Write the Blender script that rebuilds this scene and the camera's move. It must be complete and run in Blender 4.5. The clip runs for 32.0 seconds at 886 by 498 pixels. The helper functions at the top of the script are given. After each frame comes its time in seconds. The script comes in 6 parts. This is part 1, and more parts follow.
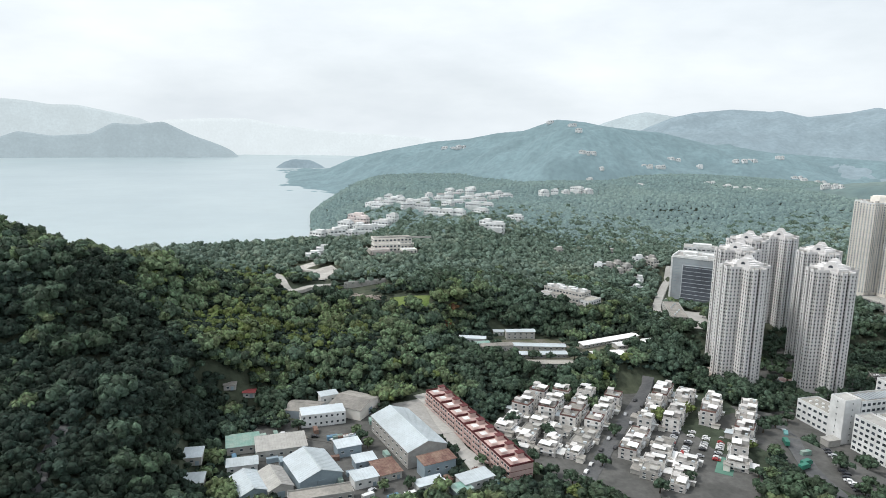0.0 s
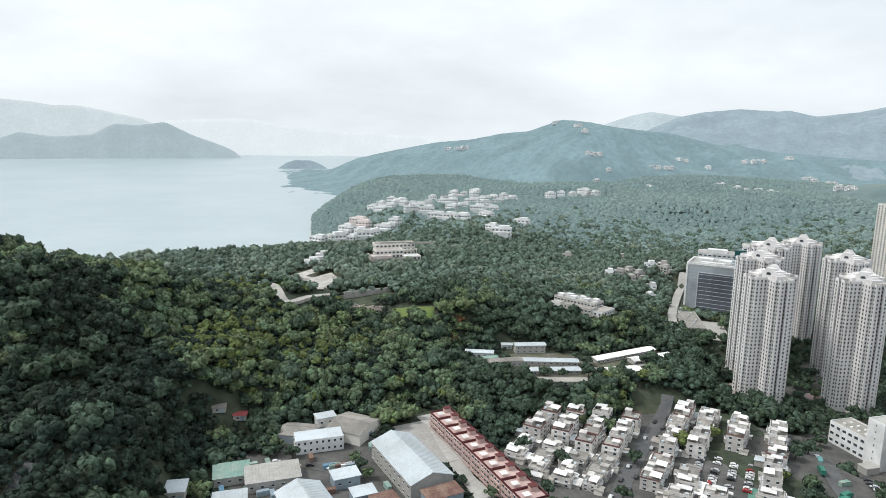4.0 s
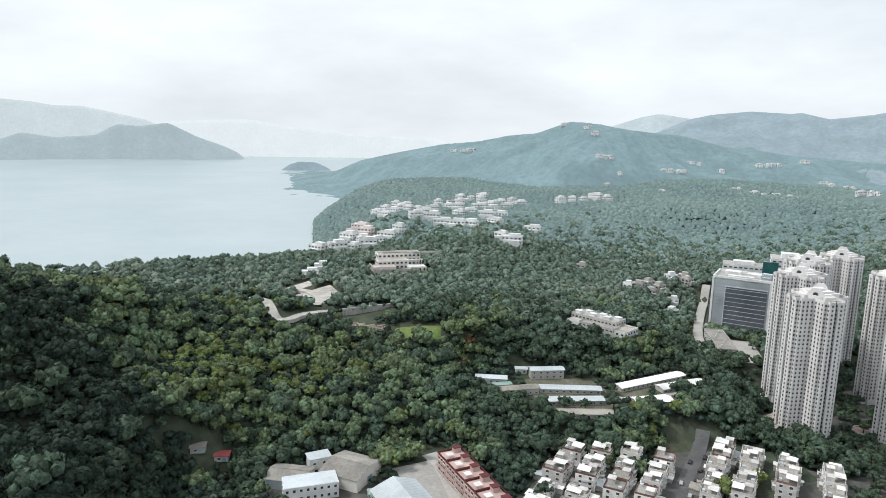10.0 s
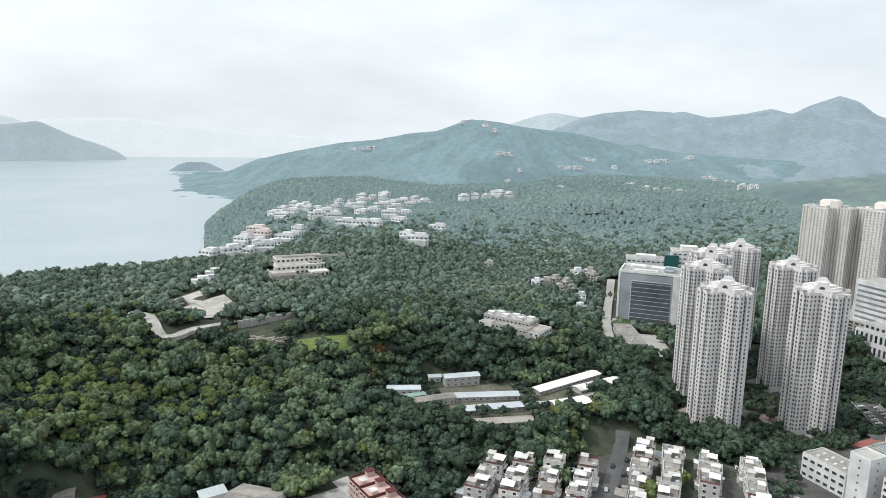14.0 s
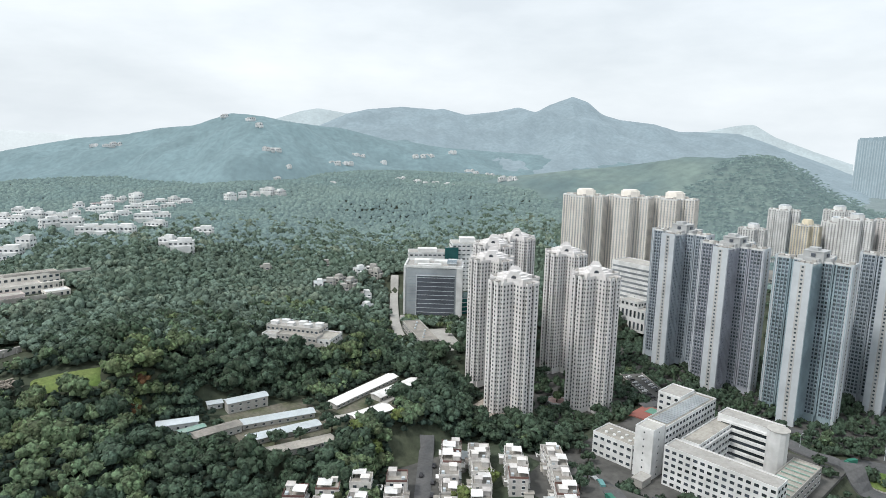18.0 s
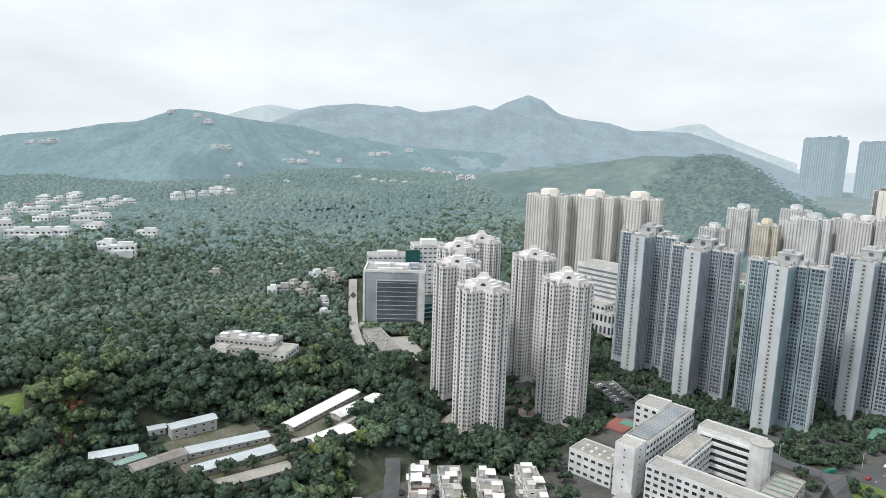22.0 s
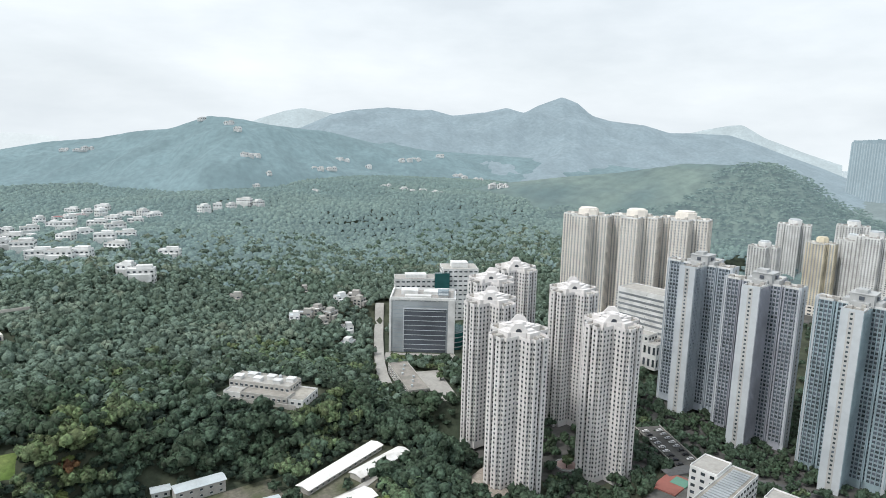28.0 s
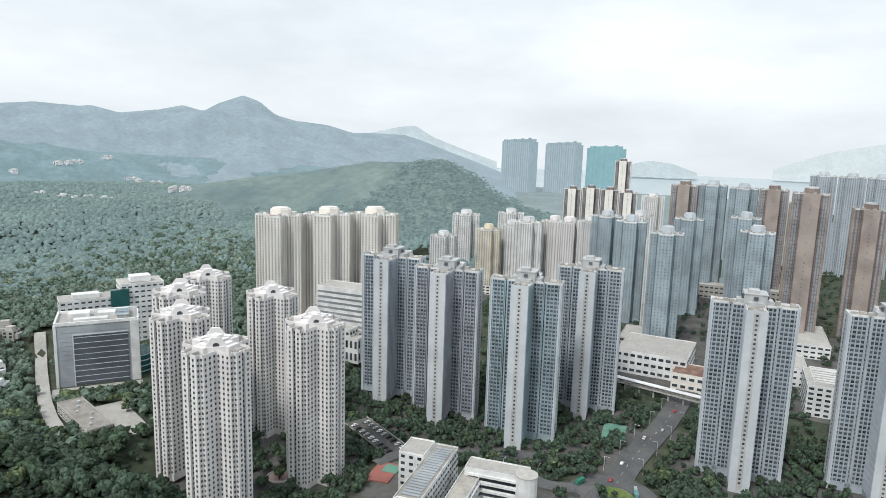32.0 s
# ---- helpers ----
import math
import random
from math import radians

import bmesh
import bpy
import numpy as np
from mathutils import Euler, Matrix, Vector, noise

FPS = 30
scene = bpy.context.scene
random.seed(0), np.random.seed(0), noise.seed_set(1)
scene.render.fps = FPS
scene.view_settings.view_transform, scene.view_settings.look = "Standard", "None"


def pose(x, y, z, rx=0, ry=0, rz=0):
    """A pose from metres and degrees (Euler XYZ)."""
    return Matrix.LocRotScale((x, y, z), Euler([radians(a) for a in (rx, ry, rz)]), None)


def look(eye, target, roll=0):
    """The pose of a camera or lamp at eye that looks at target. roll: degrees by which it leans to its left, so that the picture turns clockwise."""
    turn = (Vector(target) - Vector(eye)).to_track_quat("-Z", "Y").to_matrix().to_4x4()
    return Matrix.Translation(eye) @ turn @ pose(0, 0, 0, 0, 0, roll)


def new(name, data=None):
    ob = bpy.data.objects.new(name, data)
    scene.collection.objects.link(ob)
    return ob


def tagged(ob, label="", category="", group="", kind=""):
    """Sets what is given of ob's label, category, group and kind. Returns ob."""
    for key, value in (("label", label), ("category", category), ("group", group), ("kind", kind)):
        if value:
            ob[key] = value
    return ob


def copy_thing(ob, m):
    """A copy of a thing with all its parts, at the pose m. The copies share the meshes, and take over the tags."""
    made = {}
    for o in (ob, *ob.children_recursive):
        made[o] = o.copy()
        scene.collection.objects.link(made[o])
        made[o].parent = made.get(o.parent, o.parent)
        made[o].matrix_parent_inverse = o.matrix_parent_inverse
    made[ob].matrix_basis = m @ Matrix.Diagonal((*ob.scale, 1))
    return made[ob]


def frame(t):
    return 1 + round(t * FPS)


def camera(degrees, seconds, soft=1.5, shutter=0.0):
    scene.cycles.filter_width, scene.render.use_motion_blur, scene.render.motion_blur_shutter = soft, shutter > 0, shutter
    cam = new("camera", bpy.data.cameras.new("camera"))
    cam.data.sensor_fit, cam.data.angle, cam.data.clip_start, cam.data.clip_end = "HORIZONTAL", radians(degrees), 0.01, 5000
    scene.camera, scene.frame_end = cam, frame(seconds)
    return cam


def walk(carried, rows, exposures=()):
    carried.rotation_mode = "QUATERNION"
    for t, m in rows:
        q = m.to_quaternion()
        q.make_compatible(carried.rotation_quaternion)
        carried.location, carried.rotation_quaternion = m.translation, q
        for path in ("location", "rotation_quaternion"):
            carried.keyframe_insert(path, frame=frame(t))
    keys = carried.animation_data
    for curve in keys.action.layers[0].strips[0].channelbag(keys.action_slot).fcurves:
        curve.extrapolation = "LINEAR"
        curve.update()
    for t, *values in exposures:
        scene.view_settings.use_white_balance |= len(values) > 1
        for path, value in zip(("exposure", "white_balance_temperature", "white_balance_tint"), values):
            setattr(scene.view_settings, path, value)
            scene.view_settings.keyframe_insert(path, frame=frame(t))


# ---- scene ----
# ---- camera and its way: seconds, place, heading, tilt, lean ----
cam = camera(67.75, 32.0, soft=0.9)
PATH = [
    (0, (-0.07, 0.05, 174.98), 6.64, -10.44, 1.12),
    (0.5, (0.06, 3.72, 175.33), 6.64, -10.44, 1.10),
    (1, (0.45, 7.07, 175.70), 6.58, -10.46, 1.06),
    (1.5, (0.93, 10.42, 176.00), 6.50, -10.46, 1.03),
    (2, (1.35, 14.07, 176.17), 6.42, -10.43, 1.02),
    (2.5, (1.62, 18.15, 176.19), 6.43, -10.46, 1.01),
    (3, (1.74, 22.45, 176.08), 6.35, -10.67, 1.01),
    (3.5, (1.84, 26.48, 176.02), 6.38, -10.49, 1.03),
    (5.5, (2.40, 40.71, 176.31), 6.19, -10.40, 1.08),
    (6, (2.65, 44.59, 176.48), 6.18, -10.42, 1.09),
    (6.5, (2.96, 48.57, 176.68), 6.10, -10.41, 1.11),
    (7, (3.24, 52.68, 176.79), 5.99, -10.43, 1.13),
    (7.5, (3.47, 56.86, 176.79), 6.03, -10.39, 1.15),
    (8, (3.63, 61.08, 176.68), 5.91, -10.41, 1.18),
    (8.5, (3.67, 65.29, 176.49), 5.91, -10.35, 1.21),
    (9, (3.68, 69.35, 176.35), 5.89, -10.34, 1.22),
    (9.5, (3.83, 73.14, 176.33), 5.86, -10.30, 1.22),
    (10, (4.12, 76.71, 176.34), 5.96, -10.31, 1.21),
    (10.5, (4.36, 80.24, 176.17), 6.46, -10.30, 1.20),
    (11, (4.36, 83.87, 175.75), 7.46, -10.28, 1.19),
    (11.5, (4.19, 87.60, 175.15), 8.29, -10.27, 1.18),
    (12, (4.03, 91.34, 174.57), 9.20, -10.25, 1.18),
    (12.5, (4.03, 94.96, 174.14), 9.99, -10.23, 1.18),
    (13, (4.19, 98.45, 173.88), 10.95, -10.24, 1.17),
    (13.5, (4.49, 102.01, 173.61), 12.46, -10.26, 1.16),
    (14, (4.89, 105.97, 173.09), 14.63, -10.23, 1.15),
    (14.5, (5.30, 110.26, 172.47), 17.12, -10.18, 1.15),
    (16.5, (7.23, 128.41, 170.95), 27.01, -10.15, 1.27),
    (17, (7.79, 132.50, 170.51), 29.52, -10.13, 1.31),
    (17.5, (8.40, 136.49, 169.98), 32.23, -10.11, 1.37),
    (18, (8.93, 140.39, 169.46), 34.63, -10.09, 1.43),
    (18.5, (9.38, 144.15, 169.11), 37.35, -10.03, 1.50),
    (19, (9.95, 147.69, 169.01), 39.66, -10.00, 1.56),
    (19.5, (10.90, 150.98, 169.08), 39.53, -10.04, 1.62),
    (20, (12.33, 154.13, 169.18), 39.32, -10.10, 1.66),
    (20.5, (14.11, 157.23, 169.24), 39.21, -10.07, 1.69),
    (21, (16.11, 160.27, 169.29), 38.97, -10.12, 1.72),
    (21.5, (18.17, 163.27, 169.38), 38.72, -10.18, 1.74),
    (22, (20.21, 166.28, 169.46), 38.57, -10.19, 1.75),
    (22.5, (22.28, 169.26, 169.54), 38.34, -10.25, 1.77),
    (23, (24.38, 172.15, 169.70), 37.55, -10.35, 1.77),
    (23.5, (26.41, 174.94, 170.13), 37.41, -10.37, 1.76),
    (24, (28.36, 177.63, 170.98), 37.29, -10.42, 1.75),
    (24.5, (30.32, 180.20, 172.33), 36.98, -10.41, 1.72),
    (25, (32.34, 182.70, 174.04), 36.79, -10.37, 1.69),
    (25.5, (34.35, 185.23, 175.82), 36.61, -10.33, 1.65),
    (27.5, (42.41, 195.41, 183.75), 35.89, -10.26, 1.45),
    (28, (44.07, 197.52, 184.54), 35.82, -10.25, 1.44),
    (28.5, (45.74, 199.33, 184.88), 35.55, -9.85, 1.44),
    (29, (47.58, 200.70, 184.87), 35.27, -9.94, 1.44),
    (29.5, (49.47, 201.68, 184.50), 35.29, -9.94, 1.45),
    (30, (51.25, 202.29, 183.91), 39.37, -9.80, 1.45),
    (30.5, (52.74, 202.65, 183.40), 44.39, -9.72, 1.46),
    (31, (53.69, 203.02, 183.22), 49.86, -9.73, 1.48),
    (31.5, (53.63, 203.87, 183.30), 55.98, -9.71, 1.53),
    (32, (51.72, 205.89, 183.35), 62.31, -9.57, 1.64),
]


def aim(place, heading, tilt, lean):
    h, p = radians(heading), radians(tilt)
    way = Vector((math.sin(h) * math.cos(p), math.cos(h) * math.cos(p), math.sin(p)))
    return look(place, Vector(place) + way * 10, lean)


walk(cam, [(t, aim(e, h, p, r)) for t, e, h, p, r in PATH], [(0.0, 0.0, 6330, 9), (32.0, 0.0, 6330, 9)])

# ---- world and sun ----
SUN_DIR = Vector((-0.66, 0.08, 0.90)).normalized()
world = bpy.data.worlds.new("overcast_sky")
scene.world = world
world.use_nodes = True
wn, wl = world.node_tree.nodes, world.node_tree.links
wn.clear()
w_out = wn.new("ShaderNodeOutputWorld")
w_bg = wn.new("ShaderNodeBackground")
w_sky = wn.new("ShaderNodeTexSky")
w_sky.sky_type = "NISHITA"
w_sky.sun_disc = False
w_sky.sun_elevation = math.asin(SUN_DIR.z)
w_sky.sun_rotation = math.atan2(SUN_DIR.x, SUN_DIR.y)
w_sky.dust_density = 6.0
w_sky.air_density = 1.0
w_co = wn.new("ShaderNodeTexCoord")
w_map = wn.new("ShaderNodeMapping")
w_map.inputs["Scale"].default_value = (1.0, 1.0, 3.2)
w_noise = wn.new("ShaderNodeTexNoise")
w_noise.inputs["Scale"].default_value = 2.2
w_noise.inputs["Detail"].default_value = 6.0
w_noise.inputs["Roughness"].default_value = 0.55
w_ramp = wn.new("ShaderNodeValToRGB")
w_ramp.color_ramp.elements[0].position = 0.34
w_ramp.color_ramp.elements[0].color = (7.9, 8.4, 8.75, 1)
w_ramp.color_ramp.elements[1].position = 0.66
w_ramp.color_ramp.elements[1].color = (10.25, 10.65, 10.85, 1)
w_mix = wn.new("ShaderNodeMix")
w_mix.data_type = "RGBA"
w_mix.inputs["Factor"].default_value = 0.86
wl.new(w_co.outputs["Generated"], w_map.inputs["Vector"])
wl.new(w_map.outputs["Vector"], w_noise.inputs["Vector"])
wl.new(w_noise.outputs["Fac"], w_ramp.inputs["Fac"])
wl.new(w_sky.outputs["Color"], w_mix.inputs["A"])
wl.new(w_ramp.outputs["Color"], w_mix.inputs["B"])
wl.new(w_mix.outputs["Result"], w_bg.inputs["Color"])
w_bg.inputs["Strength"].default_value = 0.112
wl.new(w_bg.outputs["Background"], w_out.inputs["Surface"])

sun = new("sun", bpy.data.lights.new("sun", "SUN"))
sun.data.energy = 2.3
sun.data.angle = radians(8)
sun.data.color = (1.0, 0.96, 0.9)
sun.matrix_world = look(SUN_DIR * 100, (0, 0, 0))
scene.view_settings.exposure = 0.0


# ---- materials ----
def material(name, color, rough=0.85, vary=0.15, scale=0.5, metal=0.0, bump=0.0, bump_scale=4.0, island=0.0, obj=0.0,
             second=None, second_scale=0.05, glow=0.0, glow_color=None, spec=0.3):
    """Base colour with fine grain, broad stains and, where asked, a shift from piece to piece."""
    m = bpy.data.materials.new(name)
    m.use_nodes = True
    n, l = m.node_tree.nodes, m.node_tree.links
    b = n["Principled BSDF"]
    b.inputs["Roughness"].default_value = rough
    b.inputs["Metallic"].default_value = metal
    b.inputs["Specular IOR Level"].default_value = spec
    geo = n.new("ShaderNodeNewGeometry")
    grain = n.new("ShaderNodeTexNoise")
    grain.inputs["Scale"].default_value = scale
    grain.inputs["Detail"].default_value = 5.0
    grain.inputs["Roughness"].default_value = 0.6
    l.new(geo.outputs["Position"], grain.inputs["Vector"])
    stain = n.new("ShaderNodeTexNoise")
    stain.inputs["Scale"].default_value = second_scale
    stain.inputs["Detail"].default_value = 3.0
    l.new(geo.outputs["Position"], stain.inputs["Vector"])
    mix = n.new("ShaderNodeMix")
    mix.data_type = "RGBA"
    mix.inputs["A"].default_value = (*color, 1)
    mix.inputs["B"].default_value = (*(second or tuple(c * 0.72 for c in color)), 1)
    rng = n.new("ShaderNodeMapRange")
    rng.inputs["From Min"].default_value = 0.38
    rng.inputs["From Max"].default_value = 0.64
    l.new(stain.outputs["Fac"], rng.inputs["Value"])
    l.new(rng.outputs["Result"], mix.inputs["Factor"])
    hsv = n.new("ShaderNodeHueSaturation")
    l.new(mix.outputs["Result"], hsv.inputs["Color"])
    val = n.new("ShaderNodeMapRange")
    val.inputs["From Min"].default_value = 0.25
    val.inputs["From Max"].default_value = 0.75
    val.inputs["To Min"].default_value = 1.0 - vary
    val.inputs["To Max"].default_value = 1.0 + vary
    l.new(grain.outputs["Fac"], val.inputs["Value"])
    last = val.outputs["Result"]
    for amount, source in ((island, geo.outputs["Random Per Island"]), (obj, None)):
        if not amount:
            continue
        if source is None:
            source = n.new("ShaderNodeObjectInfo").outputs["Random"]
        r = n.new("ShaderNodeMapRange")
        r.inputs["To Min"].default_value = 1.0 - amount
        r.inputs["To Max"].default_value = 1.0 + amount
        l.new(source, r.inputs["Value"])
        mul = n.new("ShaderNodeMath")
        mul.operation = "MULTIPLY"
        l.new(last, mul.inputs[0])
        l.new(r.outputs["Result"], mul.inputs[1])
        last = mul.outputs["Value"]
        hue = n.new("ShaderNodeMapRange")
        hue.inputs["To Min"].default_value = 0.5 - amount * 0.05
        hue.inputs["To Max"].default_value = 0.5 + amount * 0.05
        l.new(source, hue.inputs["Value"])
        l.new(hue.outputs["Result"], hsv.inputs["Hue"])
    l.new(last, hsv.inputs["Value"])
    l.new(hsv.outputs["Color"], b.inputs["Base Color"])
    if bump:
        bn = n.new("ShaderNodeTexNoise")
        bn.inputs["Scale"].default_value = bump_scale
        bn.inputs["Detail"].default_value = 4.0
        l.new(geo.outputs["Position"], bn.inputs["Vector"])
        bp = n.new("ShaderNodeBump")
        bp.inputs["Strength"].default_value = min(1.0, bump)
        bp.inputs["Distance"].default_value = max(0.3, bump)
        l.new(bn.outputs["Fac"], bp.inputs["Height"])
        l.new(bp.outputs["Normal"], b.inputs["Normal"])
    # Emission that stands in for airlight on distant hills, woods and towers.
    if glow:
        b.inputs["Emission Color"].default_value = (*(glow_color or color), 1)
        b.inputs["Emission Strength"].default_value = glow
    return m


M = {}
M["leaf"] = material("leaf", (0.094, 0.136, 0.078), 0.75, 0.85, 0.55, bump=1.0, bump_scale=0.8, island=0.42, second=(0.108, 0.142, 0.066), second_scale=0.02, spec=0.25)
M["leaf_dark"] = material("leaf_dark", (0.050, 0.080, 0.054), 0.75, 0.85, 0.55, bump=1.0, bump_scale=0.8, island=0.40, second=(0.048, 0.075, 0.044), second_scale=0.02, spec=0.25)
M["leaf_bright"] = material("leaf_bright", (0.12, 0.155, 0.05), 0.7, 0.4, 1.2, bump=0.8, bump_scale=1.6, island=0.3, spec=0.25)
M["leaf_rust"] = material("leaf_rust", (0.11, 0.058, 0.03), 0.75, 0.4, 1.2, bump=0.8, bump_scale=1.6, island=0.3, spec=0.2)
# Leaf colour darkened to paint shade on the left hill and under crowns.
M["leaf_shaded"] = material("leaf_shaded", (0.021, 0.036, 0.027), 0.8, 0.85, 0.55, bump=1.0, bump_scale=0.8, island=0.40, second=(0.024, 0.038, 0.025), second_scale=0.02, spec=0.2)
# Middle slope leaves: base colour lightened and blued to stand for haze.
M["leaf_slope_haze"] = material("leaf_slope_haze", (0.118, 0.162, 0.128), 0.8, 0.7, 1.2, bump=0.8, bump_scale=1.6, island=0.40, second=(0.100, 0.145, 0.108), second_scale=0.012, spec=0.2)
M["leaf_mid_haze"] = material("leaf_mid_haze", (0.150, 0.195, 0.152), 0.8, 0.6, 0.9, bump=0.8, bump_scale=1.0, island=0.38, second=(0.168, 0.205, 0.152), second_scale=0.012, spec=0.2)
# Valley leaves: distance haze is put in as blue-grey emission.
M["leaf_far_haze"] = material("leaf_far_haze", (0.085, 0.122, 0.102), 0.9, 0.55, 0.5, glow=0.52, glow_color=(0.205, 0.285, 0.315), bump=0.8, bump_scale=0.4, island=0.34, second=(0.105, 0.14, 0.108), second_scale=0.006, spec=0.15)
M["bark"] = material("bark", (0.10, 0.08, 0.06), 0.9, 0.3, 3.0)
M["soil"] = material("forest_floor", (0.046, 0.060, 0.040), 0.95, 0.5, 0.12, bump=1.0, bump_scale=0.25, second=(0.062, 0.070, 0.046), second_scale=0.01)
M["paved"] = material("paved_ground", (0.115, 0.113, 0.108), 0.9, 0.25, 0.3, second=(0.075, 0.075, 0.071), second_scale=0.06)
M["asphalt"] = material("asphalt", (0.085, 0.088, 0.092), 0.9, 0.2, 0.6, second=(0.12, 0.12, 0.122), second_scale=0.07)
M["concrete"] = material("concrete", (0.40, 0.39, 0.37), 0.9, 0.18, 0.4, second=(0.36, 0.35, 0.33), second_scale=0.08, obj=0.12)
M["white"] = material("white_paint", (0.74, 0.745, 0.745), 0.7, 0.07, 0.5, second=(0.58, 0.585, 0.58), second_scale=0.1, obj=0.07)
M["pink_wall"] = material("pink_render", (0.53, 0.39, 0.36), 0.8, 0.08, 0.6, second=(0.44, 0.32, 0.295), second_scale=0.1, obj=0.07)
M["pink_pale"] = material("faded_pink_render", (0.70, 0.62, 0.60), 0.8, 0.08, 0.6, second=(0.62, 0.54, 0.52), second_scale=0.1)
M["red_trim"] = material("dark_red_tile", (0.115, 0.030, 0.032), 0.7, 0.15, 0.8, obj=0.1)
M["cream"] = material("cream_wall_tile", (0.735, 0.715, 0.71), 0.7, 0.06, 0.4, second=(0.66, 0.64, 0.635), second_scale=0.06)
M["beige"] = material("beige_wall_tile", (0.79, 0.755, 0.70), 0.7, 0.06, 0.4, second=(0.72, 0.685, 0.635), second_scale=0.06)
M["yellow"] = material("yellow_wall_tile", (0.74, 0.675, 0.53), 0.7, 0.06, 0.4, obj=0.05)
M["grey_wall"] = material("grey_blue_wall_tile", (0.43, 0.48, 0.53), 0.7, 0.08, 0.4, second=(0.37, 0.42, 0.47), second_scale=0.06)
M["violet_wall"] = material("violet_grey_wall_tile", (0.42, 0.44, 0.50), 0.7, 0.08, 0.4)
M["teal_wall"] = material("teal_wall_tile", (0.36, 0.46, 0.51), 0.6, 0.08, 0.4)
M["brown_wall"] = material("brown_wall_tile", (0.27, 0.215, 0.195), 0.7, 0.08, 0.4)
M["brown_pale"] = material("pale_brown_wall_tile", (0.38, 0.325, 0.295), 0.7, 0.08, 0.4)
M["pale_wall"] = material("pale_panel_wall", (0.54, 0.575, 0.605), 0.7, 0.06, 0.3, second=(0.47, 0.505, 0.54), second_scale=0.05)
M["glass"] = material("window_glass", (0.055, 0.068, 0.08), 0.18, 0.3, 0.8, island=0.6, spec=0.6)
M["glass_one"] = material("window_pane_glass", (0.055, 0.068, 0.08), 0.18, 0.3, 0.8, obj=0.6, spec=0.6)
# Lighter glass copies with distance haze put into the window colour.
M["glass_pale"] = material("hazy_window_glass", (0.095, 0.118, 0.138), 0.2, 0.3, 0.8, island=0.55, spec=0.6)
M["glass_pale_one"] = material("hazy_window_pane_glass", (0.095, 0.118, 0.138), 0.2, 0.3, 0.8, obj=0.55, spec=0.6)
M["glass_town_haze"] = material("hazed_distant_window_glass", (0.25, 0.275, 0.295), 0.3, 0.25, 0.8, island=0.4, spec=0.5)
M["cap_grey"] = material("grey_lift_house_tile", (0.47, 0.48, 0.485), 0.75, 0.1, 0.4, second=(0.39, 0.40, 0.405), second_scale=0.1)
M["teal_glass"] = material("teal_glass", (0.03, 0.13, 0.13), 0.15, 0.15, 0.2, spec=0.6)
M["metal_roof"] = material("pale_metal_roof", (0.52, 0.57, 0.60), 0.5, 0.1, 0.5, second=(0.44, 0.48, 0.50), second_scale=0.07, obj=0.12)
M["metal_wall"] = material("blue_grey_metal_wall", (0.30, 0.37, 0.42), 0.6, 0.1, 0.6, obj=0.15)
M["rust_roof"] = material("rusty_metal_roof", (0.15, 0.085, 0.07), 0.8, 0.25, 0.8, second=(0.24, 0.165, 0.13), second_scale=0.2)
M["grey_roof"] = material("weathered_cement_roof", (0.34, 0.32, 0.29), 0.9, 0.2, 0.6, second=(0.24, 0.23, 0.21), second_scale=0.1, obj=0.2)
M["green_roof"] = material("faded_green_sheet", (0.20, 0.335, 0.29), 0.6, 0.15, 0.6, second=(0.30, 0.37, 0.33), second_scale=0.2, obj=0.15)
M["blue_roof"] = material("blue_sheet", (0.13, 0.24, 0.33), 0.6, 0.1, 0.6, obj=0.1)
M["red_sheet"] = material("red_sheet", (0.40, 0.10, 0.10), 0.7, 0.1, 0.6)
M["strip_warm"] = material("warm_grey_spandrel", (0.66, 0.65, 0.635), 0.7, 0.06, 0.5)
M["strip_cool"] = material("cool_grey_spandrel", (0.35, 0.395, 0.44), 0.7, 0.06, 0.5)
M["camp_ground"] = material("trodden_earth", (0.15, 0.14, 0.115), 0.95, 0.35, 0.6, second=(0.09, 0.10, 0.06), second_scale=0.08)
M["plaza"] = material("pale_plaza_paving", (0.46, 0.44, 0.41), 0.9, 0.3, 0.25, second=(0.34, 0.325, 0.30), second_scale=0.06)
M["rubble"] = material("rubble", (0.36, 0.32, 0.28), 0.95, 0.4, 0.8)
M["louver"] = material("blue_grey_louver", (0.38, 0.415, 0.44), 0.5, 0.08, 0.4)
M["louver_dark"] = material("dark_louver", (0.11, 0.125, 0.15), 0.4, 0.1, 0.6)
M["court_green"] = material("green_court", (0.13, 0.27, 0.21), 0.8, 0.08, 0.5)
M["court_red"] = material("red_court", (0.30, 0.12, 0.10), 0.8, 0.08, 0.5)
M["grass"] = material("grass", (0.10, 0.16, 0.04), 0.95, 0.35, 0.5, second=(0.14, 0.18, 0.06), second_scale=0.05)
M["line_white"] = material("road_paint", (0.75, 0.75, 0.72), 0.8, 0.1, 1.0)
M["house_wall"] = material("weathered_house_render", (0.64, 0.62, 0.60), 0.85, 0.12, 0.6, second=(0.50, 0.475, 0.455), second_scale=0.25, obj=0.2)
M["sheet_white"] = material("white_roof_sheet", (0.80, 0.80, 0.80), 0.6, 0.1, 0.6, second=(0.64, 0.63, 0.61), second_scale=0.2, obj=0.18)
M["brown_trim"] = material("brown_red_tile", (0.21, 0.125, 0.11), 0.8, 0.15, 0.6, obj=0.2)
M["strip_end"] = material("grey_beige_tile_strip", (0.51, 0.515, 0.51), 0.7, 0.06, 0.5)
M["tyre"] = material("tyre_rubber", (0.02, 0.02, 0.02), 0.9, 0.1, 2.0)


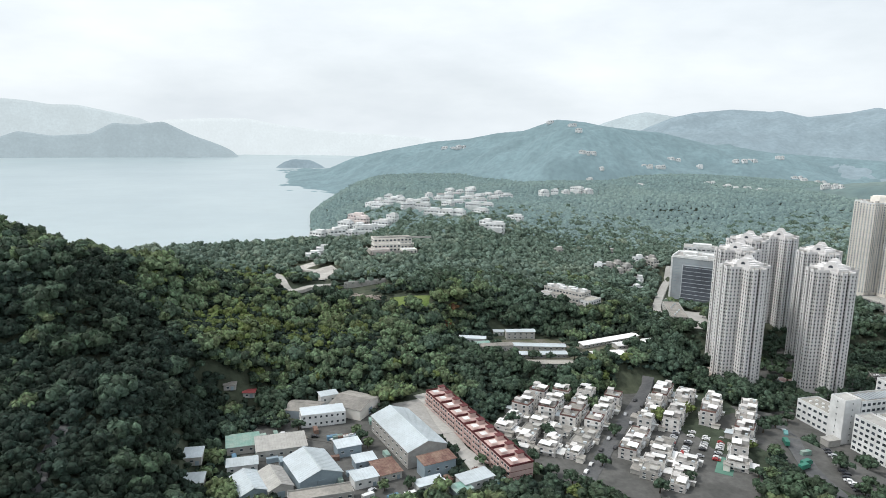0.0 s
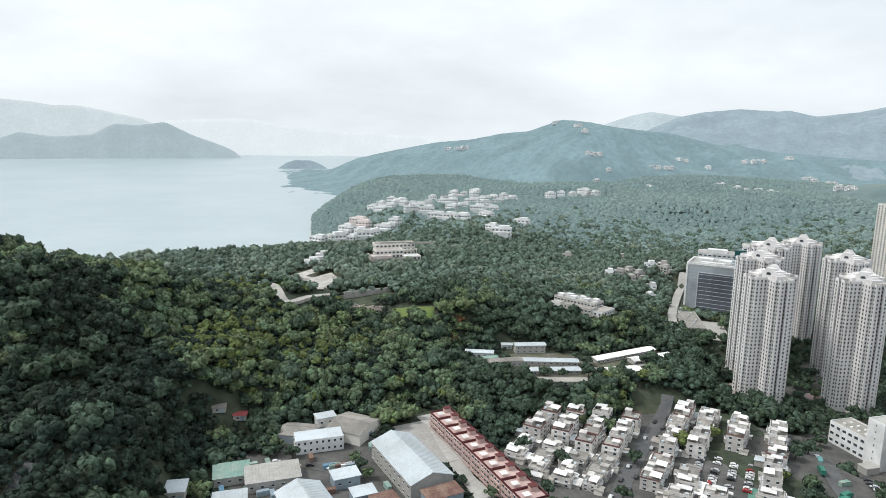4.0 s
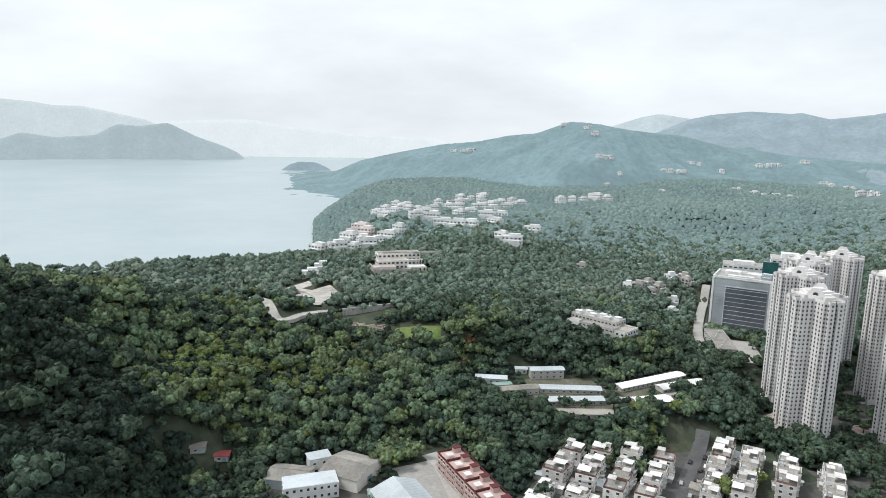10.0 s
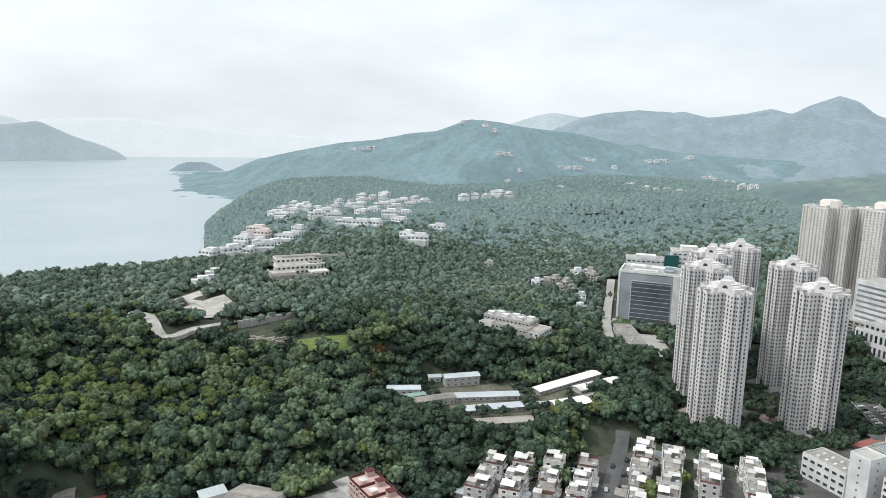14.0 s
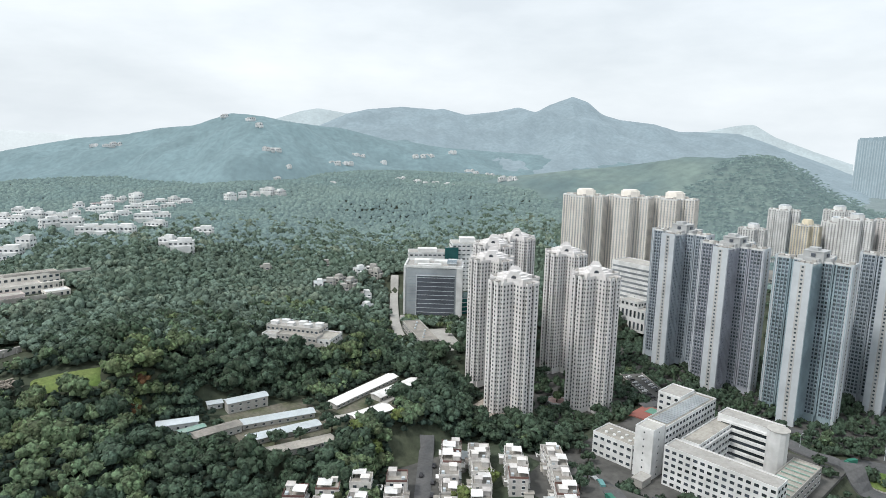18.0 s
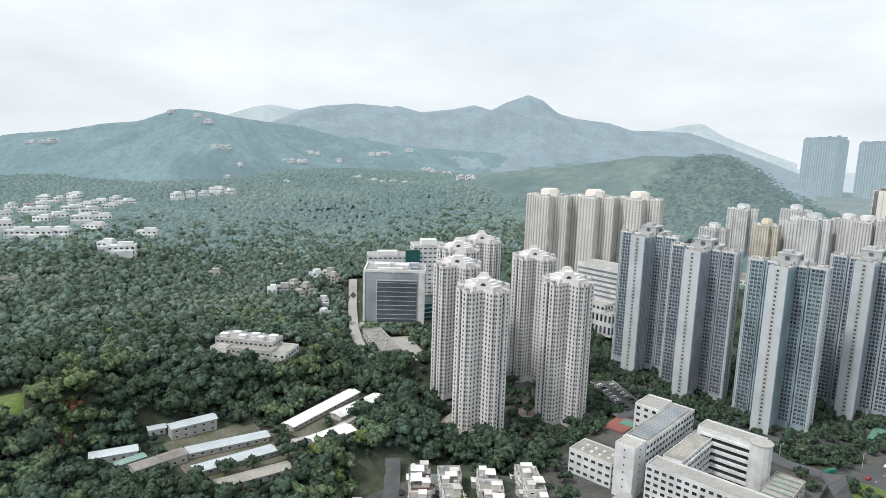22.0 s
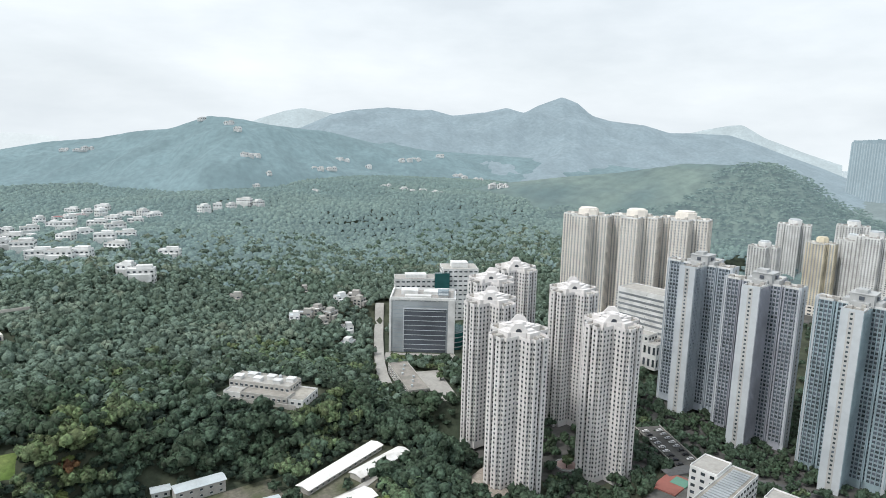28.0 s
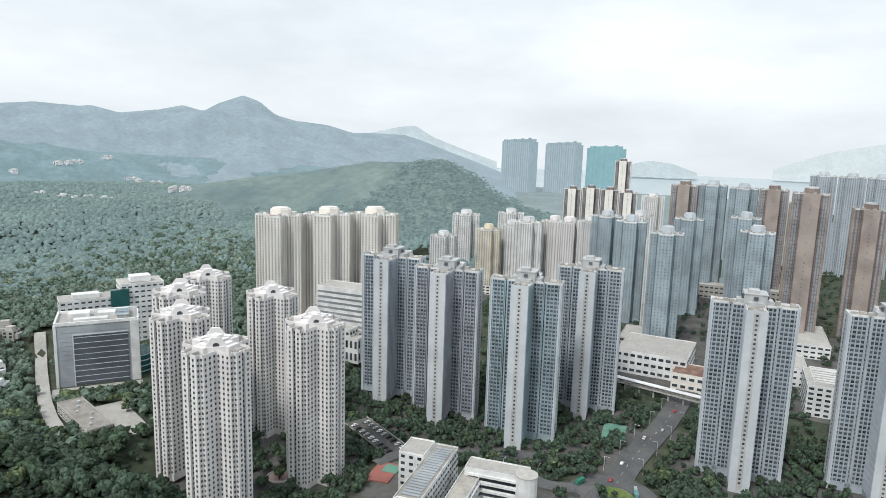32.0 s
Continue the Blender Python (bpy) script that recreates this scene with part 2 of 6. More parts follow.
# ---- mesh helpers ----
def mesh_from(name, verts, faces, mat, smooth=False):
    me = bpy.data.meshes.new(name)
    me.from_pydata(verts, [], faces)
    for one in mat if isinstance(mat, (list, tuple)) else [mat]:
        me.materials.append(one)
    if smooth:
        me.polygons.foreach_set("use_smooth", [True] * len(me.polygons))
    me.update()
    return me


def child(name, me, parent, label="", kind=""):
    ob = new(name, me)
    ob.parent = parent
    return tagged(ob, label, kind=kind)


def thing(name, m, label, category, group="", kind=""):
    ob = new(name)
    ob.empty_display_size = 0.5
    ob.matrix_world = m
    return tagged(ob, label, category, group, kind)


CUBE = [(-1, -1, -1), (1, -1, -1), (1, 1, -1), (-1, 1, -1), (-1, -1, 1), (1, -1, 1), (1, 1, 1), (-1, 1, 1)]
QUADS = [(0, 3, 2, 1), (4, 5, 6, 7), (0, 1, 5, 4), (1, 2, 6, 5), (2, 3, 7, 6), (3, 0, 4, 7)]


class Boxes:
    """Boxes gathered into one mesh: centre, full size, turn about z in degrees."""

    def __init__(self):
        self.v, self.f = [], []

    def add(self, c, s, turn=0.0, drop=()):
        ca, sa, k = math.cos(radians(turn)), math.sin(radians(turn)), len(self.v)
        for a, b, e in CUBE:
            x, y = a * s[0] / 2, b * s[1] / 2
            self.v.append((c[0] + x * ca - y * sa, c[1] + x * sa + y * ca, c[2] + e * s[2] / 2))
        self.f += [tuple(k + i for i in q) for j, q in enumerate(QUADS) if j not in drop]
        return self

    def mesh(self, name, mat):
        return mesh_from(name, self.v, self.f, mat)


def box_mesh(name, size, mat, base=True):
    return Boxes().add((0, 0, size[2] / 2 if base else 0), size).mesh(name, mat)


def prism_mesh(name, poly, z0, z1, mat):
    """An upright prism over a polygon that runs anticlockwise."""
    n = len(poly)
    v = [(x, y, z0) for x, y in poly] + [(x, y, z1) for x, y in poly]
    f = [tuple(range(n))[::-1], tuple(range(n, 2 * n))]
    f += [(i, (i + 1) % n, n + (i + 1) % n, n + i) for i in range(n)]
    return mesh_from(name, v, f, mat)


# ---- ground ----
SEA = -30.0
#   x, y, height: spot heights of the ground
SPOTS = [
    (90, 380, 0), (150, 320, 0), (225, 300, -1), (225, 400, 0), (60, 300, 0), (-50, 310, 0), (0, 350, 0), (-35, 395, 2), (0, 150, 20),
    (310, 350, -15), (400, 280, -18), (300, 470, -13), (350, 440, -15), (470, 420, -20), (530, 300, -20), (480, 180, -20), (720, 250, -18),
    (620, 620, 0), (330, 610, 1), (110, 470, 10), (215, 480, 10), (180, 550, 27), (60, 560, 40), (35, 720, 40), (120, 880, 44),
]
MORE_SPOTS = [
    (230, 1150, 38), (320, 790, 15), (540, 1000, 6), (420, 1250, 40), (-140, 320, 45), (-215, 410, 98), (-110, 440, 42), (-270, 600, 14),
    (-130, 640, 17), (-30, 470, 22), (-20, 900, 28), (30, 1200, 18), (110, 1050, 44), (760, 900, 20), (900, 600, 20),
    (-330, 250, 60), (250, 1650, 36), (800, 1500, 62), (1100, 1000, 10), (1100, 300, -18), (130, 150, 6),
    (-150, 470, 76), (-185, 440, 90), (-260, 440, 106), (-115, 560, 50), (560, 1250, 44), (455, 1400, 52), (873, 1250, 52),
]
SP = np.array(SPOTS + MORE_SPOTS, float)


#   x, y, half length, half width, turn, height: levelled ground
PADS = [(-19, 333, 52, 54, 15, 0.0), (40, 365, 22, 60, 20, 0.0), (112, 356, 44, 40, 55, -4.0), (184, 346, 92, 56, 55, -4.0), (240, 325, 18, 60, 20, -2.0), (322, 338, 60, 60, 9, -9.0),
        (480, 400, 70, 130, 9, -20.0), (480, 200, 110, 90, 7, -20.0), (335, 480, 60, 60, 0, -14.0), (730, 260, 140, 180, 0, -18.0), (900, 450, 160, 220, 0, -18.0), (150, 472, 80, 36, 0, 9.5), (352, 652, 60, 52, -37, 0.0), (303, 562, 44, 34, -15, 0.5), (262, 448, 16, 14, 20, -6.0)]
COAST_Y = (700, 750, 795, 835, 880, 960, 1094, 1236, 1501, 1683, 1854, 1920, 2000)
COAST_X = (-900, -360, -190, -110, -80, -72, -82, -112, -130, -120, -78, 10, 3000)


def ground_z(x, y):
    """The ground's height: spot heights blended by distance, and gentle folds."""
    x, y = np.asarray(x, float), np.asarray(y, float)
    d2 = (x[..., None] - SP[:, 0]) ** 2 + (y[..., None] - SP[:, 1]) ** 2
    w = 1.0 / (d2 + 400.0) ** 1.7
    z = (w * SP[:, 2]).sum(-1) / w.sum(-1)
    for px, py, hx, hy, a, pz in PADS:
        c, s = math.cos(radians(a)), math.sin(radians(a))
        u, v = (x - px) * c + (y - py) * s, -(x - px) * s + (y - py) * c
        off = np.hypot(np.maximum(np.abs(u) - hx, 0), np.maximum(np.abs(v) - hy, 0))
        k = np.clip(1 - off / (40.0 if px < 0 else 18.0), 0, 1)
        k = k * k * (3 - 2 * k)
        z = z * (1 - k) + pz * k
    wide = np.interp(y, (930, 1150), (70.0, 200.0))
    shore = np.clip((x - np.interp(y, COAST_Y, COAST_X)) / wide + 0.35, 0, 1)
    shore = shore * shore * (3 - 2 * shore)
    return z * shore + (SEA - 25) * (1 - shore)


def gz(x, y):
    return float(ground_z(np.array([x]), np.array([y]))[0])


def steps(*runs):
    out = []
    for a, b, s in runs:
        out += list(np.arange(a, b, s))
    return np.array(out + [runs[-1][1]])


gx = steps((-4800, -600, 300), (-600, -300, 20), (-300, 700, 8), (700, 1200, 25), (1200, 4800, 300))
gy = steps((-4800, -300, 300), (-300, 100, 50), (100, 700, 8), (700, 1500, 16), (1500, 2000, 50), (2000, 4800, 350))
X, Y = np.meshgrid(gx, gy)
Z = ground_z(X, Y)
far = np.clip((np.hypot(X - 200, Y - 700) - 1500) / 1500, 0, 1)
Z = np.where(Z > SEA - 5, Z * (1 - far) + -22.0 * far, Z)
Z = np.where(X > 1280, np.minimum(Z, -20.0), Z)
Z = np.where(np.hypot(X - 200, Y - 700) > 2350, SEA - 10, Z)
Z = np.where((X > 2750) & (Y < 1700), SEA - 10, Z)
nx, ny = len(gx), len(gy)
idx = np.arange(nx * ny).reshape(ny, nx)
F4 = np.stack([idx[:-1, :-1], idx[:-1, 1:], idx[1:, 1:], idx[1:, :-1]], -1).reshape(-1, 4)
ground = new("ground", mesh_from("ground", np.stack([X, Y, Z], -1).reshape(-1, 3).tolist(), F4.tolist(), M["soil"], True))
tagged(ground, "wooded hilly ground sloping down to a bay", "ground", kind="structure")

water_mat = material("bay_water", (0.33, 0.40, 0.425), 0.3, 0.05, 0.02, second=(0.37, 0.44, 0.46), second_scale=0.003, bump=0.10, bump_scale=0.25, spec=0.28)
water = new("water", mesh_from("water", [(-4990, -1000, SEA), (4990, -1000, SEA), (4990, 5200, SEA), (-4990, 5200, SEA)], [(0, 1, 2, 3)], water_mat))
tagged(water, "calm pale grey-green bay water", "water", kind="structure")

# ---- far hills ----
# Distance haze is put into the colour: blue-grey base plus emission.
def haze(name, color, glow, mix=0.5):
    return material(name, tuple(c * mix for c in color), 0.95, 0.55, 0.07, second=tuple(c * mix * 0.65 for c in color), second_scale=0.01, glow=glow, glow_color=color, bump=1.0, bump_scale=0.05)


GRASSY = []


def ridge(name, crest, front, back, foot, mat, label, rough=0.10, seed=0, cols=240, rows=26):
    """A hill along a crest line of (x, y, z); it falls to the height foot within front metres towards the viewer and back metres behind."""
    c = np.array(crest, float)
    run = np.r_[0, np.cumsum(np.hypot(*np.diff(c[:, :2], axis=0).T))]
    s = np.linspace(0, run[-1], cols)
    line = np.stack([np.interp(s, run, c[:, i]) for i in range(3)], -1)
    k = np.exp(-np.linspace(-2, 2, 7) ** 2)
    k /= k.sum()
    for i in range(3):
        line[:, i] = np.convolve(np.pad(line[:, i], 3, mode="edge"), k, "valid")
    to = line[:, :2] - np.array([0.0, 100.0])
    to /= np.linalg.norm(to, axis=1)[:, None]
    verts = []
    us = np.r_[np.linspace(-1, 0, rows), np.linspace(0, 1, rows // 2)[1:]]
    for i in range(cols):
        for u in us:
            d = u * (front if u < 0 else back)
            x, y = line[i, :2] + to[i] * d
            a = abs(u)
            fall = 1 - a ** 1.15
            g = noise.fractal(Vector((x / 260.0 + seed, y / 260.0, seed)), 1.0, 2.0, 5)
            z = foot + (line[i, 2] - foot) * max(0.0, fall + g * rough * min(1, 4 * a) * (1.2 - a) * 2)
            z += noise.noise(Vector((x / 16.0, y / 16.0, 3.1))) * 3.0 * min(1, 3 * a + 0.4) + noise.noise(Vector((x / 60.0, y / 60.0, 7.7))) * 7.0 * min(1, 3 * a)
            verts.append((x, y, z))
    n = len(us)
    faces = [(i * n + j, (i + 1) * n + j, (i + 1) * n + j + 1, i * n + j + 1) for i in range(cols - 1) for j in range(n - 1)]
    ob = new(name, mesh_from(name, verts, faces, mat, True))
    if name == "hill_grassy":
        GRASSY.extend(v for k, v in enumerate(verts) if 0.02 < abs(us[k % n]) < 0.95 and (us[k % n] < -0.45 or v[1] < 880))
    return tagged(ob, label, "hill", kind="structure")


# The farther the hill, the paler and stronger its painted haze.
HAZE_1 = haze("hill_woods_hazed", (0.232, 0.335, 0.365), 0.70, 0.32)
HAZE_2 = haze("hill_woods_pale_haze", (0.325, 0.415, 0.465), 0.74, 0.26)
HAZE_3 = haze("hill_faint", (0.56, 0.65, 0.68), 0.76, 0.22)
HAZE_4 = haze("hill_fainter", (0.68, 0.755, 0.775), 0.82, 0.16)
HAZE_0 = material("hill_grass_scrub_haze", (0.082, 0.108, 0.085), 0.95, 0.5, 0.05, second=(0.036, 0.060, 0.056), second_scale=0.007, glow=0.56, glow_color=(0.222, 0.30, 0.325), bump=1.0, bump_scale=0.09)
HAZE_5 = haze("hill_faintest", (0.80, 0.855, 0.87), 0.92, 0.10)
ISLE = haze("island_woods_haze", (0.44, 0.525, 0.56), 0.80, 0.16)

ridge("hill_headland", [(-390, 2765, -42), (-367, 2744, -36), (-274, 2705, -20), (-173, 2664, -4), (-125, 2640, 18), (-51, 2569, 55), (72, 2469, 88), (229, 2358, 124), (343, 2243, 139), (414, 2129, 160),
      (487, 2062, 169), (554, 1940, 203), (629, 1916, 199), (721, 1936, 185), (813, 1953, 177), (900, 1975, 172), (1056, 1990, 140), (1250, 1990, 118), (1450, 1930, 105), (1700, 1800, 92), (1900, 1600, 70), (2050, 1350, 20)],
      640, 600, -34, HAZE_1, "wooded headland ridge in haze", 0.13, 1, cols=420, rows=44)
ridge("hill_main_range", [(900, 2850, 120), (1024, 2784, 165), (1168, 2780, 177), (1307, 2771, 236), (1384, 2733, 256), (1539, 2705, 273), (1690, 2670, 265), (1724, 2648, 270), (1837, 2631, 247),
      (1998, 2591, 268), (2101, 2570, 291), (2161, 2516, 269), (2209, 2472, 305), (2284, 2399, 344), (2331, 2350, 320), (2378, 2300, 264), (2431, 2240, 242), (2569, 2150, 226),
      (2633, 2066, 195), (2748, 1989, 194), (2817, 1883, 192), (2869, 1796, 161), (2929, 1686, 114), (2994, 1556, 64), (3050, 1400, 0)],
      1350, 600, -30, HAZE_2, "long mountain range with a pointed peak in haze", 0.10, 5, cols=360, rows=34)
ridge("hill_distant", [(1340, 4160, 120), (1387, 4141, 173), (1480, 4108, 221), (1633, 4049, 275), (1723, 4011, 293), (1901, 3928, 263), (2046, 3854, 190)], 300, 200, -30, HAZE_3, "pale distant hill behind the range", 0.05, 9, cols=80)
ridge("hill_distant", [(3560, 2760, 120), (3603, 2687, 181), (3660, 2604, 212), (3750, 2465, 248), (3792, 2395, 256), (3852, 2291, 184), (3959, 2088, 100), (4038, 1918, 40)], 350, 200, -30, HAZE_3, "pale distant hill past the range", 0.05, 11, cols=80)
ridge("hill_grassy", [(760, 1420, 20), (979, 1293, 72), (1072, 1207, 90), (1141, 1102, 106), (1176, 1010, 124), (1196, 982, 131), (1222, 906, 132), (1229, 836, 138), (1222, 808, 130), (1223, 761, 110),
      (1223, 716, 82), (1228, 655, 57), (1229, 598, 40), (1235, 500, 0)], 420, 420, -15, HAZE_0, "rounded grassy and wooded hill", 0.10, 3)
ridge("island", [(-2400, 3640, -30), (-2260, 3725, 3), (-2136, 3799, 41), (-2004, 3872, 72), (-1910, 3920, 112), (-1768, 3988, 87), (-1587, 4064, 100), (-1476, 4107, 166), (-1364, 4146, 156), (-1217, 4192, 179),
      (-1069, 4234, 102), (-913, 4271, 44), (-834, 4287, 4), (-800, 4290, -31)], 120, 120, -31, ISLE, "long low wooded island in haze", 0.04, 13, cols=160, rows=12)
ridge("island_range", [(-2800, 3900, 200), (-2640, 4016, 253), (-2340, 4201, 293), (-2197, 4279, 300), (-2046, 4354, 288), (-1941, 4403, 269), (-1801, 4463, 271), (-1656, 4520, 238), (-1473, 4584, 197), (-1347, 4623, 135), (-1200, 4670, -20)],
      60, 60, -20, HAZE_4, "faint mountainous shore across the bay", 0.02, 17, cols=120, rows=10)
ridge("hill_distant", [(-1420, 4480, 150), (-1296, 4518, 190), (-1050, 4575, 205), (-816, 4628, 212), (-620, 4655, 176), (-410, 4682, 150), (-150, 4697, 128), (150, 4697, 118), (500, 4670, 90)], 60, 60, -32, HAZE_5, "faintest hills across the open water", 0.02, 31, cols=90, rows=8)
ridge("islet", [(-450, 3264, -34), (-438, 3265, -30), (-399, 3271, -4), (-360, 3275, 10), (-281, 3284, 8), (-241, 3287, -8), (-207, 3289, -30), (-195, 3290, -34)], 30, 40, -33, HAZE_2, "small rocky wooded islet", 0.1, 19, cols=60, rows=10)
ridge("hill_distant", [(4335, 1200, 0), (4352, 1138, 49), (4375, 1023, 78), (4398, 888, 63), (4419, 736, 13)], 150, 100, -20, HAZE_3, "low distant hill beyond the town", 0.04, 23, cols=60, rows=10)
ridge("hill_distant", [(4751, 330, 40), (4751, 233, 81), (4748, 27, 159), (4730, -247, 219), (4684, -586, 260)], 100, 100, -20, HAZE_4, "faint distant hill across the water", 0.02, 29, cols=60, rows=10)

# ---- towers ----
CLEAR = []  # x, y, half x, half y, turn: ground where no trees grow


def clear(x, y, hx, hy, turn=0.0):
    CLEAR.append((x, y, hx, hy, radians(turn)))


def cross(w, l):
    return [(-w, -l), (w, -l), (w, -w), (l, -w), (l, w), (w, w), (w, l), (-w, l), (-w, w), (-l, w), (-l, -w), (-w, -w)]


def stepped_cross(w, l, s):
    """A cross whose wing ends step back at their corners."""
    out = []
    for k in range(4):
        a = radians(90 * k)
        for x, y in ((-w, -w), (-w, -l + s), (-w + s, -l + s), (-w + s, -l), (-1.0, -l), (-1.0, -l + 6.0), (1.0, -l + 6.0), (1.0, -l), (w - s, -l), (w - s, -l + s), (w, -l + s)):
            out.append((x * math.cos(a) - y * math.sin(a), x * math.sin(a) + y * math.cos(a)))
    return out


def notched_cross(w, l):
    """A cross with a slot in each long side of its wings."""
    out = []
    for k in range(4):
        a = radians(90 * k)
        for x, y in ((-w, -w), (-w, -l * 0.50), (-w + 1.8, -l * 0.50), (-w + 1.8, -l * 0.60), (-w, -l * 0.60), (-w, -l), (w, -l), (w, -l * 0.60), (w - 1.8, -l * 0.60), (w - 1.8, -l * 0.50), (w, -l * 0.50)):
            out.append((x * math.cos(a) - y * math.sin(a), x * math.sin(a) + y * math.cos(a)))
    return out


def facade(t, poly, floors, fh, z0, wall, rib_mat, pitch=3.0, win=(1.5, 1.3), plain=0.0, rib=0.45, hood=0.3, glass=None, singles=0, band=None, deep=0.42, one="glass_one"):
    """Windows, ribs and sills on every side of a tower's plan. Sides of the length `plain` stay bare but for one narrow row of windows.
    The first `singles` windows on the sides towards the village are parts of their own, the rest one joined part."""
    ribs, hoods, rest, bands = Boxes(), Boxes(), Boxes(), Boxes()
    n, made = len(poly), 0
    top = z0 + floors * fh
    glass = glass or M["glass"]
    pane = {}
    base_turn = t.matrix_world.to_euler().z
    for i in range(n):
        (x0, y0), (x1, y1) = poly[i], poly[(i + 1) % n]
        ln = math.hypot(x1 - x0, y1 - y0)
        if ln < 1.2:
            continue
        ux, uy = (x1 - x0) / ln, (y1 - y0) / ln
        ox, oy = uy, -ux
        turn = math.degrees(math.atan2(uy, ux))
        wx = ox * math.cos(base_turn) - oy * math.sin(base_turn)
        wy = ox * math.sin(base_turn) + oy * math.cos(base_turn)
        facing = -0.75 * wx - 0.66 * wy > 0.3
        bare = plain and abs(ln - plain) < 0.1
        count = 1 if bare else max(1, round(ln / pitch))
        step = ln / count
        ww, wh = (1.3, 1.25) if bare else (min(win[0], step * 0.72), win[1])
        for j in range(count):
            d = (j + 0.5) * step
            out = 0.42 if bare else 0.06
            px, py = x0 + ux * d + ox * out, y0 + uy * d + oy * out
            if band and not bare:
                bands.add((px - ox * 0.03, py - oy * 0.03, (z0 + top) / 2), (ww + 0.25, 0.1, top - z0 - 0.6), turn, drop=(4, 0, 1))
            for k in range(floors - 1, -1, -1):
                z = z0 + (k + 0.55) * fh
                if facing and made < singles:
                    key = (round(ww, 2), bare)
                    if key not in pane:
                        pane[key] = Boxes().add((0, 0, 0), (ww, 0.16, wh), drop=(4,)).mesh("window", M[one])
                    ob = child("window", pane[key], t)
                    ob.matrix_basis = pose(px, py, z, 0, 0, turn)
                    made += 1
                else:
                    rest.add((px, py, z), (ww, 0.16, wh), turn, drop=(4, 0, 1))
        if bare:
            continue
        if rib:
            for j in range(count + 1):
                d = min(max(j * step, rib / 2), ln - rib / 2)
                ribs.add((x0 + ux * d + ox * deep * 0.45, y0 + uy * d + oy * deep * 0.45, (z0 + top) / 2), (rib, deep, top - z0), turn)
        if hood:
            for k in range(floors):
                hoods.add((x0 + ux * ln / 2 + ox * 0.1, y0 + uy * ln / 2 + oy * 0.1, z0 + (k + 0.2) * fh), (ln - 0.2, 0.2, hood), turn, drop=(4,))
    child("window", rest.mesh("window", glass), t, kind="stuff")
    if bands.v:
        child("spandrel_strip", bands.mesh("spandrel_strip", band), t, kind="stuff")
    if ribs.v:
        child("wall_rib", ribs.mesh("wall_rib", rib_mat), t, kind="stuff")
    if hoods.v:
        child("sill_band", hoods.mesh("sill_band", wall), t, kind="stuff")


def parapet(poly, z, h, thick, mat):
    b = Boxes()
    n = len(poly)
    for i in range(n):
        (x0, y0), (x1, y1) = poly[i], poly[(i + 1) % n]
        ln = math.hypot(x1 - x0, y1 - y0)
        b.add(((x0 + x1) / 2, (y0 + y1) / 2, z + h / 2), (ln + thick, thick, h), math.degrees(math.atan2(y1 - y0, x1 - x0)))
    return b.mesh("parapet", mat)


def arch_mesh(width, height, depth, mat):
    """A slab with a round-headed opening through it and a gabled top."""
    r = width * 0.15
    outer = [(-width / 2, 0), (-width / 2, height * 0.42), (-width * 0.19, height), (width * 0.19, height), (width / 2, height * 0.42), (width / 2, 0)]
    inner = [(-r, 0), (-r, height * 0.45)] + [(-r * math.cos(radians(a)), height * 0.45 + r * math.sin(radians(a))) for a in (30, 60, 90, 120, 150)] + [(r, height * 0.45), (r, 0)]
    v, f = [], []
    loop = outer + inner[::-1]
    n = len(loop)
    v = [(x, -depth / 2, z) for x, z in loop] + [(x, depth / 2, z) for x, z in loop]
    f += [(i, (i + 1) % n, n + (i + 1) % n, n + i) for i in range(n)]
    # the two faces as strips between outer and inner outline
    pair = [(0, 14), (1, 13), (1, 12), (2, 11), (2, 10), (3, 9), (4, 8), (4, 7), (5, 6)]
    for side in (0, n):
        for (a, b), (c, d) in zip(pair, pair[1:]):
            q = [a, b, d] if a == c else [a, b, d, c]
            q = [k + side for k in q]
            f.append(tuple(q if side == 0 else q[::-1]))
    return mesh_from("arch", v, f, mat)


def arch_tower(x, y, base, height, turn, label, singles=0):
    """A cream tower of stepped wings with arched roof screens."""
    t = thing("apartment_tower", pose(x, y, base, 0, 0, turn), label, "apartment tower", "cream towers with arched tops")
    w, l, s = 6.9, 17.6, 2.2
    poly = stepped_cross(w, l, s)
    floors = 33
    fh = (height - 4) / floors
    child("body", prism_mesh("body", poly, 0, height, M["cream"]), t)
    facade(t, poly, floors, fh, 4, M["cream"], M["cream"], 2.7, (1.05, 1.2), rib=0.0, hood=0.0, singles=singles, band=M["strip_warm"])
    child("roof_deck", prism_mesh("roof_deck", [(a * 0.985, b * 0.985) for a, b in poly], height - 0.1, height + 0.1, M["grey_roof"]), t, "stained grey roof deck")
    child("parapet", parapet(poly, height, 1.4, 0.35, M["cream"]), t)
    child("lift_house", Boxes().add((0, 0, height + 2.2), (9, 9, 4.4)).add((1.2, 1.0, height + 5.2), (5, 5, 1.6)).mesh("lift_house", M["cream"]), t)
    for k in (1, 3):
        ob = child("roof_screen", bpy.data.meshes.get("roof_screen") or Boxes().add((0, 0, 1.5), (8.0, 0.8, 3.0)).mesh("roof_screen", M["cream"]), t, "low pale roof screen")
        ob.matrix_basis = pose(0, 0, height, 0, 0, 45 + 90 * k) @ pose(0, 9.4, 0)
        m = pose(0, 0, height, 0, 0, -45 if k == 3 else 135)
        ob = child("roof_arch", bpy.data.meshes.get("arch") or arch_mesh(10.5, 7.6, 1.3, M["cream"]), t, "pale arched roof screen")
        ob.matrix_basis = m @ pose(0, -8.6, 0)
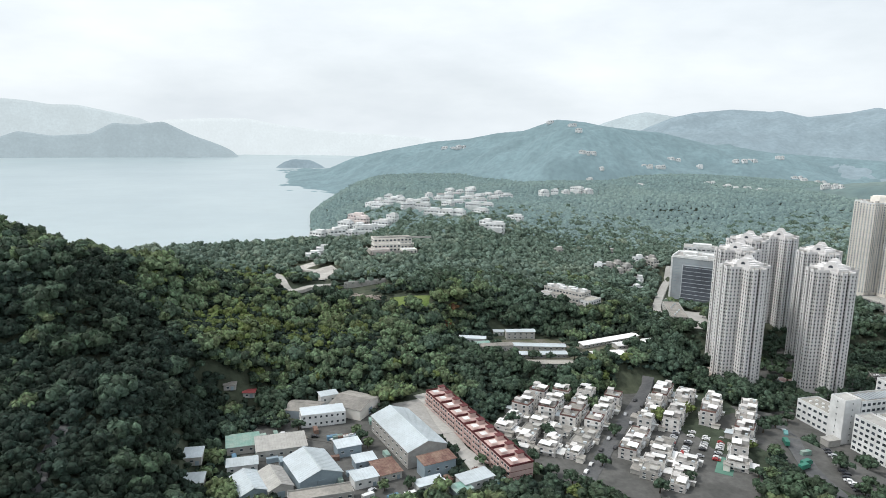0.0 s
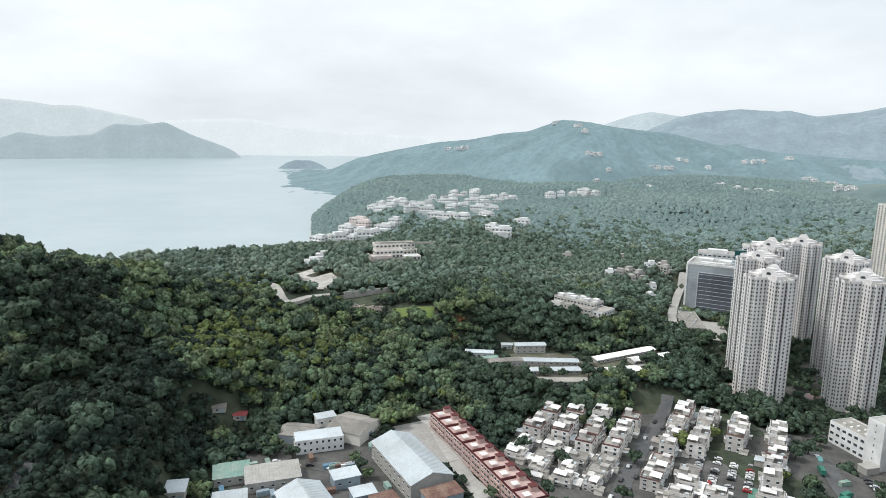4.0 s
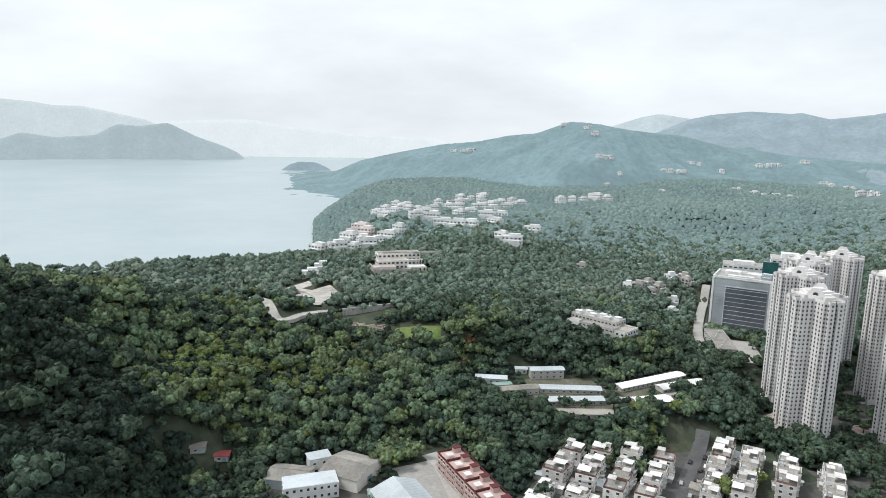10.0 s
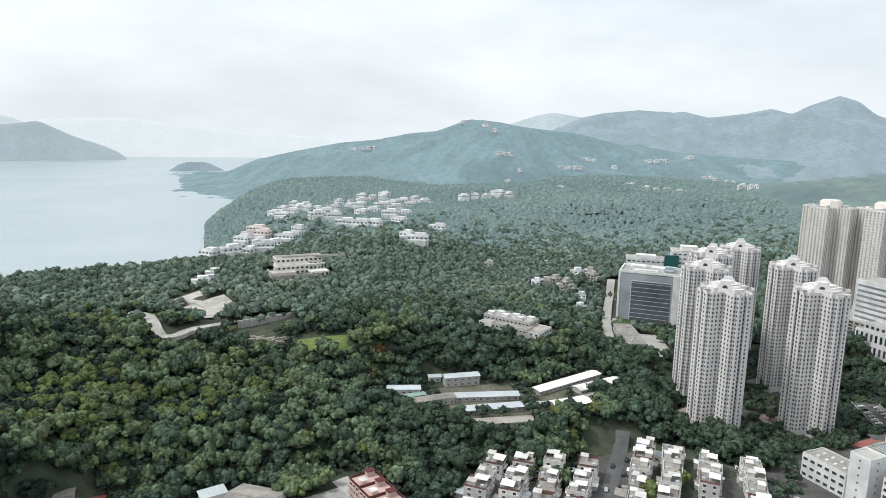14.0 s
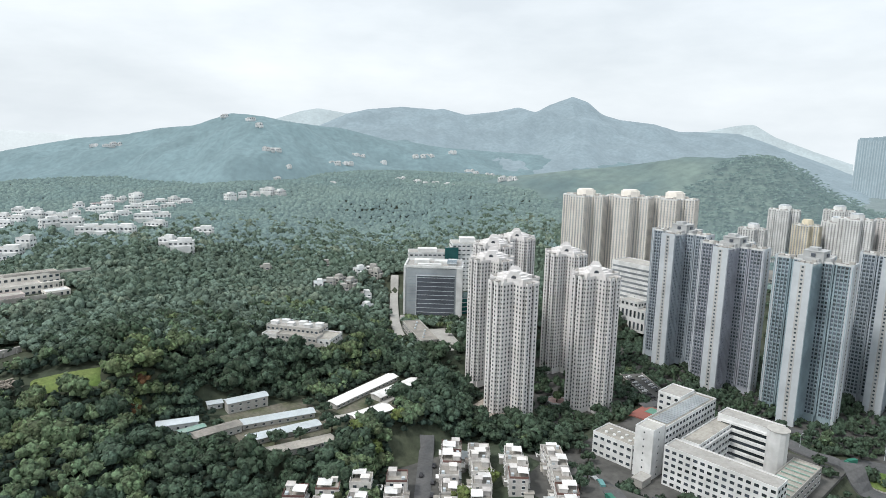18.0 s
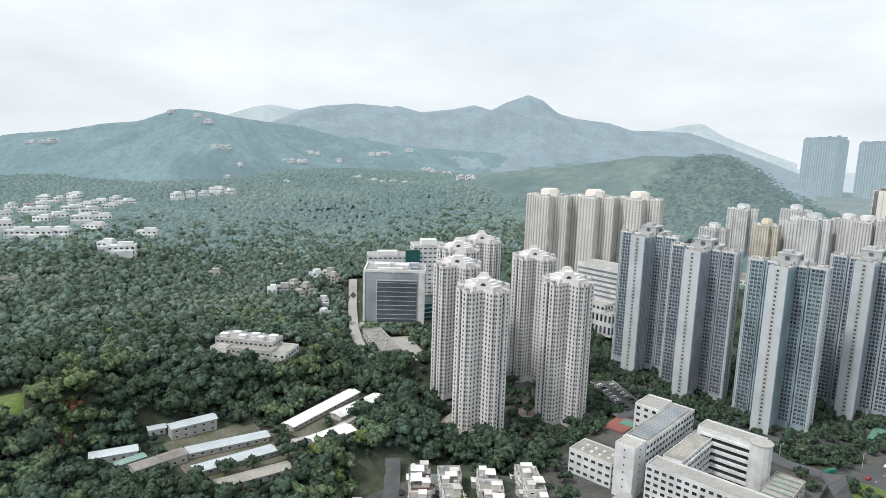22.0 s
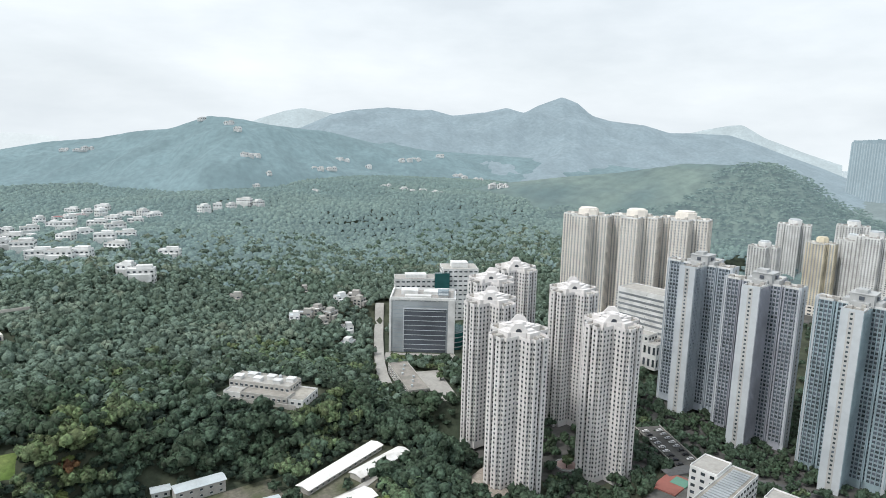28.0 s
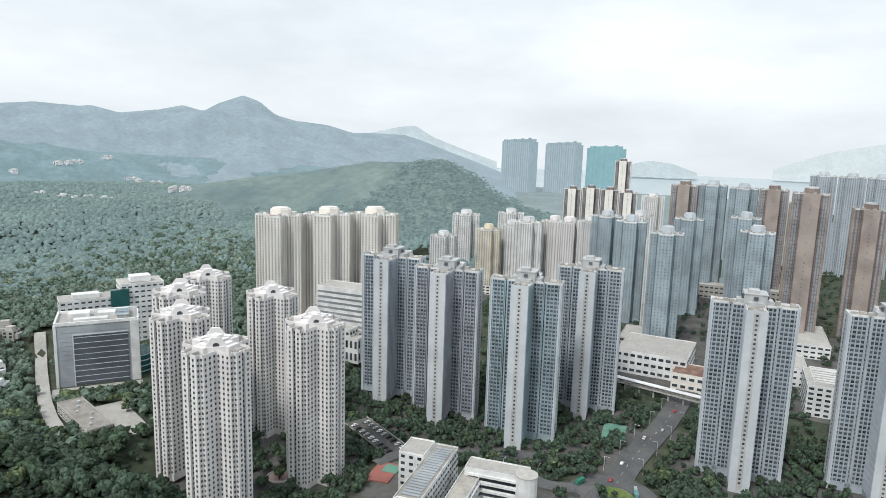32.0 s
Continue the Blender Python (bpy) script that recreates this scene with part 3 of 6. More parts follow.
        # Dark sheet stands in for the shade inside the open arch.
        ob = child("arch_grille", bpy.data.meshes.get("arch_grille") or Boxes().add((0, 0, 2.4), (3.0, 0.12, 4.8)).mesh("arch_grille", M["louver_dark"]), t, "dark sheet for the shade in the arch opening")
        ob.matrix_basis = m @ pose(0, -8.3, 0)
    for k in range(4):
        ob = child("wing_house", bpy.data.meshes.get("wing_house") or Boxes().add((9.2, 0, 1.5), (5.4, 7.6, 3.0)).add((8.0, 0, 3.5), (3.0, 5.0, 1.0)).mesh("wing_house", M["cream"]), t, "stepped roof house on a wing")
        ob.matrix_basis = pose(0, 0, height, 0, 0, 90 * k)
    for k, (ax, ay) in enumerate(((0, -14.5), (0, 14.5), (14.5, 0), (-14.5, 0))):
        ob = child("roof_tank", bpy.data.meshes.get("roof_tank") or box_mesh("roof_tank", (3.6, 3.0, 1.8), M["concrete"]), t)
        ob.matrix_basis = pose(ax, ay, height)
    clear(x, y, 17, 17, turn)
    return t


def wing_tower(x, y, base, height, turn, wall, label, w=5.2, l=24.0, floors=38, end=None, group="cross-shaped estate towers", hat=True, category="apartment tower", singles=0):
    """A cross-shaped estate tower: ribbed window sides, pale bare wing ends with one row of small windows."""
    t = thing("apartment_tower", pose(x, y, base, 0, 0, turn), label, category, group)
    poly = notched_cross(w, l)
    fh = (height - 5) / floors
    bare = hat or wall == M["brown_wall"]
    child("body", prism_mesh("body", poly, 0, height, wall), t)
    facade(t, poly, floors, fh, 5, wall, wall, 2.6 if bare else 3.1, (1.95, 1.65) if hat else (1.3, 1.3), plain=2 * w if bare else 0, rib=0.42, hood=0.4 if hat else 0.0, deep=0.85 if hat else 0.5, glass=M["glass_pale" if hat else "glass_town_haze"], one="glass_pale_one", singles=singles, band=M["strip_cool"] if wall not in (M["beige"], M["white"], M["cream"], M["yellow"]) else M["strip_warm"])
    if bare:
        back = 1.5
        u = [(-w - 0.46, -l + back), (-w - 0.46, -l - 0.39), (w + 0.46, -l - 0.39), (w + 0.46, -l + back), (w + 0.02, -l + back), (w + 0.02, -l - 0.02), (-w - 0.02, -l - 0.02), (-w - 0.02, -l + back)]
        me = prism_mesh("end_wall", u, 0, height + 1.6, end or M["pale_wall"])
        for a in range(4):
            ob = child("end_wall", me, t, "pale bare end wall")
            ob.matrix_basis = pose(0, 0, 0, 0, 0, 90 * a)
    if hat:
        child("roof_deck", prism_mesh("roof_deck", [(a * 0.985, b * 0.985) for a, b in poly], height - 0.1, height + 0.1, M["grey_roof"]), t, "stained grey roof deck")
    if hat:
        me = Boxes().add((0, -l - 0.40, height / 2 + 1), (w * 0.62, 0.08, height - 2)).mesh("centre_strip", M["strip_end"])
        for a in range(4):
            ob = child("centre_strip", me, t, "greyer strip down the end wall")
            ob.matrix_basis = pose(0, 0, 0, 0, 0, 90 * a)
    child("parapet", parapet(poly, height, 1.3, 0.4, M["white"]), t)
    if hat:
        b = Boxes().add((0, 0, height + 3.6), (13.5, 12.5, 7.2)).add((0, 0, height + 7.3), (14.2, 13.2, 0.5)).add((-1.5, 1.0, height + 8.4), (7, 6, 2.2)).add((0, 0, height + 1.6), (9, 20, 3.2)).add((0, 0, height + 1.5), (20, 9, 3.0))
        child("lift_house", b.mesh("lift_house", M["cap_grey"]), t, "boxy grey lift house")
        for a in range(4):
            ob = child("lift_house_louvre", bpy.data.meshes.get("lift_house_louvre") or Boxes().add((0, -7.0, 4.9), (2.6, 0.9, 2.2)).mesh("lift_house_louvre", M["louver_dark"]), t, "dark louvred opening")
            ob.matrix_basis = pose(0, 0, height, 0, 0, 90 * a)
    else:
        q = l * 0.44
        child("lift_house", prism_mesh("lift_house", [(q * math.cos(radians(22.5 + 45 * a)), q * math.sin(radians(22.5 + 45 * a))) for a in range(8)], height, height + 6.2, wall if wall not in (M["teal_wall"], M["grey_wall"]) else M["pale_wall"]), t)
        child("lift_house_rim", prism_mesh("lift_house_rim", [(q * 0.82 * math.cos(radians(22.5 + 45 * a)), q * 0.82 * math.sin(radians(22.5 + 45 * a))) for a in range(8)], height + 6.2, height + 7.6, wall if wall in (M["beige"], M["yellow"], M["cream"]) else M["pale_wall"]), t)
    r = Boxes()
    for a in range(4):
        ca, sa = math.cos(radians(90 * a)), math.sin(radians(90 * a))
        for d, q, h in ((l - 3, 2, 2.2), (l - 8, -3, 1.6), (l - 11, 3, 2.6)):
            c = (ca * d - sa * q, sa * d + ca * q, height + h / 2)
            if hat:
                child("roof_plant", Boxes().add(c, (3.0, 2.4, h), 90 * a).mesh("roof_plant", M["concrete"]), t)
            else:
                r.add(c, (3.0, 2.4, h), 90 * a)
    if r.v:
        child("roof_plant", r.mesh("roof_plant", M["concrete"]), t, kind="stuff")
    clear(x, y, l + 1, w + 1, turn)
    clear(x, y, w + 1, l + 1, turn)
    return t


for x, y, base, h, turn, note in ((278, 450, -14, 92, 2, "next to the village"), (303, 504, -12, 92, 2, "beside a wooded slope"), (334, 541, -10, 92, 4, "behind another tower"),
                                  (383, 570, -12, 92, 6, "beside a hospital"), (337, 436, -15, 93, 0, "above a playground"), (373, 500, -14, 93, 2, "in the group")):
    arch_tower(x, y, base, h, turn, "cream ribbed tower with arched roof screens " + note, 150 if y < 470 else 0)
wing_tower(478, 472, -18, 110, 9, M["grey_wall"], "grey cross-shaped estate tower with pale end walls")
wing_tower(468, 419, -20, 110, 9, M["violet_wall"], "violet-grey cross-shaped estate tower with pale end walls", singles=96)
wing_tower(463.5, 357, -20, 110, 9, M["teal_wall"], "blue-green cross-shaped estate tower with pale end walls", singles=96)
wing_tower(534, 333, -20, 110, 9, M["grey_wall"], "grey cross-shaped estate tower beside a wooded road", singles=96)
wing_tower(481, 219, -20, 110, 7, M["grey_wall"], "pale grey cross-shaped estate tower beside the main road", singles=96)
wing_tower(500, 146, -20, 108, 7, M["grey_wall"], "grey cross-shaped estate tower at the edge of the estate")
for x, y, z in ((542, 642, 114), (571, 606, 115), (601, 572, 115)):
    wing_tower(x, y, 5, z - 14, 20, M["beige"], "beige estate tower in front of a wooded hill", 8, 22.5, 36, M["beige"], "beige towers below the hill", False)
# second row, further off
for x, y, top, wall, l, turn, label in (
        (800, 598, 58, "white", 16, 10, "white apartment tower with stepped roof"), (842, 553, 66, "yellow", 15, 10, "yellow apartment tower with stepped roof"),
        (915, 622, 74, "white", 19, 20, "white apartment tower behind lower ones"), (942, 563, 78, "white", 18, 20, "white apartment tower behind lower ones"),
        (860, 505, 78, "white", 18, 10, "white apartment tower in a long row"), (877, 455, 80, "cream", 18, 10, "cream apartment tower in a long row"),
        (840, 398, 96, "teal_wall", 17, 5, "white and teal glass apartment tower"), (806, 362, 96, "teal_wall", 16, 5, "white and teal glass apartment tower"),
        (712, 308, 98, "teal_wall", 15, 5, "slim teal glass apartment tower above a mall"), (782, 232, 98, "teal_wall", 16, 0, "glassy apartment tower with white fins"),
        (1005, 335, 128, "brown_wall", 17, 0, "brown and green apartment tower in a wall of towers"), (1010, 300, 130, "teal_wall", 17, 0, "green apartment tower in a wall of towers"),
        (1010, 262, 128, "teal_wall", 17, 0, "green apartment tower in a wall of towers"), (1010, 226, 128, "brown_wall", 17, 0, "brown apartment tower in a wall of towers"),
        (822, 188, 137, "brown_wall", 17, 0, "tall brown apartment tower with pale columns"), (860, 132, 122, "brown_wall", 16, 0, "dark red and brown apartment tower"),
        (872, 532, 70, "white", 16, 12, "white apartment tower in a long row"), (893, 480, 78, "cream", 17, 10, "cream apartment tower in a long row"),
        (872, 424, 84, "white", 17, 8, "white apartment tower in a long row"), (770, 322, 84, "white", 15, 5, "white apartment tower above a podium"), (905, 372, 92, "white", 16, 5, "white apartment tower behind glassy ones"),
        (900, 250, 100, "teal_wall", 16, 0, "teal glass apartment tower behind a mall"), (880, 310, 96, "teal_wall", 16, 0, "teal glass apartment tower behind a mall"), (940, 190, 118, "brown_wall", 17, 0, "brown apartment tower with pale columns"),
        (1262, 164, 140, "grey_wall", 18, 0, "hazy grey apartment tower"), (1258, 125, 140, "grey_wall", 18, 0, "hazy grey apartment tower"), (1254, 86, 140, "grey_wall", 18, 0, "hazy grey apartment tower")):
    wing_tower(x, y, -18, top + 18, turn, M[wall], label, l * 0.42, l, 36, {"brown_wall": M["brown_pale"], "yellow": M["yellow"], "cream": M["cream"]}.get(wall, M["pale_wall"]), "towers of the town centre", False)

# ---- low buildings ----
WINDOW = {}


def window_mesh(w, h, mat="glass"):
    """A pane in a pale frame with a sill."""
    key = (round(w, 2), round(h, 2), mat)
    if key not in WINDOW:
        b = Boxes().add((0, 0, 0), (w, 0.10, h), drop=(4,))
        v, f, k = b.v, b.f, len(b.f)
        b.add((0, -0.06, -h / 2 - 0.08), (w + 0.3, 0.30, 0.12), drop=(4,))
        b.add((0, -0.04, h / 2 + 0.06), (w + 0.2, 0.20, 0.10), drop=(4,))
        me = mesh_from("window", b.v, b.f, [M[mat], M["white"]])
        me.polygons.foreach_set("material_index", [0] * k + [1] * (len(b.f) - k))
        WINDOW[key] = me
    return WINDOW[key]


def wing(parent, cx, cy, z0, w, d, h, turn, wall, floors, pitch=4.0, win=(1.8, 1.5), sides="snew", roof="grey_roof", rim=0.9, name="block", lift=0.0, joined=False):
    """One block of a building, with its windows side by side, a parapet and a roof slab. Places are local to the parent."""
    m = pose(cx, cy, z0, 0, 0, turn)
    body = child(name, box_mesh(name, (w, d, h), M[wall]), parent)
    body.matrix_basis = m
    top = child("roof", box_mesh("roof", (w - 0.5, d - 0.5, 0.12), M[roof]), body)
    top.matrix_basis = pose(0, 0, h)
    if rim:
        b = Boxes()
        for s in (-1, 1):
            b.add((0, s * (d / 2 - 0.12), h + rim / 2), (w, 0.24, rim))
            b.add((s * (w / 2 - 0.12), 0, h + rim / 2), (0.24, d - 0.48, rim))
        child("parapet", b.mesh("parapet", M[wall]), body)
    fh = (h - lift) / floors
    me = window_mesh(win[0], min(win[1], fh * 0.62))
    rest = Boxes()
    for side, ln, a in (("s", w, 0), ("e", d, 90), ("n", w, 180), ("w", d, 270)):
        if side not in sides:
            continue
        n = max(1, int(ln / pitch))
        off = d / 2 if side in "sn" else w / 2
        for i in range(n):
            for k in range(floors):
                at_ = pose(0, 0, 0, 0, 0, a) @ pose((i + 0.5 - n / 2) * ln / n, -off - 0.03, lift + (k + 0.55) * fh)
                if joined:
                    rest.add(at_.translation, (win[0], 0.12, min(win[1], fh * 0.62)), a)
                    continue
                ob = child("window", me, body)
                ob.matrix_basis = at_
    if rest.v:
        child("window", rest.mesh("window", M["glass"]), body, kind="stuff")
    return body


def ribbed(name, lx, ly, n, mat, thick=0.16, proud=0.10):
    """One corrugated sheet, its ribs running along y."""
    prof, step = [(-lx / 2, thick / 2)], lx / n
    for i in range(n):
        c = (i + 0.5) * step - lx / 2
        prof += [(c - 0.12, thick / 2), (c - 0.06, thick / 2 + proud), (c + 0.06, thick / 2 + proud), (c + 0.12, thick / 2)]
    prof += [(lx / 2, thick / 2), (lx / 2, -thick / 2), (-lx / 2, -thick / 2)]
    k = len(prof)
    v = [(a, s * ly / 2, b) for s in (-1, 1) for a, b in prof]
    f = [(i, k + i, k + (i + 1) % k, (i + 1) % k) for i in range(k)] + [tuple(range(k)), tuple(range(2 * k - 1, k - 1, -1))]
    return mesh_from(name, v, f, mat)


def gable(name, x, y, base, w, d, wall_h, ridge_h, turn, wall, roof, label, over=0.6, windows=0, ribs=True, category="shed"):
    """A shed with a pitched sheet roof whose ridge runs along its depth d."""
    t = thing(name, pose(x, y, base, 0, 0, turn), label, category)
    hw, hd = w / 2, d / 2
    v = [(-hw, -hd, 0), (hw, -hd, 0), (hw, hd, 0), (-hw, hd, 0), (-hw, -hd, wall_h), (hw, -hd, wall_h), (hw, hd, wall_h), (-hw, hd, wall_h), (0, -hd, ridge_h), (0, hd, ridge_h)]
    f = [(3, 2, 1, 0), (0, 1, 5, 8, 4), (2, 3, 7, 9, 6), (1, 2, 6, 5), (3, 0, 4, 7), (4, 8, 9, 7), (8, 5, 6, 9)]
    child("wall", mesh_from("wall", v, f, M[wall]), t)
    slope = math.hypot(hw, ridge_h - wall_h)
    ang = math.degrees(math.atan2(ridge_h - wall_h, hw))
    for s in (-1, 1):
        n = max(3, int(d / 1.6)) if ribs else 3
        ob = child("roof_sheet", ribbed("roof_sheet", d + 2 * over, slope + over, n, M[roof]), t)
        ob.matrix_basis = pose(s * (hw + over * 0.4) / 2, 0, (wall_h + ridge_h) / 2 + 0.1, 0, s * ang, 0) @ pose(0, 0, 0, 0, 0, 90)
    child("ridge_cap", Boxes().add((0, 0, ridge_h + 0.22), (0.7, d + 2 * over, 0.14)).mesh("ridge_cap", M[roof]), t)
    me = window_mesh(1.6, 1.2)
    n = int(d / 5)
    for s in (-1, 1):
        for i in range(n if windows else 0):
            for k in range(windows):
                ob = child("window", me, t)
                ob.matrix_basis = pose(s * (hw + 0.03), (i + 0.5 - n / 2) * d / n, wall_h * (k + 0.55) / windows, 0, 0, 90 * s)
    door = child("door", box_mesh("door", (min(4.0, w * 0.3), 0.16, min(4.0, wall_h * 0.7)), M["metal_wall"]), t)
    door.matrix_basis = pose(0, -hd - 0.04, 0)
    clear(x, y, hw + 2, hd + 2, turn)
    return t


def flat_shed(name, x, y, base, w, d, h, turn, wall, roof, label, tilt=2.0, category="shed"):
    """A shed under one slightly tilted ribbed sheet."""
    t = thing(name, pose(x, y, base, 0, 0, turn), label, category)
    child("wall", box_mesh("wall", (w, d, h), M[wall]), t)
    ob = child("roof_sheet", ribbed("roof_sheet", w + 1.2, d + 1.2, max(3, int(w / 1.5)), M[roof]), t)
    ob.matrix_basis = pose(0, 0, h + 0.12 + abs(math.tan(radians(tilt))) * d / 2, tilt, 0, 0)
    me = window_mesh(1.4, 1.1)
    for i in range(max(1, int(w / 5))):
        o = child("window", me, t)
        o.matrix_basis = pose((i + 0.5) * 5 - w / 2, -d / 2 - 0.03, h * 0.55)
    door = child("door", box_mesh("door", (1.8, 0.14, min(2.4, h * 0.8)), M["metal_wall"]), t)
    door.matrix_basis = pose(w / 2 - 2, -d / 2 - 0.05, 0)
    clear(x, y, w / 2 + 1.5, d / 2 + 1.5, turn)
    return t


# industrial yard below the wood
gable("warehouse", 22, 343, 0, 23, 49, 9.5, 13.5, 22, "concrete", "metal_roof", "large warehouse under a pale pitched metal roof", windows=2, category="warehouse")
flat_shed("annex", 35, 312, 0, 18, 9, 8, 22, "metal_wall", "rust_roof", "blue-grey metal annex with a rusty roof", 4, "annex")
two = thing("workshop_block", pose(-27, 376, 0, 0, 0, 12), "white two-storey workshop block with many windows", "workshop")
wing(two, 0, 0, 0, 26, 12, 8, 0, "white", 2, 3.2, (1.2, 1.3), roof="metal_roof", rim=0.0)
clear(-27, 376, 15, 8, 12)
gable("hall", -8, 391, 0, 24, 22, 6.5, 9, 60, "beige", "grey_roof", "old hall under a stained beige pitched roof", category="hall")
gable("shed", -38, 388, 0, 16, 20, 5, 7, 75, "grey_wall", "grey_roof", "dark weathered shed behind a white workshop")
flat_shed("canopy_shed", -25, 400, 2, 11, 7, 6, 20, "white", "metal_roof", "small shed under a white sheet roof")
flat_shed("cabin_block", -11, 336, 0, 13, 9, 6, 18, "metal_wall", "metal_roof", "blue-grey two-storey site cabin")
flat_shed("cabin_block", -2, 321, 0, 11, 8, 5, 18, "metal_wall", "metal_roof", "blue-grey metal cabin beside a lane")
flat_shed("shed", -2, 304, 0, 12, 9, 5, 20, "white", "metal_roof", "low shed with a white sheet roof")
flat_shed("shed", 9, 312, 0, 12, 14, 4, 22, "concrete", "rust_roof", "open shed with a rusty striped roof", 3)
flat_shed("shed", 53, 299, 0, 17, 9, 4.5, 25, "white", "metal_roof", "low white shed beside a concrete lane")
flat_shed("shed", 45, 291, 0, 9, 7, 3.5, 25, "metal_wall", "green_roof", "small shed under a green sheet")
flat_shed("shed", 30, 297, 0, 14, 6, 4, 22, "white", "metal_roof", "narrow shed with a pale sheet roof")
flat_shed("depot", -47, 341, 0, 26, 17, 5.5, 12, "concrete", "concrete", "flat depot with a stained pale roof", 1, "depot")
flat_shed("depot", -68, 346, 0, 17, 14, 4.5, 12, "concrete", "green_roof", "low depot with a faded green roof", 2, "depot")
flat_shed("shed", -64, 322, 0, 15, 8, 4.5, 10, "white", "metal_roof", "white roofed shed beside stacked scrap")
gable("warehouse", -28, 314, 0, 22, 26, 5.5, 9.5, 24, "metal_wall", "metal_roof", "warehouse under a pale steep gable roof", category="warehouse")
gable("shed", -57, 300, 0, 13, 20, 5, 7.5, 24, "metal_wall", "metal_roof", "gabled shed with a blue-grey roof")
gable("shed", -45, 303, 0, 12, 20, 5, 7.5, 24, "concrete", "concrete", "gabled shed with a stained beige roof")
office = thing("yard_office", pose(-22, 287, 0, 0, 0, 12), "weathered grey concrete yard office", "office")
wing(office, 0, 0, 0, 30, 9, 6, 0, "concrete", 2, 4.0, (1.6, 1.2))
clear(-22, 287, 17, 7, 12)
flat_shed("hut", -89, 320, gz(-89, 320) - 0.6, 12, 10, 4.5, 5, "concrete", "metal_roof", "hut with a white roof at the wood's edge", 2, "hut")
flat_shed("hut", -84, 301, gz(-84, 301) - 0.6, 12, 9, 4, 5, "concrete", "metal_roof", "low hut with a pale roof among trees", 2, "hut")
flat_shed("hut", -84, 395, gz(-84, 395) - 0.6, 7, 5, 3.2, 5, "concrete", "grey_roof", "small hut in a clearing of the wood", 2, "hut")
flat_shed("hut", -73, 397, gz(-73, 397) - 0.6, 7, 5, 3.2, 0, "concrete", "red_sheet", "small hut with a red roof in the wood", 2, "hut")
clear(-82, 389, 4, 2)

# red terrace
base_unit = thing("terrace_house", pose(45, 394, 0, 0, 0, 20), "pink three-storey terrace house with dark red parapets", "terrace house", "red terrace row")
UW, UD, UH = 10.3, 13.5, 9.0
body = child("body", box_mesh("body", (UD, UW - 0.12, UH), M["pink_wall"]), base_unit)
b = Boxes()
for s in (-1, 1):
    b.add((0, s * (UW / 2 - 0.2), UH + 0.55), (UD, 0.3, 1.1)).add((s * (UD / 2 - 0.1), 0, UH + 0.55), (0.35, UW - 0.7, 1.1))
child("parapet", b.mesh("parapet", M["red_trim"]), base_unit, "dark red tiled parapet")
child("roof_deck", Boxes().add((0, 0, UH + 0.06), (UD - 0.8, UW - 0.9, 0.12)).mesh("roof_deck", M["pink_wall"]), base_unit)
child("stair_hut", Boxes().add((3.2, 2.9, UH + 1.3), (3.8, 3.0, 2.6)).mesh("stair_hut", M["pink_wall"]), base_unit)
child("hut_roof", Boxes().add((3.2, 2.9, UH + 2.75), (4.4, 3.6, 0.3)).mesh("hut_roof", M["red_trim"]), base_unit, "dark red slab roof")
child("roof_canopy", Boxes().add((-3.4, -2.2, UH + 2.3), (3.6, 3.4, 0.15)).mesh("roof_canopy", M["sheet_white"]), base_unit)
for k in (3.0, 6.0):
    child("floor_band", Boxes().add((0, 0, k), (UD + 0.25, UW - 0.1, 0.3)).mesh("floor_band", M["red_trim"]), base_unit, "dark red floor band")
me = window_mesh(1.7, 1.4)
for s in (-1, 1):
    for i in (-1, 0, 1):
        for k in range(3):
            ob = child("window", me, base_unit)
            ob.matrix_basis = pose(s * (UD / 2 + 0.03), i * 3.0, 1.7 + 3 * k, 0, 0, 90 * s)
for k in range(3):
    for s in (-1, 1):
        ob = child("balcony", bpy.data.meshes.get("balcony") or Boxes().add((0, 0, 0), (1.3, 4.0, 0.2)).add((-0.6, 0, 0.5), (0.12, 4.0, 0.9)).mesh("balcony", M["pink_wall"]), base_unit)
        ob.matrix_basis = pose(-s * 0 - (UD / 2 + 0.5), s * 2.4, 3.0 * k + 0.2 + 3.0 * 0)
row_dir = Vector((35, -99, 0)).normalized()
for i in range(1, 10):
    p = Vector((45, 394, 0)) + row_dir * UW * i
    copy_thing(base_unit, pose(p.x, p.y, -0.12 * i, 0, 0, 20 if i < 6 else 18))
clear(63, 346, 9, 55, 19.5)


# village houses
def village_house(x, y, w, d, floors, turn, wall, cover, label, hut=(0.2, 0.2), canopy=True, base=0.0, annex=None, trim=None):
    t = thing("village_house", pose(x, y, base, 0, 0, turn), label, "house", "village houses")
    h = 2.9 * floors
    child("body", box_mesh("body", (w, d, h), M[wall]), t)
    b = Boxes()
    for s in (-1, 1):
        b.add((0, s * (d / 2 - 0.1), h + 0.5), (w, 0.2, 1.0)).add((s * (w / 2 - 0.1), 0, h + 0.5), (0.2, d - 0.4, 1.0))
    child("parapet", b.mesh("parapet", M[trim or wall]), t)
    child("roof_deck", Boxes().add((0, 0, h + 0.05), (w - 0.5, d - 0.5, 0.1)).mesh("roof_deck", M["grey_roof"]), t)
    hx, hy = hut[0] * w, hut[1] * d
    child("stair_hut", Boxes().add((hx, hy, h + 1.3), (w * 0.36, d * 0.36, 2.6)).add((hx, hy, h + 2.68), (w * 0.42, d * 0.42, 0.18)).mesh("stair_hut", M[wall]), t)
    if canopy:
        cw, cd = w * 0.64, d * 0.58
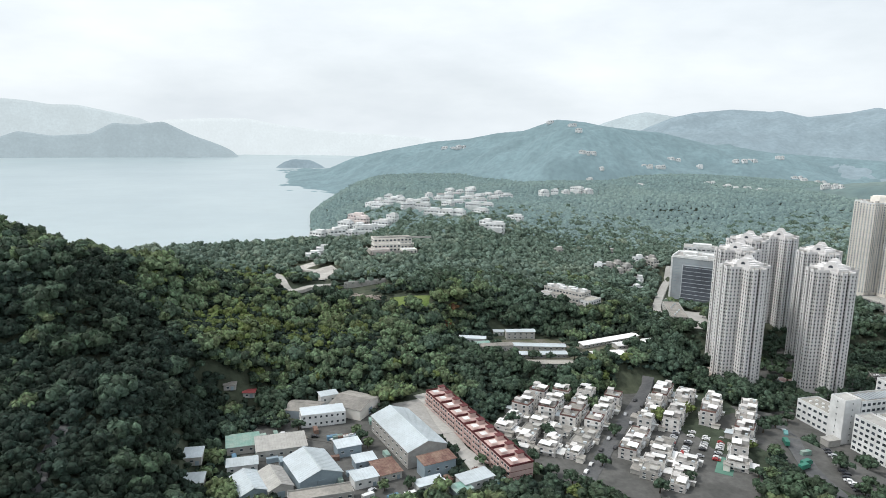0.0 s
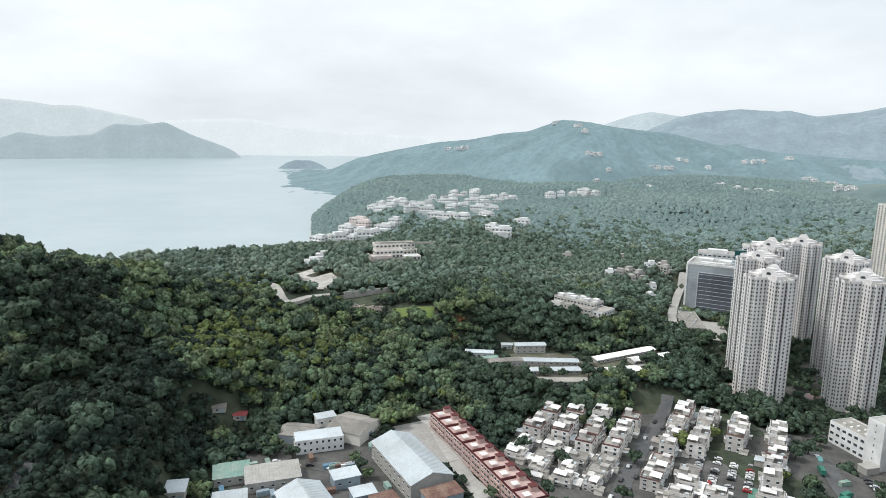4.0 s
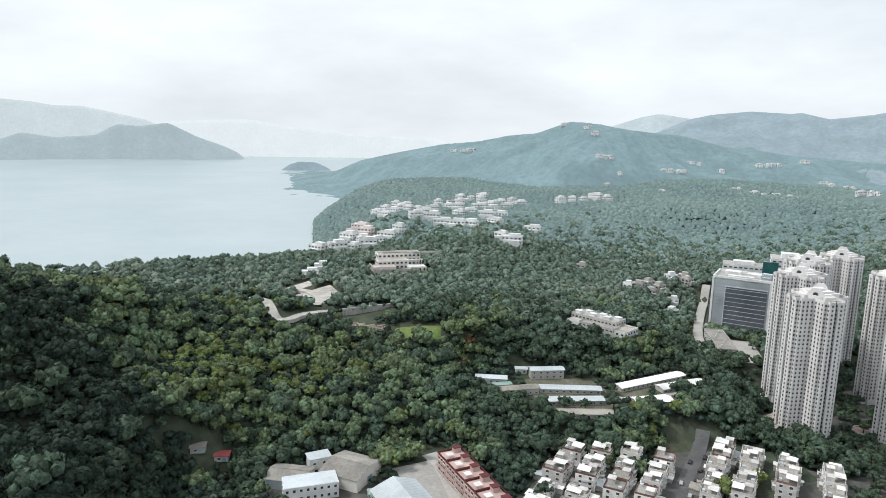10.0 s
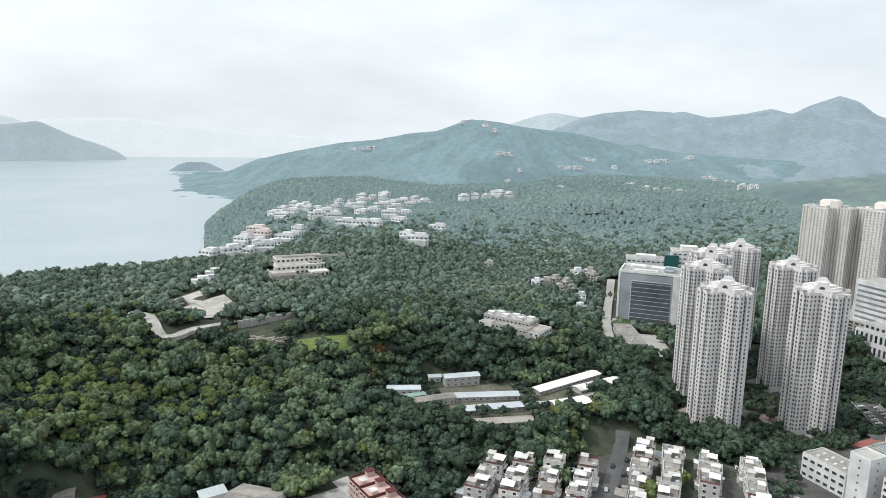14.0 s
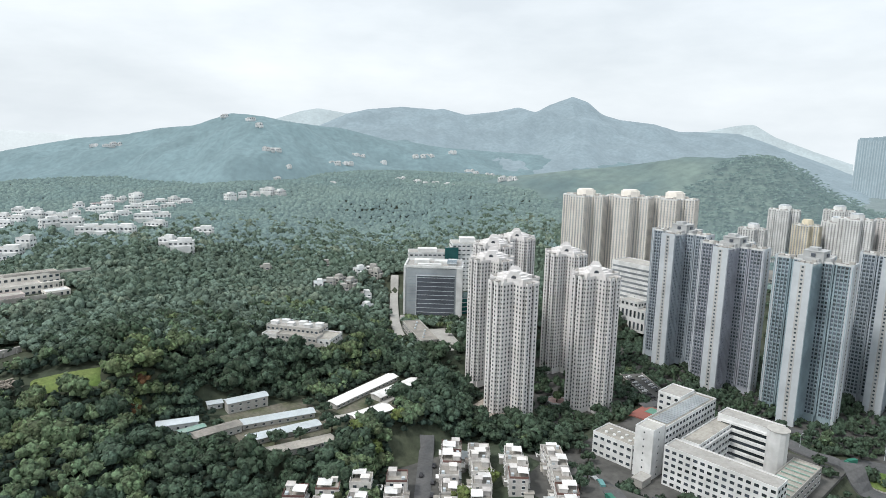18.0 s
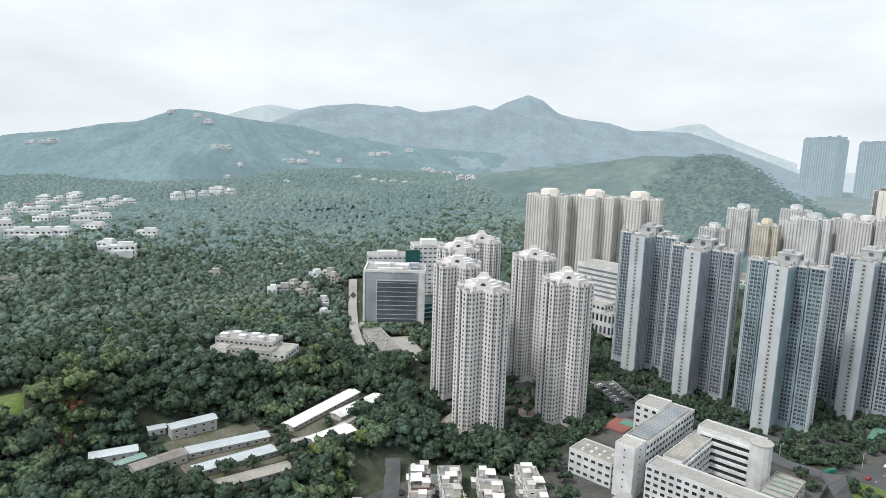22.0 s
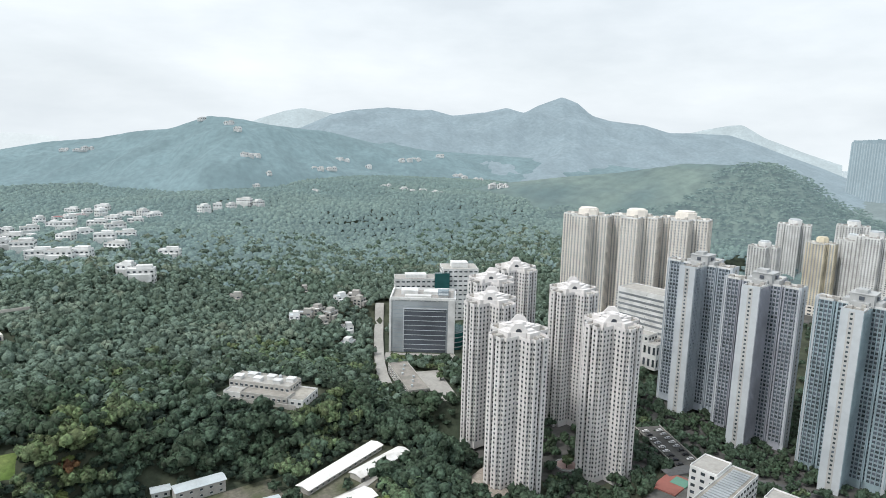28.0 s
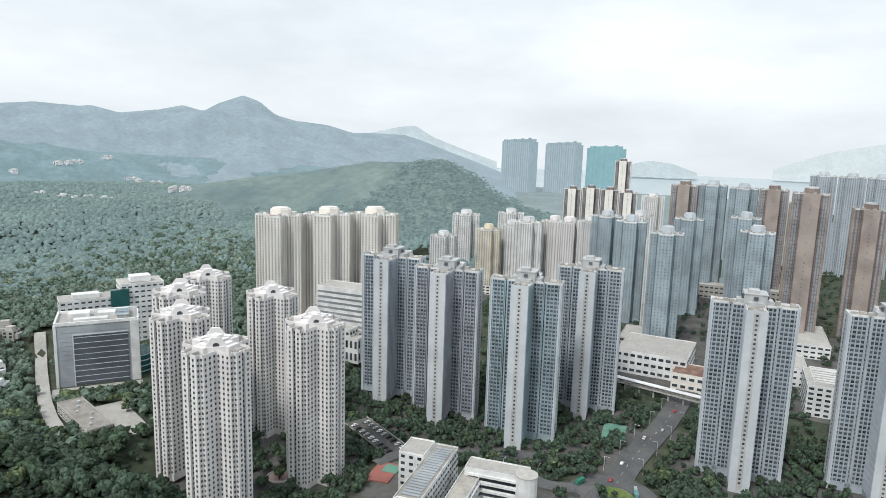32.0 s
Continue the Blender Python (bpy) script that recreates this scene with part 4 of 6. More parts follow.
        ob = child("roof_sheet", ribbed("roof_sheet", cw, cd, 6, M[cover], 0.12, 0.06), t)
        ob.matrix_basis = pose(-hx * 0.6, -hy * 0.9, h + 2.45, 3, 2, 0)
        for sx in (-1, 1):
            for sy in (-1, 1):
                p = child("post", bpy.data.meshes.get("canopy_post") or box_mesh("canopy_post", (0.12, 0.12, 2.4), M["white"]), t)
                p.matrix_basis = pose(-hx * 0.6 + sx * cw * 0.46, -hy * 0.9 + sy * cd * 0.46, h)
    child("water_tank", Boxes().add((-w * 0.3, d * 0.32, h + 0.8), (1.6, 1.4, 1.5)).mesh("water_tank", M["metal_roof"]), t)
    me = window_mesh(1.5, 1.35)
    for k in range(floors):
        for a, ln, off in ((0, w, d / 2), (90, d, w / 2), (180, w, d / 2), (270, d, w / 2)):
            for i in (-0.8, 0.8):
                ob = child("window", me, t)
                ob.matrix_basis = pose(0, 0, 0, 0, 0, a) @ pose(i * ln * 0.31, -off - 0.03, 2.9 * k + 1.6)
    if annex:
        ax, ay, aw, ad = annex[0] * w, annex[1] * d, annex[2], annex[3]
        child("annex", Boxes().add((ax, ay, 1.6), (aw, ad, 3.2)).mesh("annex", M["concrete"]), t)
        ob = child("annex_roof", Boxes().add((0, 0, 0), (aw + 0.8, ad + 0.8, 0.12)).mesh("annex_roof", M[annex[4]]), t)
        ob.matrix_basis = pose(ax, ay, 3.4, 4, 3, 0)
    for k in range(1, floors):
        ob = child("balcony", Boxes().add((0, -d / 2 - 0.6, 2.9 * k + 0.1), (w * 0.55, 1.2, 0.18)).add((0, -d / 2 - 1.15, 2.9 * k + 0.6), (w * 0.55, 0.1, 0.9)).mesh("balcony", M["white"]), t)
        child("air_conditioner", Boxes().add((w * 0.38, -d / 2 - 0.3, 2.9 * k + 0.7), (0.9, 0.6, 0.6)).mesh("air_conditioner", M["white"]), t)
    return t


VT = 55
KINDS = [
    village_house(95, 384, 10.5, 9.5, 3, VT, "house_wall", "sheet_white", "off-white three-storey village house with brown parapets", (0.2, 0.25), trim="brown_trim", annex=(0.75, 0.1, 4.5, 7, "metal_roof")),
    village_house(118, 383, 9.5, 9.0, 3, VT, "house_wall", "sheet_white", "grey village house with a white rooftop canopy", (-0.2, 0.25), annex=(-0.72, -0.1, 4, 6, "sheet_white")),
    village_house(138, 385, 10.0, 10.0, 3, VT, "house_wall", "metal_roof", "grey village house with an open paved roof", (0.22, -0.2), False, trim="brown_trim"),
    village_house(150, 376, 9.0, 8.5, 3, VT, "house_wall", "sheet_white", "beige village house with a white rooftop sheet", (0.2, 0.2)),
    village_house(167, 388, 10.0, 9.0, 2, VT, "concrete", "grey_roof", "low weathered village house with a grey roof", (-0.22, -0.2), False, annex=(0.1, 0.8, 7, 5, "grey_roof")),
    village_house(100, 363, 11.0, 8.0, 2, VT, "house_wall", "sheet_white", "low village house under a broad white sheet roof", (0.2, 0.2), annex=(0.7, 0.1, 4, 7, "sheet_white")),
    village_house(120, 358, 10.5, 9.0, 3, VT, "house_wall", "metal_roof", "weathered beige village house with an open paved roof", (0.2, -0.2), False),
]
LANE_0, ALONG, ACROSS = Vector((108, 297.5)), Vector((0.575, 0.818)), Vector((0.818, -0.575))
# rows of houses beside the lane: distance from it, first and last place along it, spacing
ROWS = ((13, 46, 150, 11.6), (27.5, 92, 150, 11.8), (27.5, 30, 66, 12.0), (45, 108, 132, 12.0), (66, 62, 156, 11.8), (42, 26, 50, 12.0), (-13, 30, 118, 12.6), (-28, 26, 112, 12.6), (-43, 32, 106, 12.8), (-58, 40, 100, 13.2))
pick = random.Random(4)
SITES = []
for off, first, last, gap in ROWS:
    at_ = first
    while at_ <= last:
        p = LANE_0 + ALONG * (at_ * 1.02 + pick.uniform(-1, 1)) + ACROSS * (off * 1.02 + pick.uniform(-0.8, 0.8))
        if p.x > 45 + (394 - p.y) * 0.3535 + 14 and p.y < 410 + max(0.0, p.x - 170) * 0.5:
            SITES.append((p.x, p.y, off, at_))
        at_ += gap
for k, (x, y, off, at_) in enumerate(SITES):
    low = (off > 0 and at_ < 70) or (off < 0 and at_ < 62)
    if k < len(KINDS):
        o = KINDS[k]
        o.matrix_world = pose(x, y, gz(x, y) - 0.15, 0, 0, VT)
    else:
        o = copy_thing(KINDS[pick.choice((4, 5, 5)) if low else pick.choice((0, 0, 1, 1, 2, 3, 3, 6))], pose(x, y, gz(x, y) - 0.15, 0, 0, VT + pick.choice((0, 90, 180, -90)) + pick.uniform(-3, 3)))
    o.scale = (pick.uniform(0.95, 1.08), pick.uniform(0.95, 1.08), pick.uniform(0.62, 0.8) if low else pick.uniform(0.92, 1.08))
clear(215, 400, 16, 20, VT)
lean = thing("lean_to", pose(108, 352, -3.9, 0, 0, VT), "low lean-to under a pale sheet roof between houses", "shed", "village lean-tos")
child("wall", box_mesh("wall", (5, 3.6, 2.4), M["concrete"]), lean)
ob = child("roof_sheet", Boxes().add((0, 0, 0), (5.8, 4.4, 0.12)).mesh("roof_sheet", M["sheet_white"]), lean)
ob.matrix_basis = pose(0, 0, 2.6, 5, 0, 0)
lean_2 = thing("lean_to", pose(126, 365, -3.9, 0, 0, VT), "low lean-to under a weathered sheet roof between houses", "shed", "village lean-tos")
child("wall", box_mesh("wall", (4.2, 4.2, 2.6), M["beige"]), lean_2)
ob = child("roof_sheet", Boxes().add((0, 0, 0), (5, 5, 0.12)).mesh("roof_sheet", M["grey_roof"]), lean_2)
ob.matrix_basis = pose(0, 0, 2.8, 5, 0, 0)
for k, (x, y, off, at_) in enumerate(SITES):
    for q in range(2):
        a = radians(VT) + math.pi * (0.5 * (k % 2) + q + 0.25)
        px, py = x + math.cos(a) * 7.0, y + math.sin(a) * 7.0
        if abs((px - 190) * 0.57 + (py - 339) * 0.82) < 20 and abs(-(px - 190) * 0.82 + (py - 339) * 0.57) < 18:
            continue
        o = copy_thing((lean, lean_2)[(k + q) % 2], pose(px, py, gz(px, py), 0, 0, VT + pick.choice((0, 90))))
        o.scale = (pick.uniform(0.6, 1.1), pick.uniform(0.6, 1.0), pick.uniform(0.8, 1.4))

# barracks camp in the wood
for x0, y0, x1, y1, w, h, wall, roof, label in (
        (72, 494, 92, 490, 6.5, 4, "white", "metal_roof", "long barrack with a grey sheet roof"), (85, 470, 109, 473, 7, 4.5, "concrete", "grey_roof", "barrack with a weathered grey roof"),
        (110, 499, 133, 499, 7, 6.5, "concrete", "metal_roof", "two-storey barrack with an open gallery"), (102, 509, 110, 508, 5, 3.5, "white", "metal_roof", "small white hut beside barracks"),
        (111, 475, 150, 470, 7, 3.3, "concrete", "metal_roof", "long barrack with a pale sheet roof"), (108, 455, 146, 454, 7, 3.3, "concrete", "metal_roof", "long barrack with a pale sheet roof"),
        (107, 437, 145, 434, 7, 3.3, "concrete", "grey_roof", "long barrack half hidden by trees"), (163, 473, 216, 494, 7.5, 3.3, "concrete", "sheet_white", "long barrack under a white patched roof"),
        (190, 470, 225, 480, 8, 3.3, "concrete", "sheet_white", "barrack with a bright white roof"), (165, 450, 189, 453, 10, 3.3, "concrete", "sheet_white", "low hall with a bright white roof"),
        (80, 480, 93, 482, 4, 3.2, "metal_wall", "green_roof", "lean-to with a teal sheet roof")):
    ln = math.hypot(x1 - x0, y1 - y0)
    mx, my = (x0 + x1) / 2, (y0 + y1) / 2
    t = thing("barrack", pose(mx, my, gz(mx, my) - 0.3, 0, 0, math.degrees(math.atan2(y1 - y0, x1 - x0))), label, "barrack", "camp barracks")
    child("wall", box_mesh("wall", (ln, w, h), M[wall]), t)
    for s in (-1, 1):
        ob = child("roof_sheet", ribbed("roof_sheet", ln + 1.2, w / 2 + 0.9, int(ln / 1.5), M[roof]), t)
        ob.matrix_basis = pose(0, s * (w / 4 + 0.3), h + 0.5, -s * 12, 0, 0)
    me = window_mesh(1.2, 1.1)
    n = int(ln / 4)
    for i in range(n):
        for k in range(2 if h > 6 else 1):
            ob = child("window", me, t)
            ob.matrix_basis = pose((i + 0.5 - n / 2) * ln / n, -w / 2 - 0.03, 1.8 + 3 * k)
    clear(mx, my, ln / 2 + 2.5, w / 2 + 3.5, math.degrees(math.atan2(y1 - y0, x1 - x0)))
clear(128, 468, 30, 26)
clear(160, 464, 22, 10)

# house in the wood with a flat roof
lodge = thing("hillside_block", pose(180, 566, gz(180, 566) - 0.5, 0, 0, -50), "flat-roofed pale block with stepped roofs in the wood", "building")
wing(lodge, 0, 0, 0, 40, 15, 7, 0, "concrete", 2, 3.2, (1.8, 1.5), roof="concrete")
wing(lodge, 8, -12, -2, 30, 10, 6.5, 0, "concrete", 2, 3.2, (1.6, 1.4), roof="grey_roof")
wing(lodge, 26, -6, -3, 13, 20, 6.5, 0, "white", 2, 3.6, (1.8, 1.4), roof="grey_roof")
wing(lodge, -12, -11.5, -2, 14, 8, 5, 0, "white", 1, 3.6, (1.6, 1.3), roof="concrete")
for i in range(6):
    child("roof_hut", Boxes().add((-16 + i * 6.4, (i % 2) * 5 - 2.5, 8.1), (4.6, 4.2, 2.2)).add((-16 + i * 6.4, (i % 2) * 5 - 2.5, 9.3), (5.2, 4.8, 0.22)).mesh("roof_hut", M["white"]), lodge)
for i in range(5):
    child("roof_tank", prism_mesh("roof_tank", [(-14 + i * 7 + 0.9 * math.cos(radians(q)), 5.6 + 0.9 * math.sin(radians(q))) for q in range(0, 360, 45)], 7.1, 8.8, M["metal_roof"]), lodge)
child("terrace_wall", Boxes().add((4, -20, 0.4), (52, 0.5, 4.5)).mesh("terrace_wall", M["concrete"]), lodge)
clear(180, 560, 30, 20, -50)

# louvred block and the white hospital behind it
lv = thing("louvred_block", pose(352, 651, -6, 0, 0, -37), "grey block with a great dark louvred front and pale rim", "building")
LW, LD, LH = 54, 36, 51
child("body", box_mesh("body", (LW, LD, LH), M["louver"]), lv)
pan = child("louvre_panel", Boxes().add((2.6, -LD / 2 - 0.15, 25), (35, 0.5, 37)).mesh("louvre_panel", M["louver_dark"]), lv, "dark louvred glass panel")
for k in range(9):
    child("louvre_rail", Boxes().add((2.6, -LD / 2 - 0.5, 9 + k * 4.1), (35, 0.3, 0.4)).mesh("louvre_rail", M["metal_roof"]), lv)
for k in range(14):
    child("wall_joint", Boxes().add((0, -LD / 2 - 0.05, 3 + k * 3.3), (LW - 7, 0.16, 0.25)).mesh("wall_joint", M["metal_wall"]), lv)
child("panel_frame", Boxes().add((-15.3, -LD / 2 - 0.4, 25), (0.7, 0.7, 38)).add((2.6, -LD / 2 - 0.4, 43.8), (36, 0.7, 0.7)).mesh("panel_frame", M["pale_wall"]), lv, "pale panel frame")
child("side_wall", Boxes().add((LW / 2 - 2.5, -LD / 2 + 0.2, LH / 2), (5.6, 1.6, LH + 1)).add((LW / 2 + 0.2, 0, LH / 2), (0.8, LD, LH + 1)).mesh("side_wall", M["white"]), lv, "broad pale side wall")
child("corner_pier", Boxes().add((-LW / 2 + 0.6, -LD / 2 + 0.2, LH / 2), (1.8, 1.6, LH + 1)).mesh("corner_pier", M["white"]), lv)
child("plinth", Boxes().add((0, -1.2, 2), (LW + 3, LD + 3, 4)).mesh("plinth", M["pale_wall"]), lv)
child("parapet", Boxes().add((0, -LD / 2 + 0.6, LH + 0.6), (LW, 1.2, 3.2)).add((0, LD / 2 - 0.6, LH + 1), (LW, 1.2, 2.2)).add((-LW / 2 + 0.6, 0, LH + 1), (1.2, LD - 2.4, 2.2)).mesh("parapet", M["white"]), lv)
child("base_slit", Boxes().add((2, -LD / 2 - 2.75, 2.4), (LW - 6, 0.3, 1.6)).mesh("base_slit", M["louver_dark"]), lv, "dark slit along the base")
child("side_slit", Boxes().add((LW / 2 + 0.6, -6, 30), (0.3, 6, 36)).mesh("side_slit", M["louver_dark"]), lv, "tall dark side window")
child("roof_deck", Boxes().add((0, 0, LH + 0.1), (LW - 2.5, LD - 2.5, 0.2)).mesh("roof_deck", M["concrete"]), lv)
for i, (px, py, sx, sy, sz) in enumerate(((-12, 4, 14, 10, 4), (6, 5, 12, 9, 3), (-4, -8, 22, 6, 2.2), (17, 2, 8, 22, 3.4))):
    child("roof_plant", Boxes().add((px, py, LH + sz / 2), (sx, sy, sz)).mesh("roof_plant", M["white"]), lv)
for i in range(9):
    child("skylight", Boxes().add((17, -10 + i * 2.6, LH + 4.1 - abs(i - 4) * 0.25), (9, 1.9, 0.2)).mesh("skylight", M["metal_wall"]), lv, "ribbed metal skylight strip")
dr = []
for i in range(13):
    a = radians(-90 + i * 15)
    dr.append((LW / 2 + 9 * math.cos(a), 2 + 12 * math.sin(a)))
rot = child("glass_drum", prism_mesh("glass_drum", dr, 3, 22, M["teal_glass"]), lv, "curved teal glass drum")
for k in range(5):
    child("drum_band", prism_mesh("drum_band", [(LW / 2 + (p[0] - LW / 2) * 1.03, p[1] * 1.01) for p in dr], 4 + k * 4.2, 4.8 + k * 4.2, M["pale_wall"]), lv)
clear(352, 651, 36, 26, -37)
clear(336, 629, 34, 14, -37)

hosp = thing("hospital", pose(397, 706, 0, 0, 0, -28), "white stepped hospital block with a teal glass panel", "hospital")
wing(hosp, -12, 4, 0, 44, 22, 44, 0, "white", 10, 4.5, (3.0, 1.3), roof="concrete", joined=True)
wing(hosp, 28, 4, 0, 34, 26, 54, 0, "white", 12, 4.5, (3.0, 1.3), roof="concrete", joined=True)
child("teal_panel", Boxes().add((10, -9.6, 44), (14, 5, 14)).mesh("teal_panel", M["teal_glass"]), hosp, "teal glass panel")
child("roof_room", Boxes().add((28, 4, 57), (16, 12, 5)).mesh("roof_room", M["white"]), hosp)
child("roof_room", Boxes().add((-14, 4, 46), (20, 10, 3.5)).mesh("roof_room", M["white"]), hosp)
clear(400, 706, 48, 24, -28)
low = thing("low_annex", pose(291, 579, 1.4, 0, 0, 73.7), "long flat-roofed annex beside a lane", "annex")
wing(low, 0, 0, 0, 56, 15, 7, 0, "concrete", 2, 5, (2.2, 1.3), roof="grey_roof")
for i in range(6):
    child("roof_vent", Boxes().add((-20 + 8 * i, 3 - (i % 3) * 3, 7.9), (1.6, 1.2, 1.4)).mesh("roof_vent", M["metal_roof"]), low)
clear(291, 579, 30, 9, 73.7)
civic = thing("civic_hall", pose(545, 560, -16, 0, 0, 5), "white hall with wide glazed bands behind towers", "hall")
wing(civic, 0, 0, 0, 26, 60, 60, 0, "white", 12, 60, (0.5, 0.5), roof="concrete", joined=True)
for k in range(11):
    child("glazed_band", Boxes().add((0, 0, 6.5 + 4.9 * k), (26.3, 57, 2.0)).add((0, 0, 6.5 + 4.9 * k), (23, 60.3, 2.0)).mesh("glazed_band", M["glass_town_haze"]), civic, "long grey glazed band")
wing(civic, -21, -10, 0, 30, 36, 22, 0, "white", 2, 4.5, (2.2, 6.5), roof="concrete", joined=True)
wing(civic, -26, -8, 22, 14, 20, 6, 0, "white", 1, 4.5, (2.6, 2.4), roof="concrete", joined=True)
clear(540, 560, 36, 34, 5)

# school
sch = thing("school", pose(318, 340, -9, 0, 0, 9), "white school of joined wings round a courtyard", "school")
clear(320, 335, 50, 58, 9)
wing(sch, 8, 12.5, 0, 60, 13, 26, 0, "white", 7, 3.6, (2.2, 1.7), roof="grey_roof")
wing(sch, 29, 26.5, 0, 18, 14, 27, 0, "white", 7, 4.6, (2.2, 1.6), roof="concrete", sides="new", joined=True)
wing(sch, -23, 32, 0, 16, 25, 13, 0, "white", 3, 3.6, (2.4, 1.6), roof="grey_roof")
wing(sch, -28.5, 11.5, 0, 12, 10.5, 27.6, 0, "white", 7, 14, (0.7, 1.0), roof="concrete")
wing(sch, 4, -6, 0, 44, 10, 21, 0, "white", 6, 4.0, (2.6, 1.8), roof="grey_roof", joined=True)
wing(sch, -26, -27, 0, 12, 56, 21, 0, "white", 6, 3.6, (2.2, 1.5), roof="concrete", joined=True)
wing(sch, 26.5, -19, 0, 12, 32, 25, 0, "white", 6, 4.0, (2.6, 1.5), roof="concrete", sides="sne", joined=True)
wing(sch, 6, -48, 0, 52, 14, 9, 0, "concrete", 2, 5, (2.4, 1.4), roof="grey_roof")
for i in range(9):
    child("roof_louvre", Boxes().add((-16 + i * 5.4, -48, 9.7), (0.5, 12, 0.5)).mesh("roof_louvre", M["green_roof"]), sch, "green steel roof louvre")
for k in range(6):
    child("gallery_band", Boxes().add((20.0, -19, 2.6 + 4.0 * k), (1.0, 28, 1.2)).mesh("gallery_band", M["white"]), sch, "white open gallery rail")
    # Dark sheets behind the rails paint the shade of the open galleries.
    child("gallery_shade", Boxes().add((20.42, -19, 0.9 + 4.0 * k), (0.1, 28, 2.0)).mesh("gallery_shade", M["glass_one"]), sch, "dark sheet for the shade inside the gallery")
for k in range(5):
    child("gallery_band", Boxes().add((4, -11.5, 3.4 + 3.9 * k), (42, 1.0, 1.2)).mesh("gallery_band", M["white"]), sch, "white open gallery rail")
tw = [(22.5 + 5.5 * math.cos(radians(a)), -35 + 5.5 * math.sin(radians(a))) for a in range(0, 360, 30)]
child("stair_tower", prism_mesh("stair_tower", tw, 0, 26.5, M["white"]), sch, "rounded white stair tower")
child("stair_cap", prism_mesh("stair_cap", [(22.5 + (x - 22.5) * 1.06, -35 + (y + 35) * 1.06) for x, y in tw], 26.5, 27.0, M["concrete"]), sch)
for i in range(8):
    child("roof_dome", prism_mesh("roof_dome", [(-26 + (i % 2) * 5 + 0.9 * math.cos(radians(a)), 24 + (i // 2) * 5 + 0.9 * math.sin(radians(a))) for a in range(0, 360, 45)], 13, 13.9, M["white"]), sch)
for i in range(20):
    child("solar_rack", Boxes().add((-16 + i * 2.6, 12.5, 26.5), (1.7, 9, 0.4)).mesh("solar_rack", M["louver"]), sch)
child("forecourt_hut", Boxes().add((-40, 8, 2.0), (9, 6, 4)).add((-40, 8, 4.15), (9.6, 6.6, 0.3)).mesh("forecourt_hut", M["concrete"]), sch)

# ---- white villas on the cape and hillside hamlets ----
def villa(x, y, base, w, d, h, turn, wall, label, roof="concrete", group="white villas on the cape", floors=3):
    t = thing("villa", pose(x, y, base, 0, 0, turn), label, "villa", group)
    wing(t, 0, 0, -2, w, d, h + 2, 0, wall, floors, 4.5, (2.4, 1.6), roof=roof, lift=2.0, name="body", joined=True)
    child("upper_storey", Boxes().add((w * 0.12, d * 0.1, h + 1.6), (w * 0.55, d * 0.6, 3.2)).mesh("upper_storey", M[wall]), t)
    child("terrace_wall", Boxes().add((0, -d / 2 - 1.6, h * 0.35), (w * 0.8, 3.2, h * 0.7)).mesh("terrace_wall", M[wall]), t)
    clear(x, y, w / 2 + 2, d / 2 + 3, turn)
    return t


vr = random.Random(9)
CAPE = [(7, 1267), (22, 1292), (36, 1273), (51, 1303), (65, 1283), (80, 1288), (80, 1098), (107, 1259), (63, 1337), (42, 1332), (96, 966), (112, 944), (130, 948), (174, 1391), (191, 1357), (215, 1368), (210, 1249), (198, 1158), (235, 1288), (233, 1210),
        (260, 1294), (268, 1258), (166, 1028), (172, 992), (197, 1081), (-30, 1120), (-32, 1090), (-16, 1003), (-8, 956), (-30, 913)]
CAPE_2 = [(-12, 906), (-40, 843), (-22, 853), (-4, 866), (6, 900), (20, 929), (36, 950), (-61, 833), (216, 944), (371, 1282), (400, 1302), (427, 1314), (446, 1302), (345, 1267), (130, 1058), (64, 1032), (85, 1010), (124, 1332), (137, 1281),
          (156, 854), (164, 829), (148, 1230), (160, 1290), (184, 1210), (150, 1100), (100, 1160), (60, 1180), (24, 1190), (20, 1230), (205, 1320)]
for k, (x, y) in enumerate(CAPE + CAPE_2):
    pink = k in (25, 26, 27, 28)
    villa(x, y, gz(x, y) + 1.5, vr.uniform(14, 26), vr.uniform(10, 14), vr.uniform(9, 15), vr.choice((-35, -20, 10, 25)) + vr.uniform(-8, 8), "pink_pale" if pink else "white",
          "pinkish villa with terraces on the cape" if pink else vr.choice(("white villa with terraces on the wooded cape", "white flat-roofed villa block among trees", "white stepped villa above the bay")), vr.choice(("concrete", "white", "white")))
villa(165, 1345, gz(165, 1345), 46, 12, 8, 15, "white", "long white villa block with a reddish roof", "red_sheet")
mans = thing("mansion", pose(26, 716, 38, 0, 0, 12), "beige mansion stepping down the wood in broad terraces", "mansion")
wing(mans, 6, 24, -3, 44, 15, 16, 0, "beige", 4, 4.2, (2.4, 1.8), roof="grey_roof", name="main_house")
wing(mans, -4, 8, -3, 30, 14, 12, 0, "beige", 3, 4.2, (2.4, 1.8), roof="plaza", name="middle_house")
wing(mans, -15, -8, -3, 20, 13, 9, 0, "pink_pale", 2, 4.2, (2.2, 1.6), roof="plaza", name="lower_house")
wing(mans, 17, -9, -3, 17, 12, 8, 0, "beige", 2, 3.6, (1.8, 2.4), roof="white", name="pavilion")
for i in range(5):
    child("colonnade_post", Boxes().add((12 + i * 3.4, 3, 5.5), (0.7, 0.7, 7)).mesh("colonnade_post", M["beige"]), mans)
child("colonnade_beam", Boxes().add((18.8, 3, 9.4), (16, 1.4, 0.9)).mesh("colonnade_beam", M["beige"]), mans)
